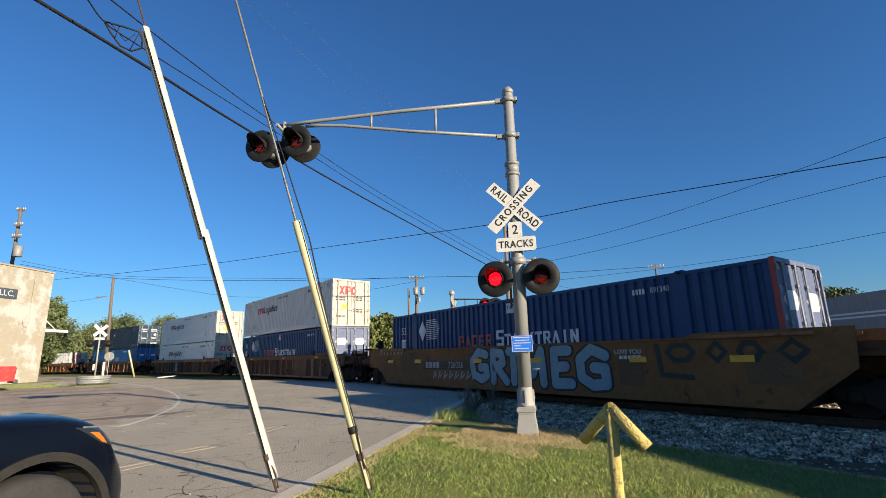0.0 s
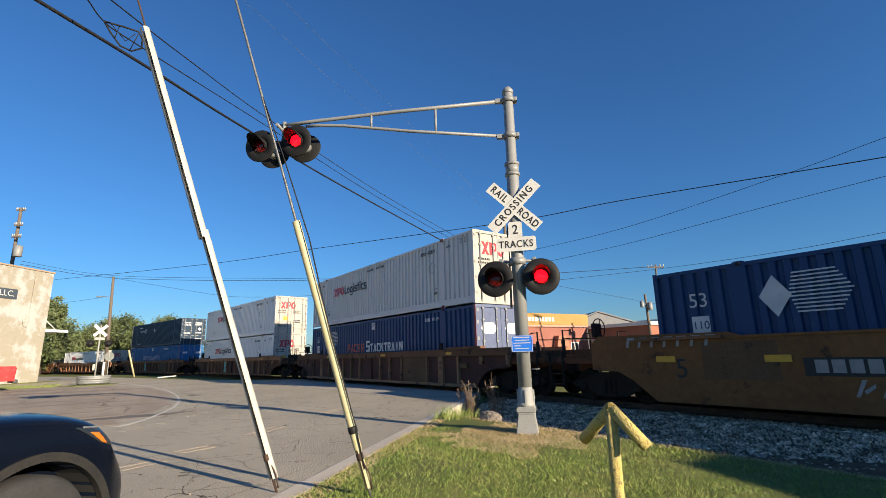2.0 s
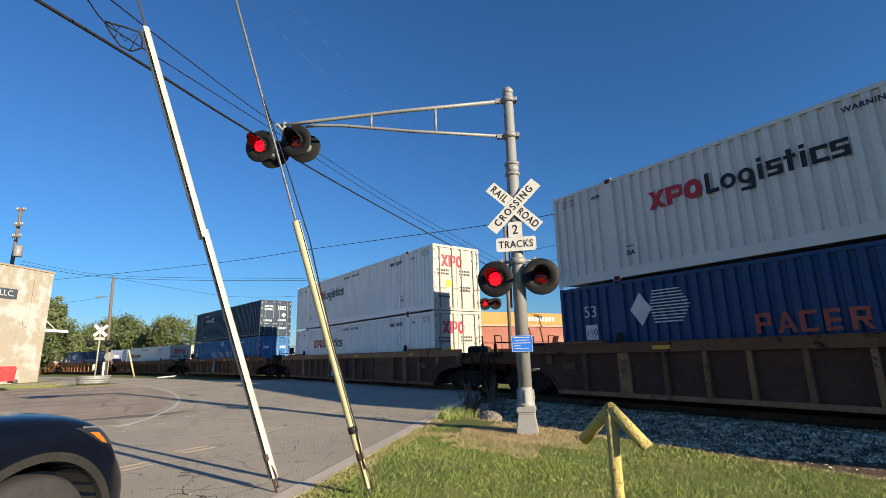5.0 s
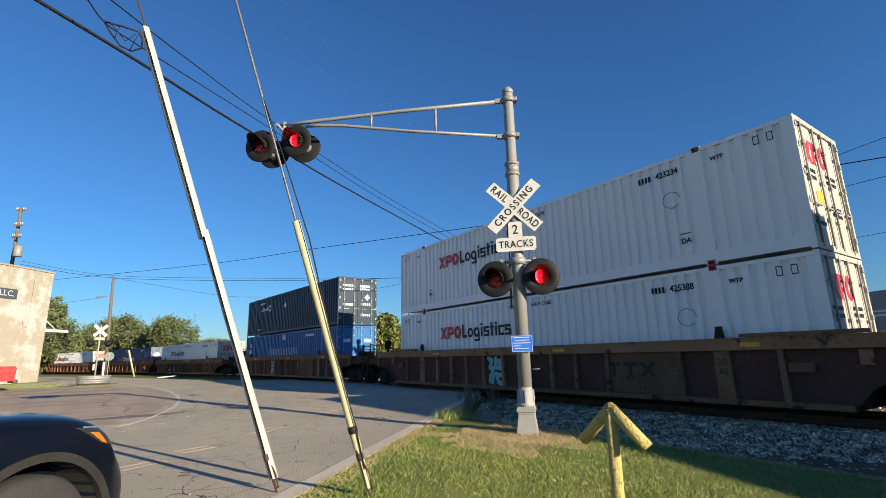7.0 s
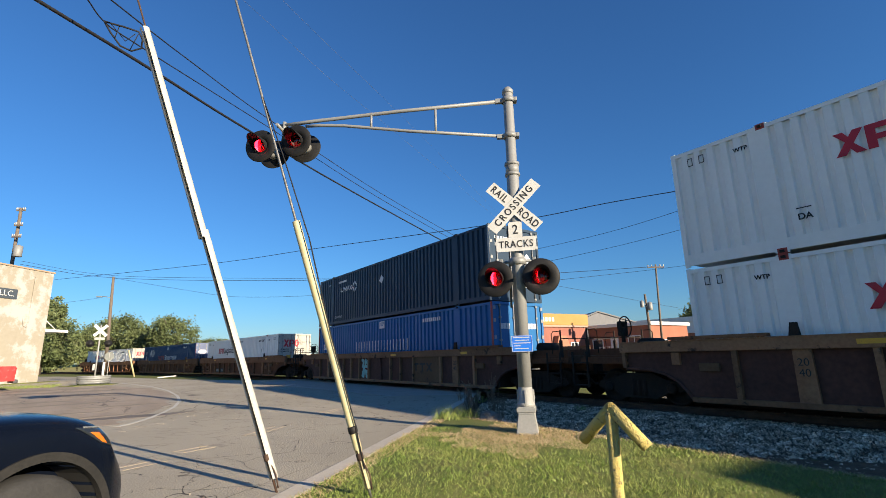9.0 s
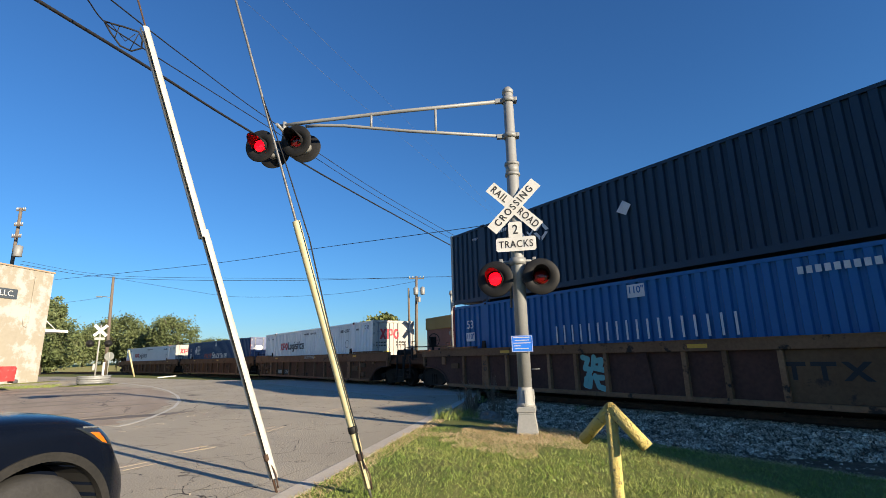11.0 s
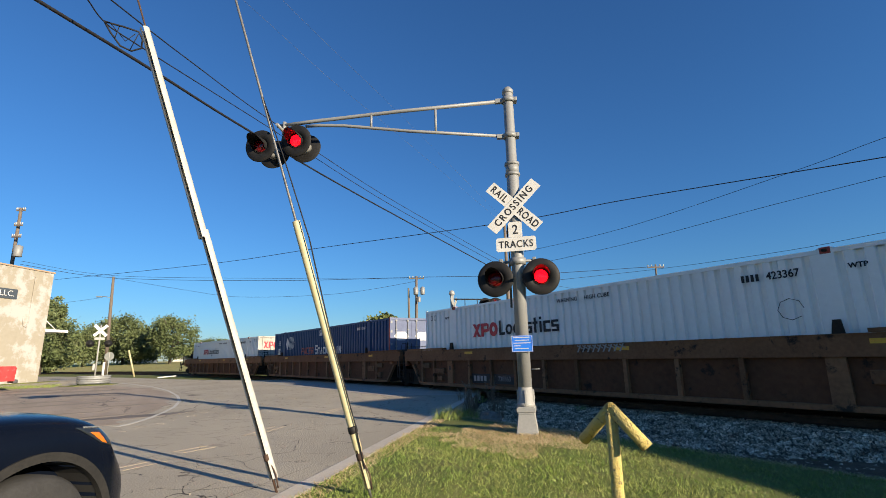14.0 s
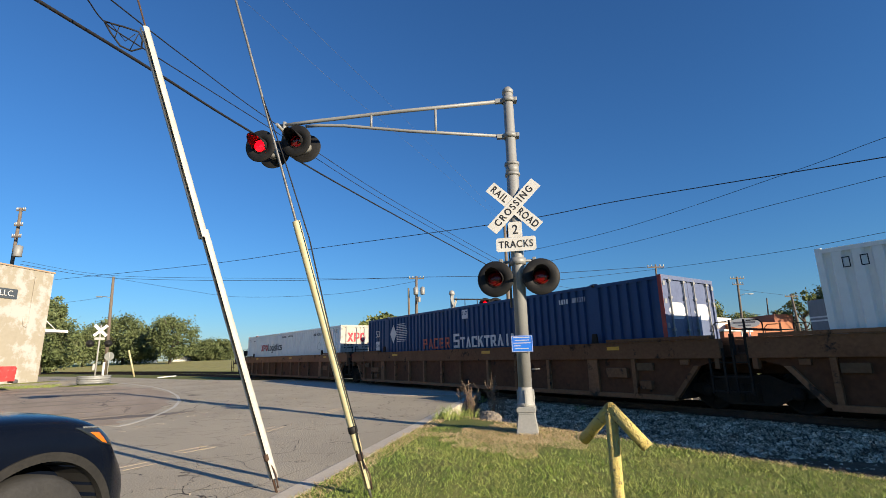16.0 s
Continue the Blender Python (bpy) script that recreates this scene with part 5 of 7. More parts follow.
def guy(name_label, a, d, spans, top, r=0.008, kinks=()):
    g = thing("guy_wire", Matrix(), name_label, "guy wire", "guy wires")
    a, d = Vector(a), Vector(d).normalized()
    bm = bmesh.new()
    tube(bm, [a - d * 0.1, a + d * 2, a + d * 4, a + d * top], r, 8)
    part("strand", bm, RUST if r < 0.012 else STRAND, g, "twisted steel strand")
    bm = bmesh.new()
    lathe(bm, [(0.012, -0.15), (0.014, 0.32), (0.035, 0.34), (0.035, 0.40), (0.01, 0.41)], Matrix.Translation(a) @ d.to_track_quat("Z", "Y").to_matrix().to_4x4(), 10)
    tube(bm, [a + d * 0.05 + Vector((0.03, 0.02, 0)), a + d * 0.2 + Vector((0.05, 0.03, 0)), a + d * 0.38], 0.008, 6)
    part("anchor_rod", bm, RUST, g)
    ex = EYE - (a + d * 2.5)
    ex = (ex - d * ex.dot(d)).normalized()
    ey = d.cross(ex)
    q = Matrix((ex, ey, d)).transposed().to_4x4()
    # open side of the guard shows the strand in its groove
    for s0, s1, rad, mat, turn, aside in spans:
        bm = bmesh.new()
        n = 14
        for r0, flip in ((rad, False), (rad * 0.86, True)):
            rows = []
            for k in range(n + 1):
                t = radians(17 + 326 * k / n + turn)
                rows.append([bm.verts.new((r0 * math.cos(t) - 0.35 * rad, r0 * math.sin(t) + aside * 0.5, z)) for z in (s0, (s0 + s1) / 2, s1)])
            for u, v in zip(rows, rows[1:]):
                for k in range(2):
                    f = (u[k], v[k], v[k + 1], u[k + 1])
                    bm.faces.new(f[::-1] if flip else f).smooth = True
        bmesh.ops.transform(bm, matrix=Matrix.Translation(a) @ q, verts=bm.verts[:])
        part("guard", bm, mat, g, "white plastic guy guard" if mat is GUARD_WHITE else "yellowed plastic guy guard")
    return g


guy("galvanised guy wire in stained white plastic guards", (-5.41, -10.86, 0.00), (-0.13, -0.29, 0.948), [(0.14, 2.95, 0.046, GUARD_WHITE, -32, 0.02), (2.87, 5.62, 0.052, GUARD_WHITE, -24, -0.03)], 9.5, 0.011)
g2 = guy("slack guy wire in a yellowed plastic guard", (-4.54, -10.22, 0.05), (-0.05, -0.285, 0.957), [(0.44, 2.80, 0.040, GUARD_YELLOW, 150, 0.0), (0.06, 0.46, 0.034, GUARD_YELLOW, -32, 0.0)], 9.5, 0.0135)
bm = bmesh.new()
a, d = Vector((-4.54, -10.22, 0.05)), Vector((-0.05, -0.285, 0.957)).normalized()
tube(bm, [a + d * 0.25 + Vector((0.03, 0, 0)), a + d * 0.7 + Vector((0.05, 0.02, 0)), a + d * 1.6 + Vector((0.05, 0.02, 0)), a + d * 2.6 + Vector((0.10, 0.05, 0)), a + d * 3.5 + Vector((0.06, 0.03, 0)), a + d * 4.25], 0.007, 6)
part("loose_strand", bm, WIRE, g2)
bm = bmesh.new()
for s in (0.60,):
    lathe(bm, [(0.04, s), (0.047, s + 0.01), (0.047, s + 0.06), (0.04, s + 0.07)], Matrix.Translation(a) @ d.to_track_quat("Z", "Y").to_matrix().to_4x4(), 10)
part("tape_wrap", bm, BLACK, g2)

# ---- overhead wires ----
def wire(label, pts, r, mat=WIRE):
    bm = bmesh.new()
    pts = [Vector(p) for p in pts]
    fine = []
    for i in range(len(pts) - 1):
        p0, p1, p2, p3 = pts[max(i - 1, 0)], pts[i], pts[i + 1], pts[min(i + 2, len(pts) - 1)]
        for k in range(8):
            t = k / 8
            fine.append(0.5 * ((2 * p1) + (p2 - p0) * t + (2 * p0 - 5 * p1 + 4 * p2 - p3) * t * t + (3 * p1 - p0 - 3 * p2 + p3) * t ** 3))
    fine.append(pts[-1])
    tube(bm, fine, r, 6)
    return tagged(part("overhead_wire", bm, mat), label, "overhead wire", "overhead wires")


wire("thick black overhead cable across the road", [(-7.51, -13.99, 6.23), (-7.71, -13.75, 6.24), (-9.27, -12.35, 6.56), (-11.79, -10.07, 7.02), (-16.57, -4.67, 7.62), (-24.08, 9.89, 6.68)], 0.027)
wire("thin black overhead wire across the road", [(-8.88, -13.24, 7.55), (-9.21, -13.04, 7.64), (-11.32, -11.63, 8.22), (-15.13, -8.47, 9.06), (-20.15, -1.42, 9.15), (-23.96, 9.82, 7.42)], 0.013)
snow = wire("black overhead wire with a storage loop", [(-9.08, -13.51, 7.52), (-9.34, -13.37, 7.58), (-9.91, -13.12, 7.61), (-10.79, -12.52, 7.85), (-15.37, -8.81, 9.07), (-20.21, -1.39, 8.87), (-24.02, 9.86, 7.12)], 0.013)
bm = bmesh.new()
tube(bm, [(-9.80, -13.13, 7.56), (-9.83, -13.01, 7.38), (-9.83, -12.84, 7.17), (-9.78, -12.66, 7.10), (-9.72, -12.51, 7.18), (-9.67, -12.51, 7.34), (-9.63, -12.58, 7.45), (-9.71, -12.82, 7.51), (-9.79, -13.03, 7.55), (-9.80, -13.13, 7.56)], 0.017, 6)
tube(bm, [(-9.74, -13.02, 7.51), (-9.75, -12.77, 7.25), (-9.62, -12.63, 7.38)], 0.008, 5)
tube(bm, [(-9.74, -12.93, 7.26), (-9.76, -12.89, 7.53)], 0.008, 5)
tube(bm, [(-9.74, -12.68, 7.10), (-9.58, -12.58, 7.38)], 0.008, 5)
tagged(part("cable_loop", bm, WIRE), "teardrop cable storage loop hanging on a wire", "cable loop")
wire("thin pale overhead wire high above the road", [(-20.61, -8.91, 17.68), (-23.43, -6.13, 18.53), (-27.54, -1.69, 19.55), (-33.85, 6.68, 20.70), (-49.73, 34.25, 19.77)], 0.007, STRAND)
wire("thin pale overhead wire high above the road", [(-19.56, -7.40, 17.63), (-22.40, -4.76, 18.73), (-26.68, -0.86, 20.53), (-33.08, 7.39, 21.66), (-49.60, 34.18, 20.42)], 0.007, STRAND)
wire("black overhead power line crossing above the tracks", [(-67.85, -19.50, 10.31), (-43.55, -6.14, 9.33), (-31.32, -1.09, 8.82), (-17.64, 4.30, 8.13), (-12.32, 6.47, 8.16), (-3.55, 8.45, 7.52), (-0.74, 8.92, 7.35)], 0.019)
wire("thin overhead line above the train", [(-33.07, 18.75, 10.67), (-21.71, 20.50, 10.90), (-10.29, 21.96, 12.12), (-5.56, 21.43, 12.43), (-0.81, 20.97, 12.58)], 0.016)
wire("thin overhead line above the train", [(-33.35, 18.90, 9.27), (-21.96, 20.64, 9.62), (-12.77, 22.65, 10.47), (-6.43, 24.28, 11.04), (-1.36, 24.27, 11.22)], 0.016)
wire("thin overhead line above the train", [(-40.95, 25.91, 9.24), (-30.62, 39.93, 10.64), (-17.12, 37.97, 9.95), (-9.08, 35.24, 9.66), (-2.49, 33.90, 9.68)], 0.02)
wire("far overhead line between wooden poles", [(-78.84, -22.22, 13.89), (-79.68, -12.43, 12.99), (-65.08, 5.10, 11.74), (-50.37, 19.01, 11.06), (-41.37, 28.29, 10.70), (-30.55, 39.89, 10.96)], 0.028)
wire("far overhead line between wooden poles", [(-78.76, -22.27, 14.31), (-79.62, -12.46, 13.30), (-65.02, 5.07, 12.04), (-50.41, 19.03, 10.85)], 0.02)
wire("far sagging service wire", [(-79.68, -12.43, 12.99), (-71.90, -4.13, 10.76), (-65.58, 1.75, 9.42), (-56.40, 11.20, 9.28), (-50.47, 19.06, 10.57)], 0.018)
wire("far street lamp feed wire", [(-78.88, -20.25, 8.69), (-78.42, -16.34, 9.38), (-79.80, -13.28, 10.20)], 0.016)
wire("far service wire behind the train", [(-37.88, 30.29, 9.11), (-36.34, 39.94, 8.07), (-37.45, 56.37, 7.34), (-37.60, 74.17, 6.57)], 0.016)
wire("far service wire behind the train", [(-36.55, 73.92, 11.03), (-34.94, 79.90, 10.58), (-32.92, 86.48, 10.10)], 0.02)


# ---- wooden poles ----
POLE_WOOD = material("weathered_pole_wood", (0.17, 0.135, 0.105), (0.11, 0.088, 0.07), 0.85, scale=1.5, fine=12, stretch=(6, 6, 1), bump=0.3)
CERAMIC = material("insulator_ceramic", (0.45, 0.45, 0.43), (0.3, 0.3, 0.29), 0.3, bump=0)


def pole(label, foot, head, r, arms=(), cans=(), lamp=None):
    foot, head = Vector(foot), Vector(head)
    foot.z = -0.1
    p = thing("utility_pole", Matrix.Translation(foot), label, "utility pole", "utility poles")
    top = head - foot
    bm = bmesh.new()
    tube(bm, [(0, 0, -0.3), top * 0.5, top], [r * 1.25, r * 1.1, r * 0.85], 10)
    part("shaft", bm, POLE_WOOD, p, "weathered brown wooden shaft")
    side = Vector((0.576, 0.817, 0))
    for down, half in arms:
        c = top - Vector((0, 0, down))
        bm = bmesh.new()
        q = Matrix.Translation(c) @ Matrix.Rotation(math.atan2(side.y, side.x), 4, "Z")
        box(bm, -half, half, -0.06, 0.06, -0.07, 0.07, 0.01, m=q)
        part("crossarm", bm, POLE_WOOD, p)
        for k in (-0.92, -0.5, 0.5, 0.92):
            bm = bmesh.new()
            lathe(bm, [(0.02, 0.06), (0.05, 0.14), (0.09, 0.18), (0.05, 0.22), (0.08, 0.27), (0.02, 0.34)], q @ Matrix.Translation((half * k, 0, 0)), 8)
            part("insulator", bm, CERAMIC, p)
    for down, off, rr, h in cans:
        c = top - Vector((0, 0, down)) + side * off
        bm = bmesh.new()
        lathe(bm, [(rr * 0.9, -h / 2), (rr, -h / 2 + 0.05), (rr, h / 2 - 0.05), (rr * 0.7, h / 2), (0.05, h / 2 + 0.12)], Matrix.Translation(c), 14)
        box(bm, min(off, 0) , max(off, 0), -0.04, 0.04, -0.05, 0.05, m=Matrix.Translation(top - Vector((0, 0, down))) @ Matrix.Rotation(math.atan2(side.y, side.x), 4, "Z"))
        part("transformer", bm, GALV, p, "grey transformer can")
    if lamp:
        bm = bmesh.new()
        b = top - Vector((0, 0, lamp[0]))
        e = b + side * lamp[1] + Vector((0, 0, 0.25))
        tube(bm, [b, (b + e) / 2 + Vector((0, 0, 0.15)), e], 0.04, 6)
        part("lamp_arm", bm, GALV, p)
        bm = bmesh.new()
        box(bm, -0.38, 0.38, -0.14, 0.14, -0.1, 0.06, 0.05, m=Matrix.Translation(e) @ Matrix.Rotation(math.atan2(side.y, side.x), 4, "Z"))
        part("lamp_head", bm, GALV, p)
    return p


pole("tall wooden pole behind the painted building", (-71.95, -22.03, 1.88), (-67.06, -21.48, 18.27), 0.17, [(0.3, 0.5), (2.0, 0.45), (3.3, 0.5)], [(4.9, 0.45, 0.4, 1.2)])
pole("wooden pole with a street lamp arm", (-82.64, -11.96, 1.04), (-79.61, -12.38, 13.14), 0.19, [], [], (3.0, -1.6))
pole("wooden pole with crossarm and transformers behind the tracks", (-52.26, 20.05, 1.50), (-50.34, 18.99, 11.20), 0.17, [(0.3, 0.95)], [(1.9, 0.75, 0.28, 0.9), (1.9, -0.1, 0.3, 0.9), (3.0, 0.3, 0.2, 0.6)])
pole("short bare wooden pole behind the tracks", (-52.71, 19.40, 1.52), (-51.21, 18.33, 9.76), 0.14)
pole("slim wooden pole with a crossarm of insulators", (-31.94, 41.56, 1.63), (-30.50, 39.86, 11.22), 0.11, [(0.35, 1.0)])
pole("wooden pole with transformers beside the brick building", (-36.04, 46.30, 1.90), (-35.33, 44.74, 8.49), 0.16, [], [(1.6, 0.5, 0.32, 1.0), (1.3, -0.5, 0.25, 0.8)])
pole("wooden pole with two crossarms and a street lamp", (-37.54, 76.08, 1.87), (-36.10, 73.77, 13.07), 0.18, [(0.3, 1.2), (1.3, 0.9)], [], (3.2, 1.9))
pole("leaning wooden pole with a crossarm", (-33.43, 89.03, 1.64), (-32.98, 86.29, 10.39), 0.2, [(0.4, 1.1)])
pole("bare slim wooden pole in the distance", (-41.49, 96.65, 2.95), (-40.25, 95.32, 10.92), 0.13)
pole("wooden pole across the tracks", (-25.04, 10.86, 0.81), (-23.48, 9.47, 10.11), 0.11)

# ---- the painted block building by the lot ----
BLOCK = material("painted_block_wall", (0.355, 0.325, 0.262), (0.31, 0.28, 0.222), 0.85, scale=0.28, fine=3.5, spots=0.6, bump=0.15, spec=0.2, stain=(0.43, 0.42, 0.395), stain_at=0.48)
far_c, near_c = Vector((-51.06, -16.55, -0.24)), Vector((-48.92, -18.45, -0.34))
wdir = (near_c - far_c)
wdir.z = 0
wdir.normalize()
bld = thing("painted_building", Matrix.Translation((far_c.x, far_c.y, 0)) @ Matrix.Rotation(math.atan2(wdir.y, wdir.x), 4, "Z"), "peeling cream-painted block warehouse beside the lot", "building")
bm = bmesh.new()
box(bm, 0, 14, -16, 0, -0.2, 8.85)
part("wall", bm, BLOCK, bld, "cream wall with peeling white patches")
bm = bmesh.new()
box(bm, -0.08, 14.1, -16.1, 0.08, 8.85, 8.97, 0.02)
part("coping", bm, material("coping_tan", (0.42, 0.30, 0.2), (0.33, 0.24, 0.16), 0.8), bld)
bm = bmesh.new()
tube(bm, [(1.6, 0.05, 8.3), (1.6, 0.05, 4.7), (1.75, 0.05, 4.3), (2.0, 0.05, 4.4), (2.05, 0.05, 5.1)], 0.035, 6)
part("conduit", bm, BLOCK, bld)
bm = bmesh.new()
box(bm, -2.35, -0.02, -5.5, -0.2, 4.05, 4.27, 0.03)
part("canopy", bm, C_WHITE, bld, "white flat canopy")
bm = bmesh.new()
rod(bm, (-0.03, -0.4, 5.2), (-1.3, -0.4, 4.27), 0.035)
part("canopy_brace", bm, C_WHITE, bld)
sgn = new("sign_board")
sgn.parent, sgn.matrix_local = bld, pose(4.75, 0.04, 6.75, 0, 0, 180)
bm = bmesh.new()
box(bm, -1.9, 1.9, -0.04, 0.03, -0.38, 0.38, 0.01)
part("board", bm, material("sign_slate", (0.05, 0.065, 0.085), (0.06, 0.075, 0.09), 0.6), sgn, "dark sign board with pale letters")
letters("LLC.", 0.62, side_at(1.1, -0.045, 0), WHITE_SIGN, sgn)
bm = bmesh.new()
slab(bm, [(-1.5, -0.2), (6, 0.2), (14, 0.2), (14, 1.6), (5, 1.3), (0.5, 0.9), (-1.6, 0.4)], -0.05, 0.05)
tf = part("verge", bm, TURF)
tf.matrix_world = bld.matrix_world
tagged(tf, "rough grass strip along the building", "grass", kind="structure")

# ---- red pickup by the building ----
RED_PAINT = material("car_paint_red", (0.55, 0.012, 0.015), (0.5, 0.012, 0.015), 0.25, bump=0, coat=1.0)
RUBBER = material("tyre_rubber", (0.025, 0.025, 0.026), (0.035, 0.035, 0.035), 0.85, scale=8, fine=50, bump=0.2)
DARK_PLASTIC = material("dark_trim", (0.03, 0.03, 0.032), (0.04, 0.04, 0.04), 0.6, bump=0.05)
GLASS = glassy("car_glass", (0.02, 0.025, 0.03), 0.05)
RIM = material("alloy_rim", (0.30, 0.30, 0.31), (0.22, 0.22, 0.23), 0.35, metal=0.9, bump=0)


def car_wheel(parent, x, y, r=0.36, w=0.23):
    wh = new("wheel")
    wh.parent, wh.location = parent, (x, y, r)
    s = -1 if y < 0 else 1
    bm = bmesh.new()
    lathe(bm, [(r * 0.66, -w / 2), (r * 0.93, -w / 2), (r, -w / 2 + 0.04), (r, w / 2 - 0.04), (r * 0.93, w / 2), (r * 0.66, w / 2)], Matrix.Rotation(radians(90), 4, "X"), 36)
    part("tyre", bm, RUBBER, wh)
    bm = bmesh.new()
    lathe(bm, [(0.03, 0.0), (0.07, 0.02), (0.08, -0.02), (r * 0.60, -0.01), (r * 0.66, 0.03), (r * 0.66, -0.1)], Matrix.Translation((0, s * w * 0.36, 0)) @ Matrix.Rotation(radians(-90 * s), 4, "X"), 30)
    for k in range(5):
        box(bm, -0.035, 0.035, s * w * 0.40 - 0.015, s * w * 0.40 + 0.015, 0.06, r * 0.63, 0.006, m=Matrix.Rotation(k * math.tau / 5, 4, "Y"))
    part("rim", bm, RIM, wh)
    return wh


truck_pos = Vector((-36.57, -16.54, 0.00))
tw = Vector((-0.95, -0.3, 0)).normalized()
pk = thing("pickup_truck", Matrix.Translation((truck_pos.x, truck_pos.y, 0)) @ Matrix.Rotation(math.atan2(-0.97, 0.24), 4, "Z"), "red pickup truck parked beside the painted building", "pickup truck")
bm = bmesh.new()
slab(bm, [(0.0, 0.55), (0.0, 1.28), (0.04, 1.34), (2.0, 1.34), (2.05, 1.36), (4.0, 1.36), (4.0, 1.15), (5.4, 1.1), (5.6, 0.95), (5.6, 0.5), (4.95, 0.5), (4.8, 0.86), (4.2, 0.86), (4.05, 0.5), (1.85, 0.5), (1.7, 0.86), (1.1, 0.86), (0.95, 0.52)], -0.97, 0.97, Matrix.Rotation(radians(90), 4, "X"))
part("body", bm, RED_PAINT, pk)
bm = bmesh.new()
slab(bm, [(2.1, 1.36), (2.35, 1.86), (3.3, 1.9), (4.05, 1.36)], -0.82, 0.82, Matrix.Rotation(radians(90), 4, "X"))
part("cab", bm, GLASS, pk)
bm = bmesh.new()
box(bm, -0.16, 0.06, -0.95, 0.95, 0.42, 0.62, 0.04)
part("bumper", bm, DARK_PLASTIC, pk)
for s in (-1, 1):
    bm = bmesh.new()
    box(bm, -0.02, 0.05, s * 0.9 - 0.07, s * 0.9 + 0.07, 0.9, 1.25, 0.02)
    part("tail_lamp", bm, material("lamp_red", (0.3, 0.01, 0.01), (0.25, 0.01, 0.01), 0.2, bump=0) if "lamp_red" not in bpy.data.materials else bpy.data.materials["lamp_red"], pk)
    for x in (1.4, 4.5):
        car_wheel(pk, x, s * 0.86, 0.38)

# ---- dark car waiting at the crossing ----
NAVY_PAINT = material("car_paint_blue_black", (0.003, 0.005, 0.011), (0.004, 0.006, 0.012), 0.2, bump=0, spec=0.12)
head = math.atan2(0.741, -0.672)
wheel_at = Vector((-3.72, -12.68, 0)) + Vector((-0.672, 0.741, 0)) * 0.07
rot = Matrix.Rotation(head, 4, "Z")
car_o = wheel_at - rot @ Vector((1.45, -0.875, 0))
suv = thing("parked_car", Matrix.Translation(car_o) @ rot, "blue-black car waiting on the road before the crossing", "car")
bm = bmesh.new()
# body lofted from cross sections: half width, bottom, shoulder, top, at each place along the car
secs = [(-2.0, 0.72, 0.40, 0.85, 1.03), (-1.85, 0.81, 0.28, 0.96, 1.12), (-1.2, 0.868, 0.22, 0.99, 1.16), (0.2, 0.878, 0.2, 0.97, 1.125), (0.85, 0.878, 0.2, 0.97, 1.105), (1.25, 0.878, 0.2, 0.975, 1.095), (1.5, 0.872, 0.2, 0.955, 1.075), (1.7, 0.865, 0.2, 0.925, 1.045), (1.84, 0.855, 0.2, 0.885, 0.99), (1.91, 0.84, 0.2, 0.80, 0.87), (1.98, 0.80, 0.2, 0.72, 0.785), (2.06, 0.75, 0.21, 0.64, 0.70), (2.13, 0.68, 0.23, 0.55, 0.60), (2.16, 0.56, 0.27, 0.47, 0.50)]
rows = []
for x, w, b, sh, tp in secs:
    half = [(0.0, tp), (w * 0.45, tp - 0.004), (w * 0.72, tp - 0.02), (w * 0.88, (tp * 0.62 + sh * 0.38)), (w * 0.975, sh), (w, sh * 0.72 + b * 0.28), (w * 0.99, b + 0.16), (w * 0.95, b), (0.0, b)]
    rows.append([bm.verts.new((x - 0.06 * (yy / 0.878) ** 2 * (1 if x > 1.6 else 0), -yy, zz)) for yy, zz in half] + [bm.verts.new((x - 0.06 * (yy / 0.878) ** 2 * (1 if x > 1.6 else 0), yy, zz)) for yy, zz in half[-2:0:-1]])
for r0, r1 in zip(rows, rows[1:]):
    n = len(r0)
    for k in range(n):
        bm.faces.new((r0[k], r1[k], r1[(k + 1) % n], r0[(k + 1) % n])).smooth = True
bm.faces.new(rows[0])
bm.faces.new(rows[-1][::-1])
body = part("body", bm, NAVY_PAINT, suv, "glossy blue-black bodywork")
sub = body.modifiers.new("smooth", "SUBSURF")
sub.levels = sub.render_levels = 2
FRONT_AXLE = 1.33
ARCH_GREY = material("weathered_cladding", (0.018, 0.018, 0.018), (0.028, 0.027, 0.026), 0.7, spec=0.2, scale=8, fine=60, bump=0.1)
cut = bmesh.new()
for s in (-1, 1):
    for x in (FRONT_AXLE, -1.2):
        rod(cut, (x, s * 0.60, 0.365), (x, s * 1.2, 0.365), 0.45, seg=40)
cm = bpy.data.meshes.new("arch_cut")
cut.to_mesh(cm)
cut.free()
cutter = bpy.data.objects.new("arch_cut", cm)
scene.collection.objects.link(cutter)
cutter.parent = suv
bo = body.modifiers.new("arches", "BOOLEAN")
bo.operation, bo.object, bo.solver = "DIFFERENCE", cutter, "EXACT"
dg = bpy.context.evaluated_depsgraph_get()
done = bpy.data.meshes.new_from_object(body.evaluated_get(dg))
body.modifiers.clear()
body.data = done
bpy.data.objects.remove(cutter)
shape = bmesh.new()
shape.from_mesh(done)
skin = BVHTree.FromBMesh(shape)
shape.free()
AMBER = material("amber_lens", (0.85, 0.16, 0.01), (0.8, 0.15, 0.01), 0.25, bump=0) if "amber_lens" not in bpy.data.materials else bpy.data.materials["amber_lens"]
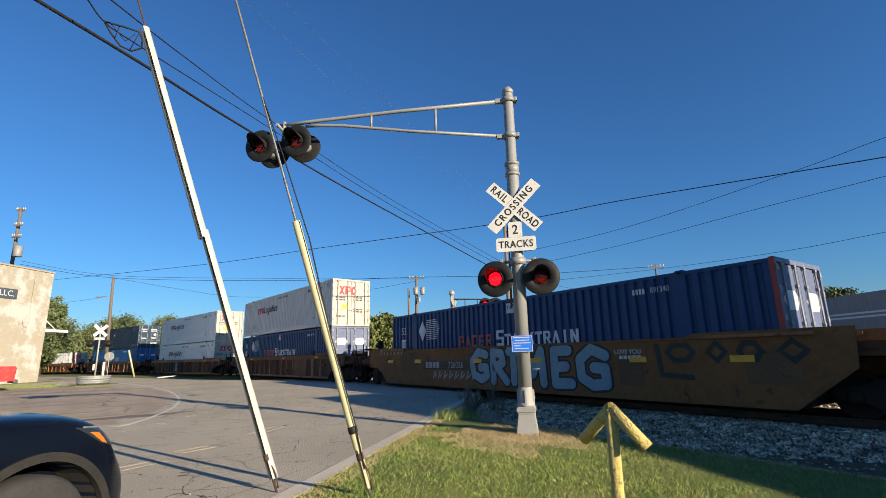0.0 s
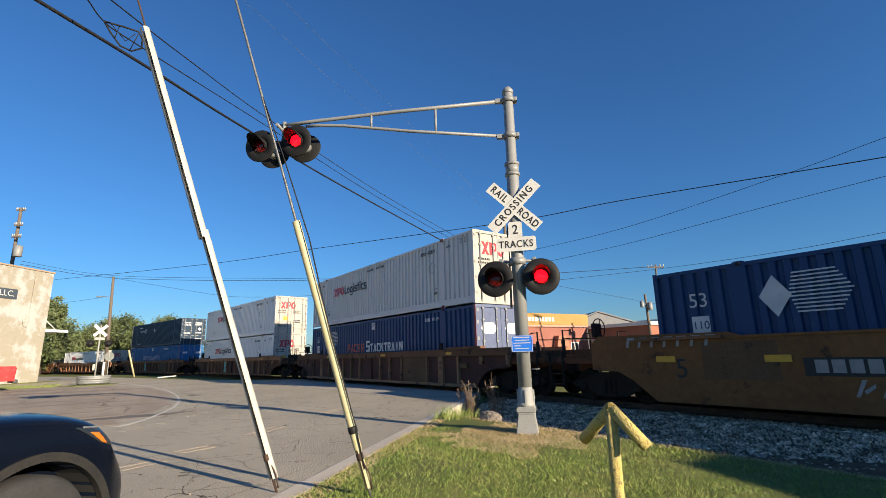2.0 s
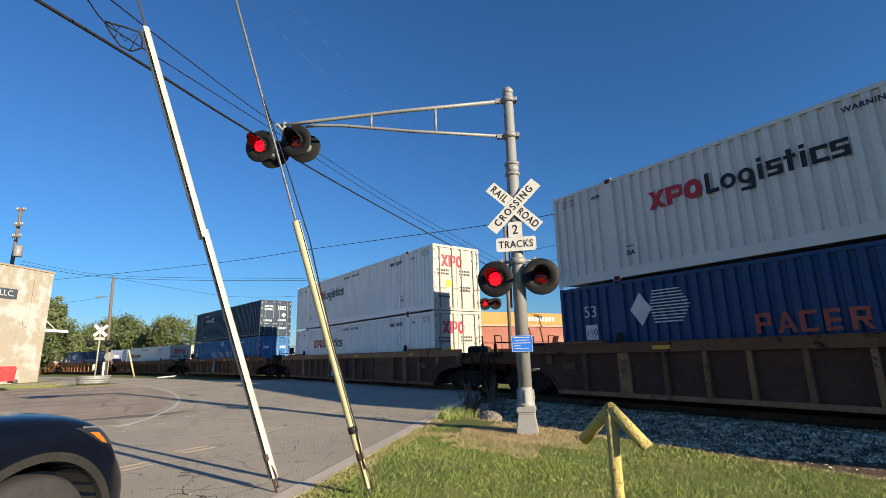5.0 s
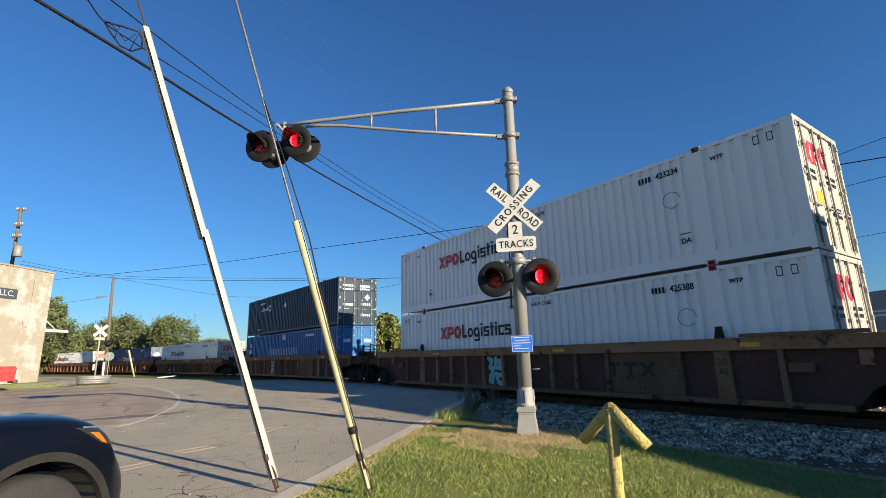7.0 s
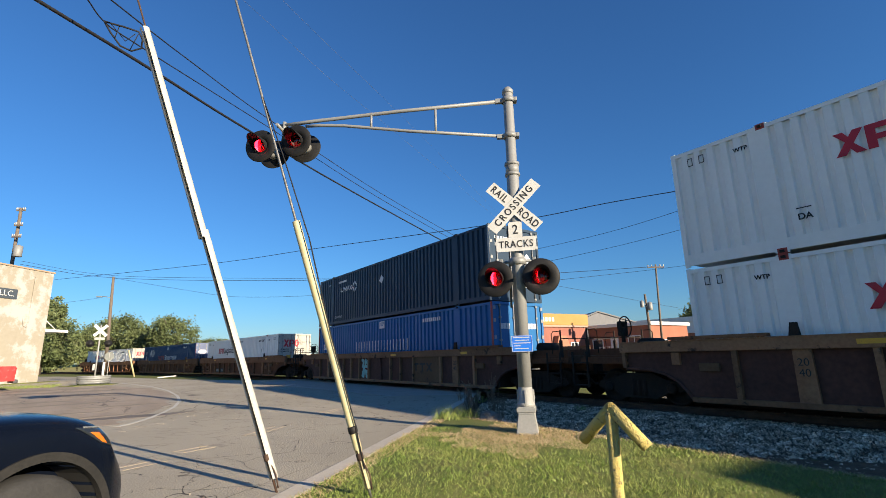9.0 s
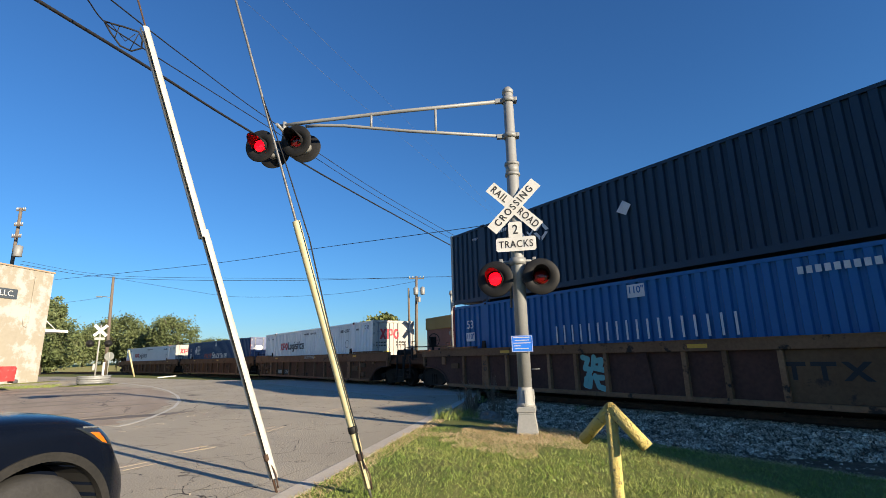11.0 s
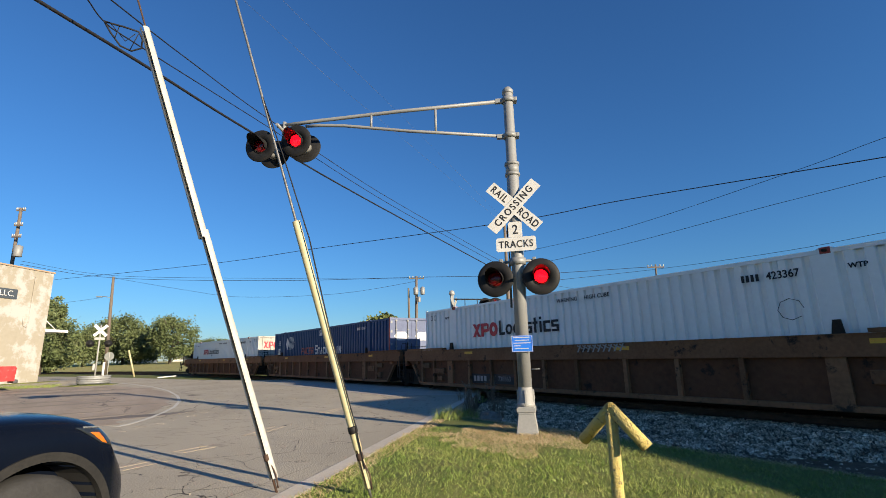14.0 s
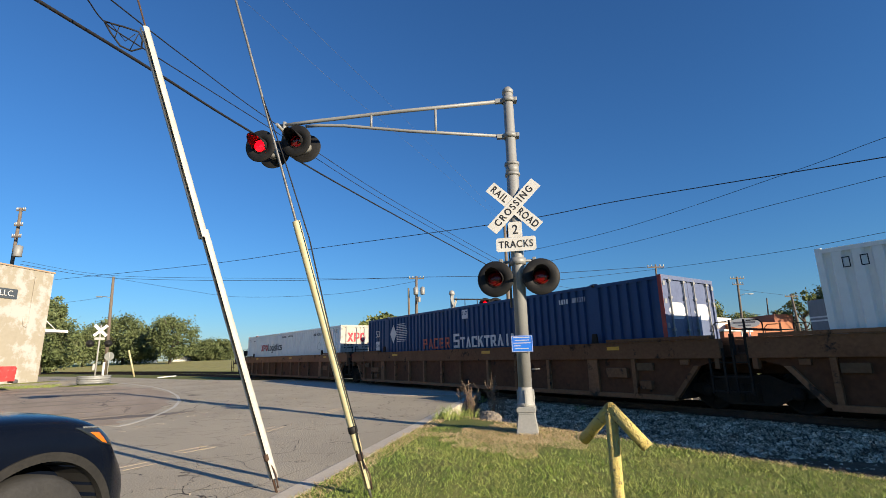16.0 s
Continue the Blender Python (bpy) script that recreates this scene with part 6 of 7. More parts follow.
for s in (-1, 1):
    for x in (FRONT_AXLE, -1.2):
        car_wheel(suv, x, s * 0.755, 0.37, 0.21)
        bm = bmesh.new()
        n = 44
        for k in range(n):
            a0, a1 = math.pi * k / n, math.pi * (k + 1) / n
            slab(bm, [(x + r * math.cos(a), 0.365 + r * math.sin(a)) for r, a in ((0.446, a0), (0.496, a0), (0.496, a1), (0.446, a1))], -0.03, 0.012, Matrix.Translation((0, s * 0.868, 0)) @ SIDE)
        bmesh.ops.remove_doubles(bm, verts=bm.verts[:], dist=0.0005)
        part("arch_trim", bm, ARCH_GREY, suv)
        bm = bmesh.new()
        n = 16
        for k in range(n):
            a0, a1 = math.pi * k / n, math.pi * (k + 1) / n
            vs = [bm.verts.new((x + 0.45 * math.cos(a), y, 0.365 + 0.45 * math.sin(a))) for a, y in ((a0, s * 0.5), (a1, s * 0.5), (a1, s * 0.86), (a0, s * 0.86))]
            bm.faces.new(vs)
        part("arch_liner", bm, DARK_PLASTIC, suv)
    for name, mat, quad, out, note in (("head_lamp", GLASS, ((1.56, 0.965), (1.80, 0.935), (1.84, 0.815), (1.73, 0.85)), 0.006, "dark swept-back headlamp"), ("side_marker", AMBER, ((1.655, 0.925), (1.725, 0.915), (1.775, 0.84), (1.735, 0.855)), 0.009, "amber side marker"), ("lamp_trim", ALU, ((1.62, 0.962), (1.79, 0.942), (1.79, 0.936), (1.62, 0.957)), 0.009, "thin bright strip over the headlamp")):
        bm = bmesh.new()
        n = 8
        grid = []
        for i in range(n + 1):
            row = []
            for j in range(n + 1):
                u, v = i / n, j / n
                x, z = [(1 - v) * ((1 - u) * quad[0][q] + u * quad[1][q]) + v * ((1 - u) * quad[3][q] + u * quad[2][q]) for q in (0, 1)]
                hit, nor = skin.ray_cast(Vector((x, s * 2, z)), Vector((0, -s, 0)))[:2]
                row.append(bm.verts.new((hit if hit else Vector((x, s * 0.8, z))) + Vector((0.2, s * 0.9, 0.3)).normalized() * out))
            grid.append(row)
        for i in range(n):
            for j in range(n):
                bm.faces.new((grid[i][j], grid[i + 1][j], grid[i + 1][j + 1], grid[i][j + 1])).smooth = True
        more = bmesh.ops.extrude_face_region(bm, geom=bm.faces[:])
        bmesh.ops.translate(bm, vec=(0, -s * 0.03, 0), verts=[g for g in more["geom"] if isinstance(g, bmesh.types.BMVert)])
        bmesh.ops.recalc_face_normals(bm, faces=bm.faces[:])
        part(name, bm, mat, suv, note)
bm = bmesh.new()
slab(bm, [(-1.9, 1.1), (-1.5, 1.52), (-0.3, 1.58), (0.6, 1.08)], -0.7, 0.7, Matrix.Rotation(radians(90), 4, "X"))
part("cabin", bm, GLASS, suv)

# ---- bent yellow pipe on the grass ----
pb, pt = Vector((-1.77, -10.12, 0.22)), Vector((-1.64, -10.28, 1.06))
pp = thing("yellow_pipe_post", Matrix.Translation((pb.x, pb.y, 0)), "arrow-shaped yellow steel pipe post with flaking paint", "pipe post")
q = Vector((pb.x, pb.y, 0))
bm = bmesh.new()
tube(bm, [Vector((0, 0, -0.2)), Vector((pt.x, pt.y, pt.z)) - q], 0.031, 18)
part("post", bm, YELLOW_PIPE, pp)
for e in ((-1.88, -10.22, 0.87), (-1.48, -10.23, 0.88)):
    bm = bmesh.new()
    tube(bm, [pt - q + Vector((0, 0, 0.0)), (pt + Vector(e)) / 2 - q, Vector(e) - q], 0.031, 18)
    bmesh.ops.create_uvsphere(bm, u_segments=16, v_segments=8, radius=0.031, matrix=Matrix.Translation(pt - q))
    for f in bm.faces:
        f.smooth = True
    part("arm", bm, YELLOW_PIPE, pp)

# ---- the signal, sign and barrier on the far side of the lot ----
sg = Vector((-48.31, -12.82, 0.13))
far = thing("crossing_signal", Matrix.Translation((sg.x, sg.y, 0)), "far crossing signal with white crossbuck and black flashers", "crossing signal")
bm = bmesh.new()
rod(bm, (0, 0, -0.1), (0, 0, 4.45), 0.06)
part("pole", bm, ALU, far)
cam_yaw = math.atan2(-12.5 - sg.y, -sg.x)
for tilt in (45, -45):
    bm = bmesh.new()
    box(bm, 0.08, 0.09, -0.61, 0.61, -0.115, 0.115, 0.002)
    b = part("crossbuck_blade", bm, WHITE_SIGN, far)
    b.matrix_local = Matrix.Translation((0, 0, 4.0)) @ Matrix.Rotation(cam_yaw, 4, "Z") @ Matrix.Rotation(radians(tilt), 4, "X")
for s in (-1, 1):
    bm = bmesh.new()
    lathe(bm, [(0.02, 0.0), (0.29, 0.0), (0.29, 0.02), (0.14, 0.03), (0.14, 0.28), (0.02, 0.28)], Matrix.Rotation(cam_yaw + radians(12), 4, "Z") @ Matrix.Translation((0.1, s * 0.62, 2.95)) @ Matrix.Rotation(radians(90), 4, "Y"), 20)
    part("flasher", bm, BLACK, far)
bm = bmesh.new()
box(bm, 0.07, 0.08, -0.35, 0.35, 3.25, 3.45)
b = part("tracks_plate", bm, ALU, far)
b.matrix_local = Matrix.Rotation(cam_yaw, 4, "Z")
bm = bmesh.new()
box(bm, -0.2, 0.2, -0.14, 0.14, 0.85, 1.35, 0.02)
b = part("junction_box", bm, ALU, far)
b.location = (-0.25, -0.1, 0)
gr = thing("guard_rail", Matrix.Translation(Vector((-40.57, -12.79, 0.00))), "galvanised two-rail crash barrier ring round the far signal", "guard rail")
for z in (0.06, 0.33):
    bm = bmesh.new()
    prof = [(0.0, 0.0), (0.05, 0.03), (0.05, 0.08), (0.0, 0.12), (0.05, 0.16), (0.05, 0.21), (0.0, 0.25)]
    n = 20
    rows = []
    for k in range(n + 1):
        a = cam_yaw - radians(100) + radians(200) * k / n
        rows.append([bm.verts.new((math.cos(a) * (0.92 + o) - 0.6 * math.cos(cam_yaw), math.sin(a) * (0.92 + o) - 0.6 * math.sin(cam_yaw), z + h)) for o, h in prof])
    for r0, r1 in zip(rows, rows[1:]):
        for k in range(len(prof) - 1):
            bm.faces.new((r0[k], r1[k], r1[k + 1], r0[k + 1])).smooth = True
    part("rail_band", bm, GALV, gr)
for k in range(4):
    a = cam_yaw - radians(80) + radians(160) * k / 3
    bm = bmesh.new()
    box(bm, -0.06, 0.06, -0.06, 0.06, -0.1, 0.6, m=Matrix.Translation((math.cos(a) * 0.84 - 0.6 * math.cos(cam_yaw), math.sin(a) * 0.84 - 0.6 * math.sin(cam_yaw), 0)))
    part("rail_post", bm, TIE, gr)
ss = Vector((-50.21, -12.00, 0.23))
SIGN_BACK = material("sign_back_grey", (0.15, 0.165, 0.155), (0.12, 0.13, 0.125), 0.6, bump=0)
st = thing("stop_sign", Matrix.Translation((ss.x, ss.y, 0)), "back of a grey octagonal sign on a post", "road sign")
bm = bmesh.new()
rod(bm, (0, 0, -0.1), (0.1, 0, 2.3), 0.035)
part("post", bm, ALU, st)
bm = bmesh.new()
slab(bm, [(0.37 * math.cos(math.tau * (k + 0.5) / 8), 0.37 * math.sin(math.tau * (k + 0.5) / 8)) for k in range(8)], 0, 0.01, Matrix.Translation((0.1, 0, 1.95)) @ Matrix.Rotation(cam_yaw, 4, "Z") @ END)
part("plate", bm, SIGN_BACK, st)
mk = Vector((-55.25, -12.29, 0.94))
bm = bmesh.new()
rod(bm, (mk.x, mk.y, -0.1), (mk.x, mk.y, 1.5), 0.10, seg=12)
tagged(part("marker_post", bm, WHITE_SIGN), "white marker post by the far road", "marker post")
ya, yb = Vector((-60.92, -9.51, 0.57)), Vector((-60.88, -10.27, 2.68))
bm = bmesh.new()
tube(bm, [Vector((ya.x, ya.y, -0.1)), yb], 0.09, 8)
tagged(part("guy_guard", bm, GUARD_YELLOW), "yellow guy guard leaning beside the tracks", "guy guard")
pl = Vector((-51.95, -7.38, 0.29))
bm = bmesh.new()
box(bm, -0.75, 0.75, -0.1, 0.1, 0.0, 0.10, 0.02, m=Matrix.Translation((pl.x, pl.y, -0.02)) @ Matrix.Rotation(radians(75), 4, "Z") @ Matrix.Rotation(radians(-4), 4, "Y"))
tagged(part("white_board", bm, WHITE_SIGN), "white timber board lying beside the tracks", "board")

# ---- buildings across the tracks ----
BRICK = material("red_brick", (0.36, 0.14, 0.085), (0.28, 0.105, 0.065), 0.85, scale=0.6, fine=9, spots=0.8, bump=0.2, stain=(0.40, 0.19, 0.12), stain_at=0.64)
OCHRE = material("ochre_fascia", (0.40, 0.22, 0.055), (0.35, 0.19, 0.05), 0.7, scale=0.5, fine=6, bump=0.05)
GREY_METAL = material("grey_metal_siding", (0.22, 0.22, 0.23), (0.17, 0.17, 0.18), 0.6, scale=0.4, fine=8, stretch=(8, 8, 1), bump=0.1)
ROOF_WHITE = material("white_roof_trim", (0.72, 0.71, 0.68), (0.62, 0.61, 0.58), 0.7, scale=0.5, fine=6, bump=0.05)
WIN = glassy("dark_window", (0.03, 0.035, 0.04), 0.1)


def opening(parent, m, w, h, name, mat, frame_mat, mullions=1):
    """A recessed pane or leaf in its frame; m: on the wall, facing -y."""
    o = new(name)
    o.parent, o.matrix_local = parent, m
    bm = bmesh.new()
    box(bm, -w / 2, w / 2, -0.02, 0.03, 0, h)
    part("pane", bm, mat, o)
    bm = bmesh.new()
    for a, b in ((-w / 2 - 0.12, -w / 2), (w / 2, w / 2 + 0.12)):
        box(bm, a, b, -0.08, 0.03, -0.05, h + 0.12)
    box(bm, -w / 2, w / 2, -0.08, 0.03, h, h + 0.12)
    for k in range(mullions):
        x = -w / 2 + w * (k + 1) / (mullions + 1)
        box(bm, x - 0.05, x + 0.05, -0.06, 0.03, 0, h)
    part("frame", bm, frame_mat, o)
    return o


def hall(label, x0, x1, y0, y1, h, mat, trim=ROOF_WHITE, trim_h=0.5, over=0.3):
    b = thing("building", Matrix.Translation((x0, y0, -0.1)), label, "building", "buildings across the tracks")
    bm = bmesh.new()
    box(bm, 0, x1 - x0, 0, y1 - y0, 0, h)
    part("wall", bm, mat, b)
    bm = bmesh.new()
    box(bm, -over, x1 - x0 + over, -over, y1 - y0 + over, h, h + trim_h, 0.03)
    part("roof", bm, trim, b)
    return b


corner = Vector((-35.64, 45.66, 5.02))
lef = Vector((-45.59, 45.66, 4.98))
rgt = Vector((-35.64, 54.73, 4.32))
b1 = hall("low red-brick building with white eaves and glazed doors", lef.x, corner.x, corner.y, rgt.y, corner.z - 0.35, BRICK, trim_h=0.45)
W1 = corner.x - lef.x
for fx, w, h, nm, mm, mu in ((0.16, 1.6, 1.9, "window", WIN, 0), (0.44, 1.0, 2.15, "door", ROOF_WHITE, 0), (0.75, 1.7, 2.3, "double_door", WIN, 1)):
    opening(b1, Matrix.Translation((W1 * fx, 0, 1.0 if nm != "window" else 1.1)), w, h, nm, mm, ROOF_WHITE, mu)
for fy in (0.35, 0.7):
    opening(b1, Matrix.Translation((W1, (rgt.y - corner.y) * fy, 1.3)) @ Matrix.Rotation(radians(90), 4, "Z"), 1.0, 1.4, "window", WIN, ROOF_WHITE, 0)
bm = bmesh.new()
for z in (1.5, 2.0):
    tube(bm, [(W1 * 0.3, -1.6, z), (W1 * 0.95, -1.6, z)], 0.04, 6)
for k in range(9):
    rod(bm, (W1 * (0.3 + 0.65 * k / 8), -1.6, 0), (W1 * (0.3 + 0.65 * k / 8), -1.6, 2.0), 0.035, seg=6)
part("porch_rail", bm, ROOF_WHITE, b1)
bm = bmesh.new()
box(bm, W1 * 0.28, W1 * 0.97, -1.7, 0, 0, 1.0)
part("porch", bm, CONCRETE, b1)
o1, o2 = Vector((-47.15, 25.19, 6.84)), Vector((-45.44, 45.33, 6.78))
W2 = (o2.xy - o1.xy).length
b2 = hall("red-brick shop with ochre fascia and arched window", 0, W2, 0, 12, o2.z - 1.7, material("plum_brick", (0.30, 0.115, 0.085), (0.25, 0.095, 0.07), 0.85, scale=0.6, fine=9, bump=0.2), OCHRE, 1.7, 0.15)
b2.matrix_world = Matrix.Translation((o1.x, o1.y, -0.1)) @ Matrix.Rotation(math.atan2(o2.y - o1.y, o2.x - o1.x), 4, "Z")
bm = bmesh.new()
slab(bm, [(-1.4, 0.9), (1.4, 0.9), (0.5, 2.9), (-0.9, 2.9)], 0, 0.9, side_at(W2 * 0.72, 0, 0.8))
part("awning", bm, material("awning_rust", (0.36, 0.17, 0.10), (0.3, 0.14, 0.09), 0.8), b2)
opening(b2, Matrix.Translation((W2 * 0.86, 0, 0.9)), 1.3, 1.8, "window", WIN, ROOF_WHITE, 1)
bm = bmesh.new()
box(bm, -0.16, W2 + 0.16, -0.25, -0.15, o2.z - 1.85, o2.z - 1.62)
part("cornice", bm, material("cornice_pink", (0.45, 0.27, 0.21), (0.4, 0.24, 0.19), 0.8), b2)
for k in range(10):
    poly_part("sign_bar", [rect(0, 0, 0.42, 0.55)], side_at(7.78 + k * 0.61, -0.16, 5.68), ROOF_WHITE, b2)
# gabled metal shed behind
ga, gb = Vector((-62.34, 65.45, 7.63)), Vector((-56.12, 74.62, 6.58))
gp = Vector((-60.63, 67.34, 9.00))
b3 = thing("building", Matrix.Translation((ga.x, ga.y, 0)), "grey metal shed with a shallow gable", "building", "buildings across the tracks")
dv = Vector((gb.x - ga.x, gb.y - ga.y, 0))
b3.matrix_world = Matrix.Translation((ga.x, ga.y, 0)) @ Matrix.Rotation(math.atan2(dv.y, dv.x), 4, "Z")
bm = bmesh.new()
slab(bm, [(0, 0), (dv.length, 0), (dv.length, gb.z), (dv.length * 0.3, gp.z), (0, ga.z)], -18, 0, SIDE)
part("wall", bm, GREY_METAL, b3)
bm = bmesh.new()
slab(bm, [(dv.length + 0.3, gb.z), (dv.length * 0.3, gp.z + 0.05), (-0.3, ga.z), (-0.3, ga.z + 0.25), (dv.length * 0.3, gp.z + 0.3), (dv.length + 0.3, gb.z + 0.25)], -18.2, 0.2, SIDE)
part("roof", bm, GREY_METAL, b3)
wa, wb = Vector((-60.01, 77.56, 7.72)), Vector((-46.32, 76.64, 5.03))
b4 = hall("long white-roofed warehouse behind the brick building", wa.x, wb.x, wa.y, wa.y + 14, wa.z - 1.2, ROOF_WHITE, ROOF_WHITE, 0.9)
c1, c2 = Vector((-44.79, 71.88, 4.59)), Vector((-39.66, 79.05, 4.77))
b5 = hall("long low red-brick building with small windows", c1.x, c2.x + 1.0, c1.y, c1.y + 10, c1.z - 0.4, BRICK, trim_h=0.3)
for fx in (0.25, 0.5, 0.75):
    opening(b5, Matrix.Translation(((c2.x - c1.x) * fx, 0, 1.6)), 1.3, 0.9, "window", WIN, ROOF_WHITE, 0)
d1 = Vector((-43.37, 87.49, 6.06))
d2 = Vector((-37.01, 96.18, 6.76))
ORANGE_BRICK = material("orange_brick", (0.50, 0.20, 0.10), (0.42, 0.165, 0.085), 0.85, scale=0.6, fine=9, bump=0.2)
b6 = thing("building", Matrix.Translation((d1.x, d1.y, 0)) @ Matrix.Rotation(math.atan2(d2.y - d1.y, d2.x - d1.x), 4, "Z"), "sunlit orange-brick shop row with a white canopy", "building", "buildings across the tracks")
W6 = (d2 - d1).length
bm = bmesh.new()
box(bm, 0, W6, 0, 12, 0, d1.z)
part("wall", bm, ORANGE_BRICK, b6)
bm = bmesh.new()
box(bm, W6 * 0.72, W6 * 1.05, 0.3, 12, 0, d1.z + 1.5)
part("upper_wall", bm, BRICK, b6)
bm = bmesh.new()
box(bm, W6 * 0.35, W6 * 1.25, -1.8, 0, 3.0, 3.35, 0.03)
part("canopy", bm, ROOF_WHITE, b6)
for k in range(5):
    opening(b6, Matrix.Translation((W6 * (0.08 + 0.21 * k), 0, 0.3)), 1.5, 2.3, "shop_window", WIN, ROOF_WHITE, 1)
e1, e2 = Vector((-23.32, 62.20, 7.11)), Vector((-8.11, 52.06, 6.37))
dv = Vector((e2.x - e1.x, e2.y - e1.y, 0))
b7 = thing("building", Matrix.Translation((e1.x, e1.y, 0)) @ Matrix.Rotation(math.atan2(dv.y, dv.x), 4, "Z"), "large grey metal building with pale stripes", "building", "buildings across the tracks")
bm = bmesh.new()
box(bm, 0, dv.length, 0, 14, 0, e1.z)
part("wall", bm, GREY_METAL, b7)
for z in (e1.z - 2.3, e1.z - 2.75):
    bm = bmesh.new()
    box(bm, 0, dv.length, -0.03, 0.0, z, z + 0.2)
    part("stripe", bm, ROOF_WHITE, b7)
opening(b7, Matrix.Translation((dv.length * 0.62, -0.03, 1.6)), 1.4, 1.6, "window", WIN, ROOF_WHITE, 0)
fs = Vector((-32.52, 65.21, 2.45))
os = thing("oval_sign", Matrix.Translation((fs.x, fs.y, -0.1)), "pale oval sign on twin posts across the tracks", "sign")
yw = math.atan2(-12.5 - fs.y, -fs.x)
for s in (-0.5, 0.5):
    bm = bmesh.new()
    rod(bm, (0, s, 0), (0, s, 4.0), 0.10, seg=8)
    b = part("post", bm, ROOF_WHITE, os)
    b.matrix_local = Matrix.Rotation(yw, 4, "Z")
bm = bmesh.new()
slab(bm, [(2.0 * math.cos(math.tau * k / 28), 0.75 * math.sin(math.tau * k / 28)) for k in range(28)], -0.1, 0.1, Matrix.Rotation(yw, 4, "Z") @ end_at(0.1, 0, 5.0))
part("panel", bm, ROOF_WHITE, os)
poly_part("sign_line", [rect(-1.4, 5.0, 1.4, 5.25), rect(-0.8, 4.6, 0.8, 4.75)], Matrix.Rotation(yw, 4, "Z") @ end_at(0.22, 0, 0), GREY_METAL, os)
rs = Vector((-17.13, 48.66, 0.59))
rd = thing("stop_sign", Matrix.Translation((rs.x, rs.y, -0.1)), "red octagonal stop sign across the tracks", "road sign")
bm = bmesh.new()
rod(bm, (0, 0, 0), (0, 0, 2.6), 0.035)
part("post", bm, ALU, rd)
yw = math.atan2(-12.5 - rs.y, -rs.x)
for r, off, mm in ((0.75, 0.05, WHITE_SIGN), (0.68, 0.058, LOGO_RED)):
    bm = bmesh.new()
    slab(bm, [(0.5 * r * math.cos(math.tau * (k + 0.5) / 8) * 1.25, 0.5 * r * math.sin(math.tau * (k + 0.5) / 8) * 1.25) for k in range(8)], 0, 0.006, Matrix.Rotation(yw, 4, "Z") @ end_at(off, 0, rs.z * 0 + 2.9))
    part("plate", bm, mm, rd)
letters("STOP", 0.26, Matrix.Rotation(yw, 4, "Z") @ end_at(0.068, 0, 2.9), WHITE_SIGN, rd)
for (px, label, mm) in (((-32.05, 34.31, 1.65), "bright red car parked by the brick building", RED_PAINT), ((-23.90, 60.28, 0.86), "blue pickup parked across the tracks", material("car_paint_blue", (0.02, 0.06, 0.16), (0.02, 0.06, 0.15), 0.25, bump=0, coat=1.0))):
    p = Vector(px)
    v = thing("parked_car", Matrix.Translation((p.x - 2.2, p.y, -0.1)), label, "car", "cars across the tracks")
    bm = bmesh.new()
    slab(bm, [(0, 0.4), (0.0, 0.9), (0.9, 1.0), (1.5, 1.5), (3.2, 1.52), (3.9, 1.0), (4.6, 0.95), (4.65, 0.4)], -0.9, 0.9, Matrix.Rotation(radians(90), 4, "X"))
    bmesh.ops.bevel(bm, geom=bm.edges[:], offset=0.06, segments=2, affect="EDGES")
    part("body", bm, mm, v)
    bm = bmesh.new()
    slab(bm, [(1.15, 1.05), (1.6, 1.44), (3.1, 1.46), (3.6, 1.05)], -0.915, 0.915, Matrix.Rotation(radians(90), 4, "X"))
    part("windows", bm, GLASS, v)
    for s in (-1, 1):
        for x in (0.9, 3.75):
            car_wheel(v, x, s * 0.82, 0.33)
# far cantilever over the other approach
fa, fb = Vector((-19.32, 1.69, 4.16)), Vector((-19.47, 5.10, 3.97))
q = Vector((fa.x, fa.y, 0))
fc = thing("cantilever_signal", Matrix.Translation(q), "far cantilever crossing signal seen over the train", "crossing signal")
bm = bmesh.new()
rod(bm, (0, 0, -0.1), (0, 0, fa.z + 0.15), 0.09)
lathe(bm, [(0.13, fa.z + 0.15), (0.15, fa.z + 0.25), (0.11, fa.z + 0.36), (0.02, fa.z + 0.4)], None, 12)
part("pole", bm, ALU, fc)
end = Vector((fb.x, fb.y, fa.z + 0.1)) - q
for z0, r in ((-0.05, 0.035), (-0.65, 0.03)):
    bm = bmesh.new()
    tube(bm, [Vector((0, 0, fa.z + z0)), end], r, 8)
    part("arm_tube", bm, BLACK, fc)
for k in (0.25, 0.5, 0.75):
    c = end * k + Vector((0, 0, fa.z)) * (1 - k)
    bm = bmesh.new()
    rod(bm, c + Vector((0, 0, -0.62 * (1 - k))), c, 0.02, seg=6)
    part("strut", bm, BLACK, fc)
fl = Vector((-19.46, 4.39, 4.00))
yw = math.atan2(-12.5 - fl.y, -fl.x)
for k, s in enumerate((-0.3, 0.25)):
    flasher(fc, Matrix.Translation(fl - q) @ Matrix.Rotation(yw, 4, "Z") @ Matrix.Translation((0.05, s, 0)), k)
fm = Vector((-19.58, 2.00, 2.43))
for k, s in enumerate((-0.3, 0.3)):
    flasher(fc, Matrix.Translation(fm - q) @ Matrix.Rotation(yw + radians(70), 4, "Z") @ Matrix.Translation((0.05, s, 0)), k)
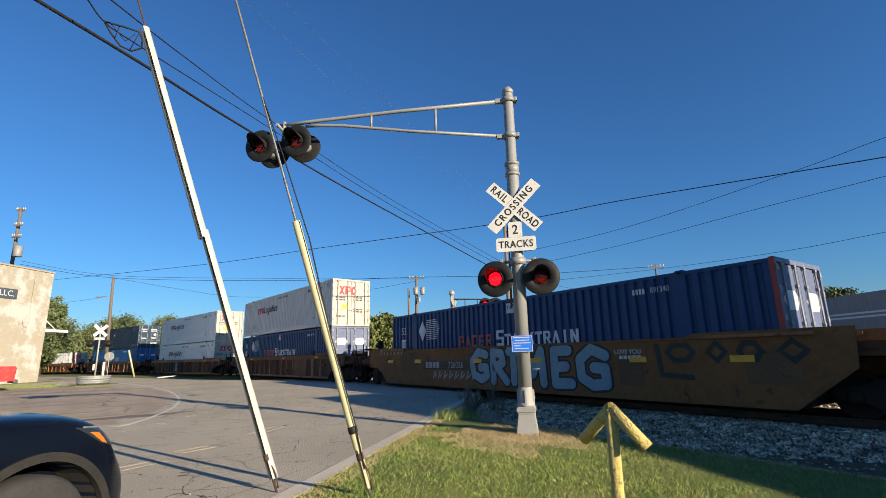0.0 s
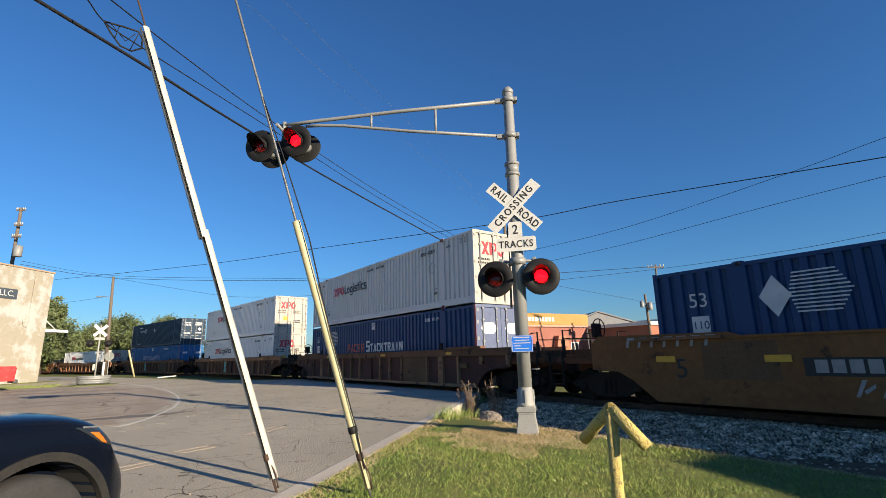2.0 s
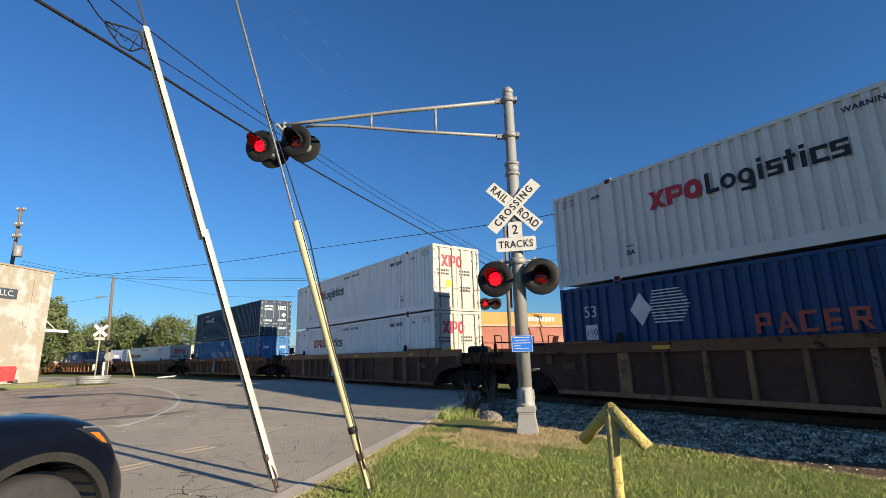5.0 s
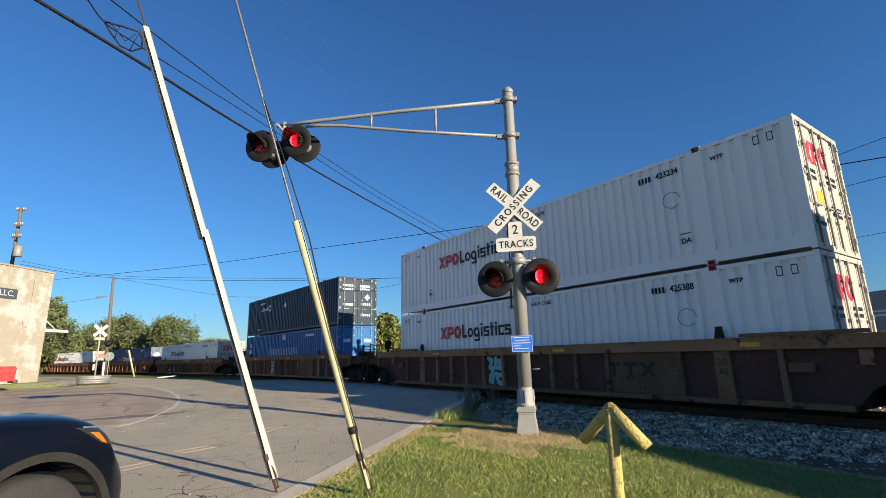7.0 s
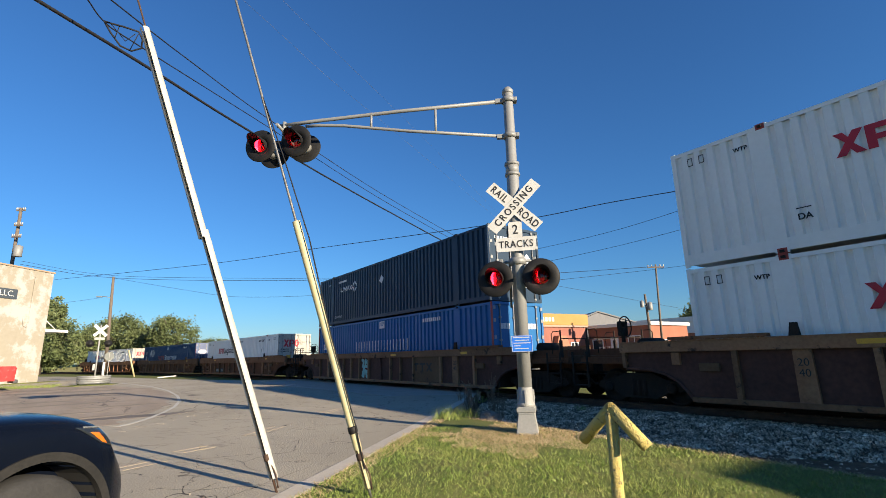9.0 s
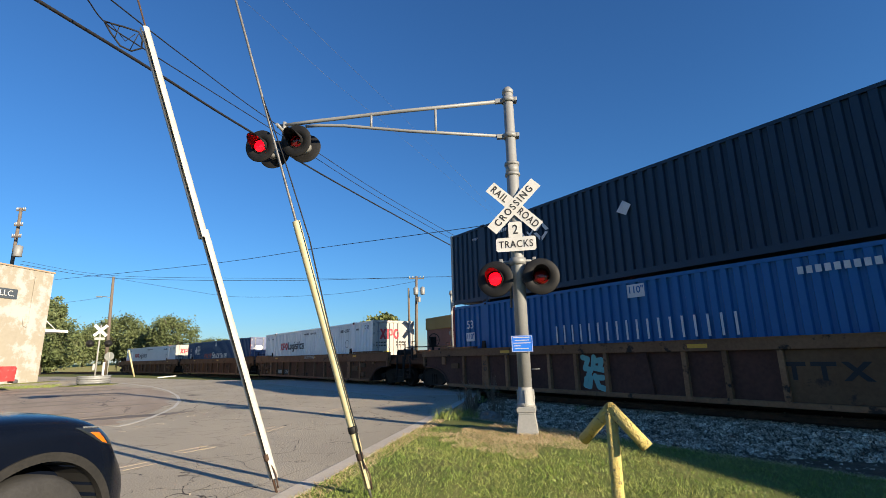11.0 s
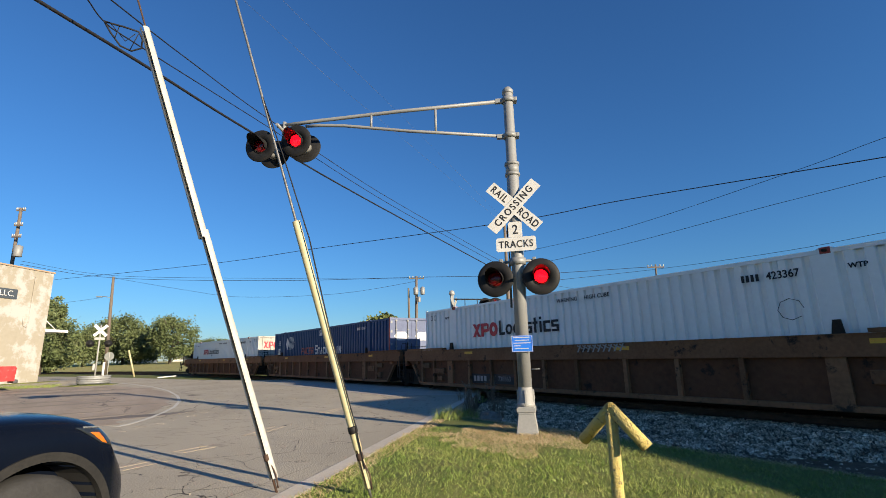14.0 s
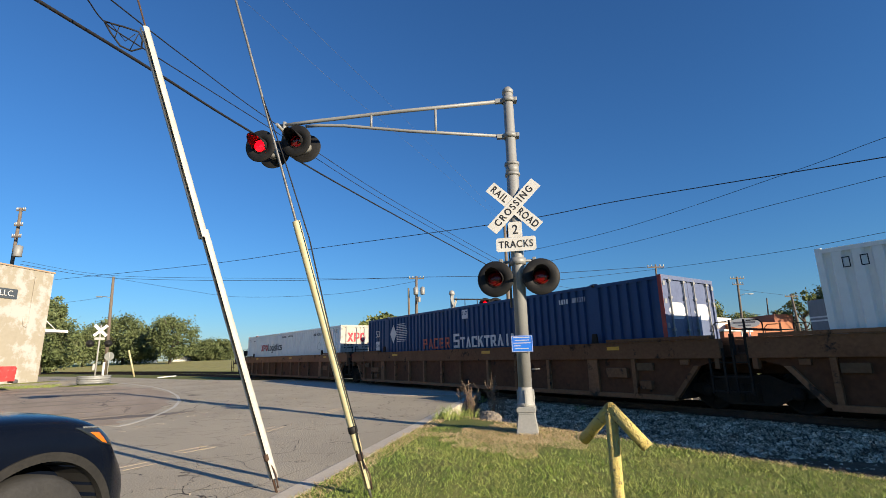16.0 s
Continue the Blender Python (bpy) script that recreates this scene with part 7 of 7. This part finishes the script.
for tilt in (45, -45):
    bm = bmesh.new()
    box(bm, 0.10, 0.108, -0.61, 0.61, -0.115, 0.115, 0.002)
    b = part("crossbuck_blade", bm, ALU, fc)
    b.matrix_local = Matrix.Translation(Vector((0, 0, fm.z + 1.3))) @ Matrix.Rotation(yw + radians(75), 4, "Z") @ Matrix.Rotation(radians(tilt), 4, "X")


# ---- trees ----
LEAF = material("tree_leaves", (0.078, 0.105, 0.042), (0.128, 0.15, 0.062), 0.6, scale=0.35, fine=3, bump=0, spec=0.25, rnd=0.4, island=True)
LEAF_DRY = material("tree_leaves_olive", (0.10, 0.13, 0.035), (0.16, 0.17, 0.06), 0.6, scale=0.35, fine=3, bump=0, spec=0.25, rnd=0.4, island=True)
BARK = material("bark", (0.10, 0.075, 0.055), (0.06, 0.045, 0.035), 0.9, scale=2, fine=15, stretch=(4, 4, 1), bump=0.5)


def tree(label, foot, height, spread, seed, leaf=LEAF, clumps=110, per=70, size=0.30, low=0.06, name="tree"):
    rng = np.random.default_rng(seed)
    t = thing(name, Matrix.Translation((foot[0], foot[1], -0.1)), label, "tree", "trees")
    bm = bmesh.new()
    lean = rng.uniform(-0.04, 0.04, 2) * height
    r0 = height * 0.028
    trunk = [Vector((0, 0, -0.2)), Vector((lean[0] * 0.3, lean[1] * 0.3, height * 0.3)), Vector((lean[0], lean[1], height * 0.62))]
    tube(bm, trunk, [r0, r0 * 0.8, r0 * 0.4], 8)
    tips = []
    for k in range(9):
        a, h0 = k * 2.4 + rng.uniform(-0.4, 0.4), height * rng.uniform(0.25, 0.55)
        b = trunk[1].lerp(trunk[2], min(1, max(0, (h0 / height - 0.3) / 0.32)))
        reach = spread * 0.5 * rng.uniform(0.5, 0.85)
        e = b + Vector((math.cos(a) * reach, math.sin(a) * reach, height * rng.uniform(0.1, 0.35)))
        tube(bm, [b, b.lerp(e, 0.5) + Vector((0, 0, -0.03 * height)), e], [r0 * 0.4, r0 * 0.25, r0 * 0.1], 6)
        tips.append(e)
    part("trunk", bm, BARK, t, "brown trunk and limbs")
    # crown: clumps of leaves about the limbs, uneven at the rim
    cen = np.empty((clumps, 3))
    for k in range(clumps):
        v = rng.normal(size=3)
        v /= np.linalg.norm(v)
        rr = rng.uniform(0.45, 1.0) ** 0.5
        wob = 0.78 + 0.34 * noise.noise(Vector(v) * 2.1 + Vector((seed, 0, 0)))
        cen[k] = (lean[0] + v[0] * rr * spread / 2 * wob, lean[1] + v[1] * rr * spread / 2 * wob, height * (low + (1 - low) * 0.5) + v[2] * rr * height * (1 - low) * 0.5 * wob)
    n = clumps * per
    c = np.repeat(cen, per, 0) + rng.normal(size=(n, 3)) * np.array([1, 1, 0.75]) * spread * 0.055
    u, w = rng.normal(size=(n, 3)), rng.normal(size=(n, 3))
    u /= np.linalg.norm(u, axis=1)[:, None]
    w -= u * (u * w).sum(1)[:, None]
    w /= np.linalg.norm(w, axis=1)[:, None]
    s = size * rng.uniform(0.5, 1.1, (n, 1))
    v = np.stack([c - u * s, c + w * s * 0.55, c + u * s, c - w * s * 0.55], 1).reshape(-1, 3)
    me = bpy.data.meshes.new("crown")
    me.from_pydata(v.tolist(), [], np.arange(n * 4).reshape(-1, 4).tolist())
    me.materials.append(leaf)
    ob = new("crown", me)
    ob.parent = t
    ob["label"] = "leafy crown with gaps"
    return t


OAK = "broad green oak at the far edge of the field"
for px, dep, hh, ww, sd, lf, lb in (
    ((-123.15, -0.17, 1.48), 0, 12.2, 10.5, 1, LEAF, OAK), ((-134.28, -5.0, 1.62), 0, 9.0, 9, 2, LEAF, OAK), ((-142.25, -8.2, 1.76), 0, 13.2, 12, 3, LEAF, OAK),
    ((-147.93, -12.24, 1.91), 0, 12.5, 12, 4, LEAF, OAK), ((-143.02, -15.97, 1.99), 0, 10.0, 10, 5, LEAF, OAK), ((-111.0, -20.4, 1.92), 0, 13.6, 5.2, 6, LEAF, "tall green tree behind the painted building"),
    ((-106.00, -19.6, 1.93), 0, 7.0, 9, 7, LEAF, "green tree behind the painted building"), ((-103.66, -20.70, 1.97), 0, 10.0, 10, 17, LEAF, "green tree behind the painted building"), ((-163.88, -4.56, 1.76), 0, 10, 14, 18, LEAF, OAK),
    ((-168.98, 14.68, 2.12), 0, 8.6, 11, 8, LEAF, "distant green tree beyond the field"), ((-165.70, 19.36, 1.98), 0, 8.2, 9, 9, LEAF, "distant green tree beyond the field"), ((-176.84, 12.41, 2.24), 0, 6.5, 8, 19, LEAF, "distant green tree beyond the field"),
    ((-52.70, 15.85, 1.59), 0, 6.6, 5.5, 10, LEAF_DRY, "bushy olive-green tree close behind the tracks"), ((-51.42, 14.10, 1.60), 0, 6.2, 5, 11, LEAF_DRY, "bushy olive-green tree close behind the tracks"), ((-53.78, 17.88, 1.57), 0, 5.2, 4.5, 20, LEAF_DRY, "bushy olive-green tree close behind the tracks"),
    ((-54.13, 97.06, 1.62), 0, 12.6, 9, 12, LEAF_DRY, "rounded tree behind the brick buildings"), ((-63.01, 107.52, 1.75), 0, 10.5, 6, 21, LEAF_DRY, "rounded tree behind the brick buildings"), ((-58.54, 126.18, 1.86), 0, 11.0, 10, 13, LEAF_DRY, "rounded tree behind the brick buildings"), ((-42.38, 104.79, 1.57), 0, 9.5, 7, 14, LEAF, "green tree behind the shop row"),
    ((-34.00, 107.68, 1.74), 0, 14.0, 8, 15, LEAF, "green tree showing over the grey building"), ((-32.37, 110.00, 1.67), 0, 13.6, 8, 22, LEAF, "green tree showing over the grey building")):
    tree(lb, px, hh * 1.06, ww * 1.12, sd, lf, 130)
tree("thin half-bare tree over the grey building", (-35.20, 97.17, 1.64), 12.5, 6.5, 16, LEAF_DRY, 46, 16, 0.35, 0.5)
# pale houses under the far trees
for px, w in (((-143.43, -5.77, 1.58), 4.0), ((-174.08, 7.74, 1.46), 4.5)):
    p = Vector(px)
    hs = thing("house", Matrix.Translation((p.x, p.y, 1.3)) @ Matrix.Rotation(radians(55), 4, "Z"), "small white house under far trees", "house", "far houses")
    bm = bmesh.new()
    box(bm, -w / 2, w / 2, 0, 6, 0, 1.1)
    part("wall", bm, ROOF_WHITE, hs)
    bm = bmesh.new()
    slab(bm, [(-w / 2 - 0.3, 1.1), (w / 2 + 0.3, 1.1), (0, 1.8)], -6.2, 0.2, SIDE)
    part("roof", bm, GREY_METAL, hs)

# dry field bank beyond the bend of the track
bm = bmesh.new()
n = 40
rows = []
for k in range(n + 1):
    u = -40 - 150 * k / n
    rows.append([bm.verts.new(line(u, o) + Vector((0, 0, z + 0.12 * noise.noise((u * 0.2, o, 0))))) for o, z in ((9.0, -0.15), (14, 0.5), (24, 1.0), (60, 1.5), (140, 1.8))])
for r0, r1 in zip(rows, rows[1:]):
    for k in range(4):
        bm.faces.new((r0[k], r0[k + 1], r1[k + 1], r1[k])).smooth = True
tagged(part("field_bank", bm, SOIL), "low bank of dry yellow-green grass beyond the tracks", "ground", kind="structure")

# ---- grass on the verge ----
def blades(name, pts, h0, h1, w, mat, label, seed, lean=0.5):
    rng = np.random.default_rng(seed)
    p = np.array(pts)
    n = len(p)
    a = rng.uniform(0, math.tau, n)
    h = rng.uniform(h0, h1, n)
    side = np.stack([np.cos(a), np.sin(a), np.zeros(n)], 1) * (w * rng.uniform(0.6, 1.3, n))[:, None]
    b = rng.uniform(0, math.tau, n)
    tip = np.stack([np.cos(b) * lean * h, np.sin(b) * lean * h, h], 1)
    mid = tip * np.array([0.3, 0.3, 0.55])
    v = np.stack([p - side, p + side, p + mid + side * 0.8, p + mid - side * 0.8, p + tip], 1).reshape(-1, 3)
    f = []
    for k in range(n):
        o = k * 5
        f += [(o, o + 1, o + 2, o + 3), (o + 3, o + 2, o + 4)]
    me = bpy.data.meshes.new(name)
    me.from_pydata(v.tolist(), [], f)
    me.materials.append(mat)
    return tagged(new(name, me), label, "grass", kind="stuff")


def scatter(n, x0, x1, y0, y1, seed, test):
    rng = np.random.default_rng(seed)
    out = []
    while len(out) < n:
        x, y = rng.uniform(x0, x1), rng.uniform(y0, y1)
        if test(x, y, rng):
            out.append((x, y, ground_z(x, y) - 0.01))
    return out


def lawn(x, y, rng):
    k = kerb_side(x, y)
    d = math.hypot(x, y + 12.5)
    if k < 0.10 or -y < grass_edge(x) + 0.3 or d > 9.5 or d < 1.2 or x > 1.5:
        return False
    m = noise.noise((x * 0.9, y * 0.9, 3.0))
    near_mast = math.hypot(x - MAST.x, y - MAST.y)
    if near_mast < 1.2 + 0.6 * m and y < MAST.y + 0.6:
        return rng.random() < 0.10
    if m < -0.28:
        return rng.random() < 0.45
    return rng.random() < min(1.0, 4.2 / d)


def dry(x, y, rng):
    k = kerb_side(x, y)
    near_mast = math.hypot(x - MAST.x - 0.2, y - MAST.y + 0.4)
    return k > 0.05 and -y > grass_edge(x) + 0.15 and (near_mast < 1.3 + 0.7 * noise.noise((x * 2, y * 2, 0)) or (0.25 < -y - grass_edge(x) < 1.0 and x > -9 and rng.random() < 0.4) or (0.05 < k < 0.4 and rng.random() < 0.5))


blades("grass", scatter(165000, -10.5, 1.5, -14.5, -3.9, 7, lawn), 0.018, 0.055, 0.0032, GRASS, "short sunlit green lawn grass", 8, 0.75)
blades("dry_grass", scatter(24000, -11, 1.0, -12, -4.0, 9, dry), 0.02, 0.06, 0.004, STRAW, "dry cut straw on the grass", 10, 1.6)


def leafy(x, y, rng):
    return lawn(x, y, rng) and noise.noise((x * 1.7, y * 1.7, 9.0)) > 0.05


blades("clover", scatter(9000, -9, 1.2, -14, -5.6, 12, leafy), 0.02, 0.045, 0.009, GRASS, "broad-leaved weeds in the lawn", 13, 0.9)


def tuft_test(x, y, rng):
    return math.hypot((x + 9.0), (y + 6.05)) < 0.75 + 0.3 * noise.noise((x * 3, y * 3, 1)) and kerb_side(x, y) > 0.1


blades("tall_grass", scatter(700, -10.2, -7.5, -7, -5, 14, tuft_test), 0.06, 0.30, 0.004, GRASS, "tall grass tuft at the road edge", 15, 0.55)


# ---- dry weed stalks by the crossing ----
def weed(label, x, y, n, tall, seed, mat):
    rng = random.Random(seed)
    w = thing("weed_plant", Matrix.Translation((x, y, ground_z(x, y))), label, "weed", "weeds by the crossing")
    for k in range(n):
        a = rng.uniform(0, math.tau)
        h = tall * rng.uniform(0.55, 1.0)
        e = Vector((math.cos(a) * 0.22 * h, math.sin(a) * 0.22 * h, h))
        b = Vector((math.cos(a) * 0.05, math.sin(a) * 0.05, 0))
        bm = bmesh.new()
        mid = b.lerp(e, 0.5) + Vector((rng.uniform(-0.04, 0.04), rng.uniform(-0.04, 0.04), 0))
        tube(bm, [b, mid, e], [0.010, 0.008, 0.005], 5)
        for j in range(5):
            s = mid.lerp(e, rng.uniform(0.0, 0.9))
            c = s + Vector((rng.uniform(-0.12, 0.12), rng.uniform(-0.12, 0.12), rng.uniform(0.06, 0.18)))
            tube(bm, [s, c], [0.005, 0.004], 4)
            bmesh.ops.create_icosphere(bm, subdivisions=1, radius=rng.uniform(0.008, 0.018), matrix=Matrix.Translation(c))
        part("stalk", bm, mat, w)
    return w


DEAD = material("dead_stalk", (0.24, 0.17, 0.11), (0.16, 0.11, 0.075), 0.85, scale=5, fine=30, bump=0.1)
wz = Vector((-11.04, -3.75, -0.15))
for k, (dx, dy, n, tall) in enumerate(((0, 0, 12, 1.1), (0.5, 0.35, 11, 1.45), (-0.6, 0.1, 9, 1.0), (0.25, -0.25, 9, 0.8), (0.9, 0.2, 8, 0.8))):
    weed("dry brown weed stalks at the crossing edge", wz.x + dx, wz.y + dy, n, tall, 30 + k, DEAD)
wg = Vector((-8.80, -1.84, -0.30))
weed("small green weed growing in the ballast", wg.x, wg.y, 5, 0.5, 41, GRASS)
wg = Vector((-12.78, -2.02, -0.20))
weed("dark green weed by the crossing", wg.x, wg.y, 6, 0.55, 42, GRASS)
rb = Vector((-8.02, -5.70, 0.00))
bm = bmesh.new()
bmesh.ops.create_icosphere(bm, subdivisions=4, radius=0.2)
for v in bm.verts:
    k = 1 + 0.35 * noise.noise(v.co * 5) + 0.15 * noise.noise(v.co * 18)
    v.co = Vector((v.co.x * k * 1.2, v.co.y * k, v.co.z * k * 0.7))
bmesh.ops.transform(bm, matrix=Matrix.Translation((rb.x, rb.y, ground_z(rb.x, rb.y) + 0.08)), verts=bm.verts[:])
tagged(part("rubble_lump", bm, material("rubble", (0.26, 0.22, 0.18), (0.14, 0.12, 0.10), 0.95, scale=9, fine=40, bump=0.9)), "lump of broken gravelly concrete in the grass", "rubble")

# ---- ballast stones ----
def stones(name, pts, s0, s1, mat, label, seed):
    rng = np.random.default_rng(seed)
    base = np.array([(1, 1, 1), (1, -1, -1), (-1, 1, -1), (-1, -1, 1), (1.1, 0, -0.2), (-1.1, 0.1, 0.2), (0, 1.0, 0.4), (0.1, -1.1, -0.1)], float) * 0.62
    faces = [(0, 4, 6), (0, 3, 7), (0, 7, 4), (4, 7, 1), (4, 1, 6), (6, 1, 2), (6, 2, 5), (6, 5, 0), (0, 5, 3), (3, 5, 7), (7, 5, 2), (7, 2, 1)]
    p = np.array(pts)
    n = len(p)
    sc = rng.uniform(s0, s1, (n, 1, 1)) * rng.uniform(0.6, 1.2, (n, 1, 3))
    a, b = rng.uniform(0, math.tau, n), rng.uniform(0, math.tau, n)
    v = base[None] * sc * (1 + rng.uniform(-0.25, 0.25, (n, 8, 1)))
    ca, sa = np.cos(a)[:, None], np.sin(a)[:, None]
    x, y, z = v[..., 0] * ca - v[..., 1] * sa, v[..., 0] * sa + v[..., 1] * ca, v[..., 2]
    cb, sb = np.cos(b)[:, None], np.sin(b)[:, None]
    y, z = y * cb - z * sb, y * sb + z * cb
    v = np.stack([x, y, z], 2) + p[:, None, :]
    f = (np.array(faces)[None] + (np.arange(n) * 8)[:, None, None]).reshape(-1, 3)
    me = bpy.data.meshes.new(name)
    me.from_pydata(v.reshape(-1, 3).tolist(), [], f.tolist())
    me.materials.append(mat)
    return tagged(new(name, me), label, "ballast", kind="stuff")


STONE = material("crushed_stone", (0.66, 0.55, 0.41), (0.13, 0.103, 0.073), 0.85, scale=4, fine=25, spots=0.4, bump=0.1, spec=0.2, rnd=0.6, island=True)
rg = np.random.default_rng(21)
pts = []
while len(pts) < 30000:
    x, y = rg.uniform(-12.5, 4.5), rg.uniform(-5.3, 1.4)
    if kerb_side(x, y) < 0.3 or (y < -grass_edge(x) + 0.9 + 0.3 * noise.noise((x, y, 4.0)) and rg.random() < 0.92) or abs(abs(y) - 0.7525) < 0.08:
        continue
    t = -y
    z = -0.20 if t < 1.9 else (-0.20 - (t - 1.9) * 0.127 if t < 3.0 else -0.34 - (t - 3.0) * 0.05)
    pts.append((x, y, z + 0.012))
stones("ballast", pts, 0.026, 0.056, STONE, "grey crushed stone beside the rails", 22)
pts = [(x, y, -0.19) for x, y in zip(rg.uniform(-16, 8, 5000), rg.uniform(1.4, 8.5, 5000))]
stones("ballast", pts, 0.035, 0.07, STONE, "pale crushed stone between the tracks", 23)
pts = []
for cx, cy, n, sp in ((-17.12, -6.88, 26, 0.22), (-16.48, -7.64, 26, 0.22), (-16.12, -8.28, 26, 0.22), (-15.59, -8.90, 26, 0.22), (-14.95, -9.49, 26, 0.22), (-14.53, -10.00, 26, 0.22), (-14.01, -10.47, 26, 0.22), (-13.41, -10.92, 26, 0.22), (-12.99, -11.30, 26, 0.22), (-12.51, -11.65, 26, 0.22), (-12.18, -11.97, 26, 0.22), (-15.3, -10.6, 40, 0.9), (-13.6, -10.1, 30, 0.8), (-12.6, -9.1, 20, 0.5), (-28, -11, 90, 3.0)):
    for k in range(n):
        pts.append((cx + rg.normal() * sp, cy + rg.normal() * sp * 0.35, 0.004))
pts += [(x, y, 0.003) for x, y in zip(rg.uniform(-16, -5, 160), rg.uniform(-13, -6, 160)) if kerb_side(x, y) < -0.2]
stones("loose_gravel", pts, 0.004, 0.011, STONE, "loose pale gravel scattered on the asphalt", 24)

# ---- cracks and repairs in the asphalt ----
CRACK = material("crack_shadow", (0.045, 0.04, 0.036), (0.07, 0.062, 0.055), 0.95, bump=0.2)
rc = random.Random(12)


def crack(x, y, ang, length, w):
    bm = bmesh.new()
    p, a = Vector((x, y)), ang
    last = None
    n = int(length / 0.09)
    for k in range(n):
        a += rc.uniform(-0.6, 0.6)
        a = ang + (a - ang) * 0.6
        nrm = Vector((-math.sin(a), math.cos(a))) * w * rc.uniform(0.35, 1.0) * (1 - abs(2 * k / n - 1) ** 3 * 0.9)
        cur = (bm.verts.new((p.x - nrm.x, p.y - nrm.y, 0.004)), bm.verts.new((p.x + nrm.x, p.y + nrm.y, 0.004)))
        if last:
            bm.faces.new((last[0], cur[0], cur[1], last[1]))
        last = cur
        p += Vector((math.cos(a), math.sin(a))) * 0.09
    tagged(part("crack", bm, CRACK), "thin dark crack in the worn asphalt", "crack", "cracks in the road", "structure")


along = math.atan2(KDIR.y, KDIR.x)
for k in range(46):
    t, kk = rc.uniform(-1.0, 9.0), -rc.uniform(0.2, 6.5)
    x, y = kp(t, kk)
    crack(x, y, along + (rc.uniform(-0.25, 0.25) if rc.random() < 0.6 else 1.57 + rc.uniform(-0.4, 0.4)), rc.uniform(0.5, 2.8), rc.uniform(0.003, 0.008))
for k in range(22):
    crack(rc.uniform(-30, -14), rc.uniform(-16, -9.5), rc.uniform(-0.4, 0.4) + 2.9, rc.uniform(1.5, 5), rc.uniform(0.008, 0.02))


def blot(name, label, cx, cy, rx, ry, mat, seed, turn=0.0, z=0.003):
    bm = bmesh.new()
    out = []
    for k in range(40):
        a = k * math.tau / 40
        r = 1 + 0.45 * noise.noise((math.cos(a) * 1.6 + seed, math.sin(a) * 1.6, seed)) + 0.15 * noise.noise((math.cos(a) * 6 + seed, math.sin(a) * 6, seed))
        x, y = rx * r * math.cos(a), ry * r * math.sin(a)
        out.append((cx + x * math.cos(turn) - y * math.sin(turn), cy + x * math.sin(turn) + y * math.cos(turn)))
    slab(bm, out, -0.02, z)
    tagged(part(name, bm, mat), label, "road surface", kind="structure")


rb = random.Random(77)
for k, (x, y, long, wide, mat) in enumerate(((-27.5, -13.2, 1.3, 0.9, TAR), (-26.0, -12.2, 1.6, 0.35, PATCH), (-31.0, -13.6, 3.0, 0.8, PATCH), (-21.5, -13.2, 1.8, 0.3, PATCH), (-23.6, -14.8, 2.2, 0.35, PATCH), (-19.3, -11.9, 1.2, 0.22, PATCH), (-15.2, -11.6, 1.3, 0.35, TAR), (-15.9, -12.5, 0.9, 0.16, PATCH), (-17.6, -13.9, 1.8, 0.2, PATCH), (-34.5, -14.5, 2.6, 0.9, PATCH))):
    blot("asphalt_repair", "dark patched asphalt in the worn lot", x, y, wide, long, mat, k * 3.7, rb.uniform(-0.12, 0.12), 0.0025 + 0.0003 * k)
blot("grass_patch", "grass growing round the far barrier", -39.5, -12.9, 1.3, 1.5, TURF, 19.0, 0.0, 0.03)


def verge(x, y, rng):
    return noise.noise((x * 0.8, y * 0.8, 5.0)) > -0.25


blades("verge_grass", scatter(1300, -42.5, -38.5, -17.6, -14.6, 15, verge), 0.08, 0.26, 0.014, GRASS, "rough grass tufts at the foot of the painted building", 8, 0.75)
# ---- what moves ----
def motions():
    times = [k * 0.5 for k in range(33)]
    ts, ss = [r[0] for r in RIDE], [r[1] for r in RIDE]
    # steady speed with slow changes: a smooth curve through the noted places
    fit = np.polyfit((np.array(ts) - 8) / 8, ss, 5)

    def gone(t):
        return float(np.polyval(fit, (t - 8) / 8))
    for ob, off, lift in train:
        walk(ob, [(t, on_track(gone(t) + off) @ Matrix.Translation((0, 0, lift))) for t in times])
    spin = [k * 0.08 for k in range(200)] + [16.0]
    for w in turning:
        x = w.location.x
        walk(w, [(t, Matrix.Translation((x, 0, 0.42)) @ Matrix.Rotation((gone(t) + 30) / 0.42, 4, "Y")) for t in spin])
    # the lamps alternate: each lit plate faces the lens for about half of 1.225 s
    for p, phase in lamps:
        lit0 = {0: -0.25, 1: 0.36}[phase]
        on = {0: 0.626, 1: 0.63}[phase]
        # arm lamps start late, near mast lamps stop early, standing in for shutter strobing
        first, last = (1.04, 20) if p.parent.parent is arm else ((0, 14.62) if p.parent.parent is mast else (0, 20))
        spans = [(max(first, lit0 + 1.232 * i), min(last, lit0 + on + 1.232 * i)) for i in range(-1, 15)]
        spans = [(u, v) for u, v in spans if v - u > 0.15]
        state = any(u <= 0.0 < v for u, v in spans)
        rows = [(0.0, Matrix.Rotation(0 if state else math.pi, 4, "Z"))]
        for e in sorted(q for span in spans for q in span):
            if e <= 0.05 or e > 15.93:
                continue
            a0, a1 = (0, math.pi) if state else (math.pi, math.tau)
            for i in range(4):
                rows.append((e + (i - 1) / 30.0, Matrix.Rotation(a0 + (a1 - a0) * i / 3, 4, "Z")))
            state = not state
        rows.append((16.0, Matrix.Rotation(0 if state else math.pi, 4, "Z")))
        walk(p, rows)


motions()
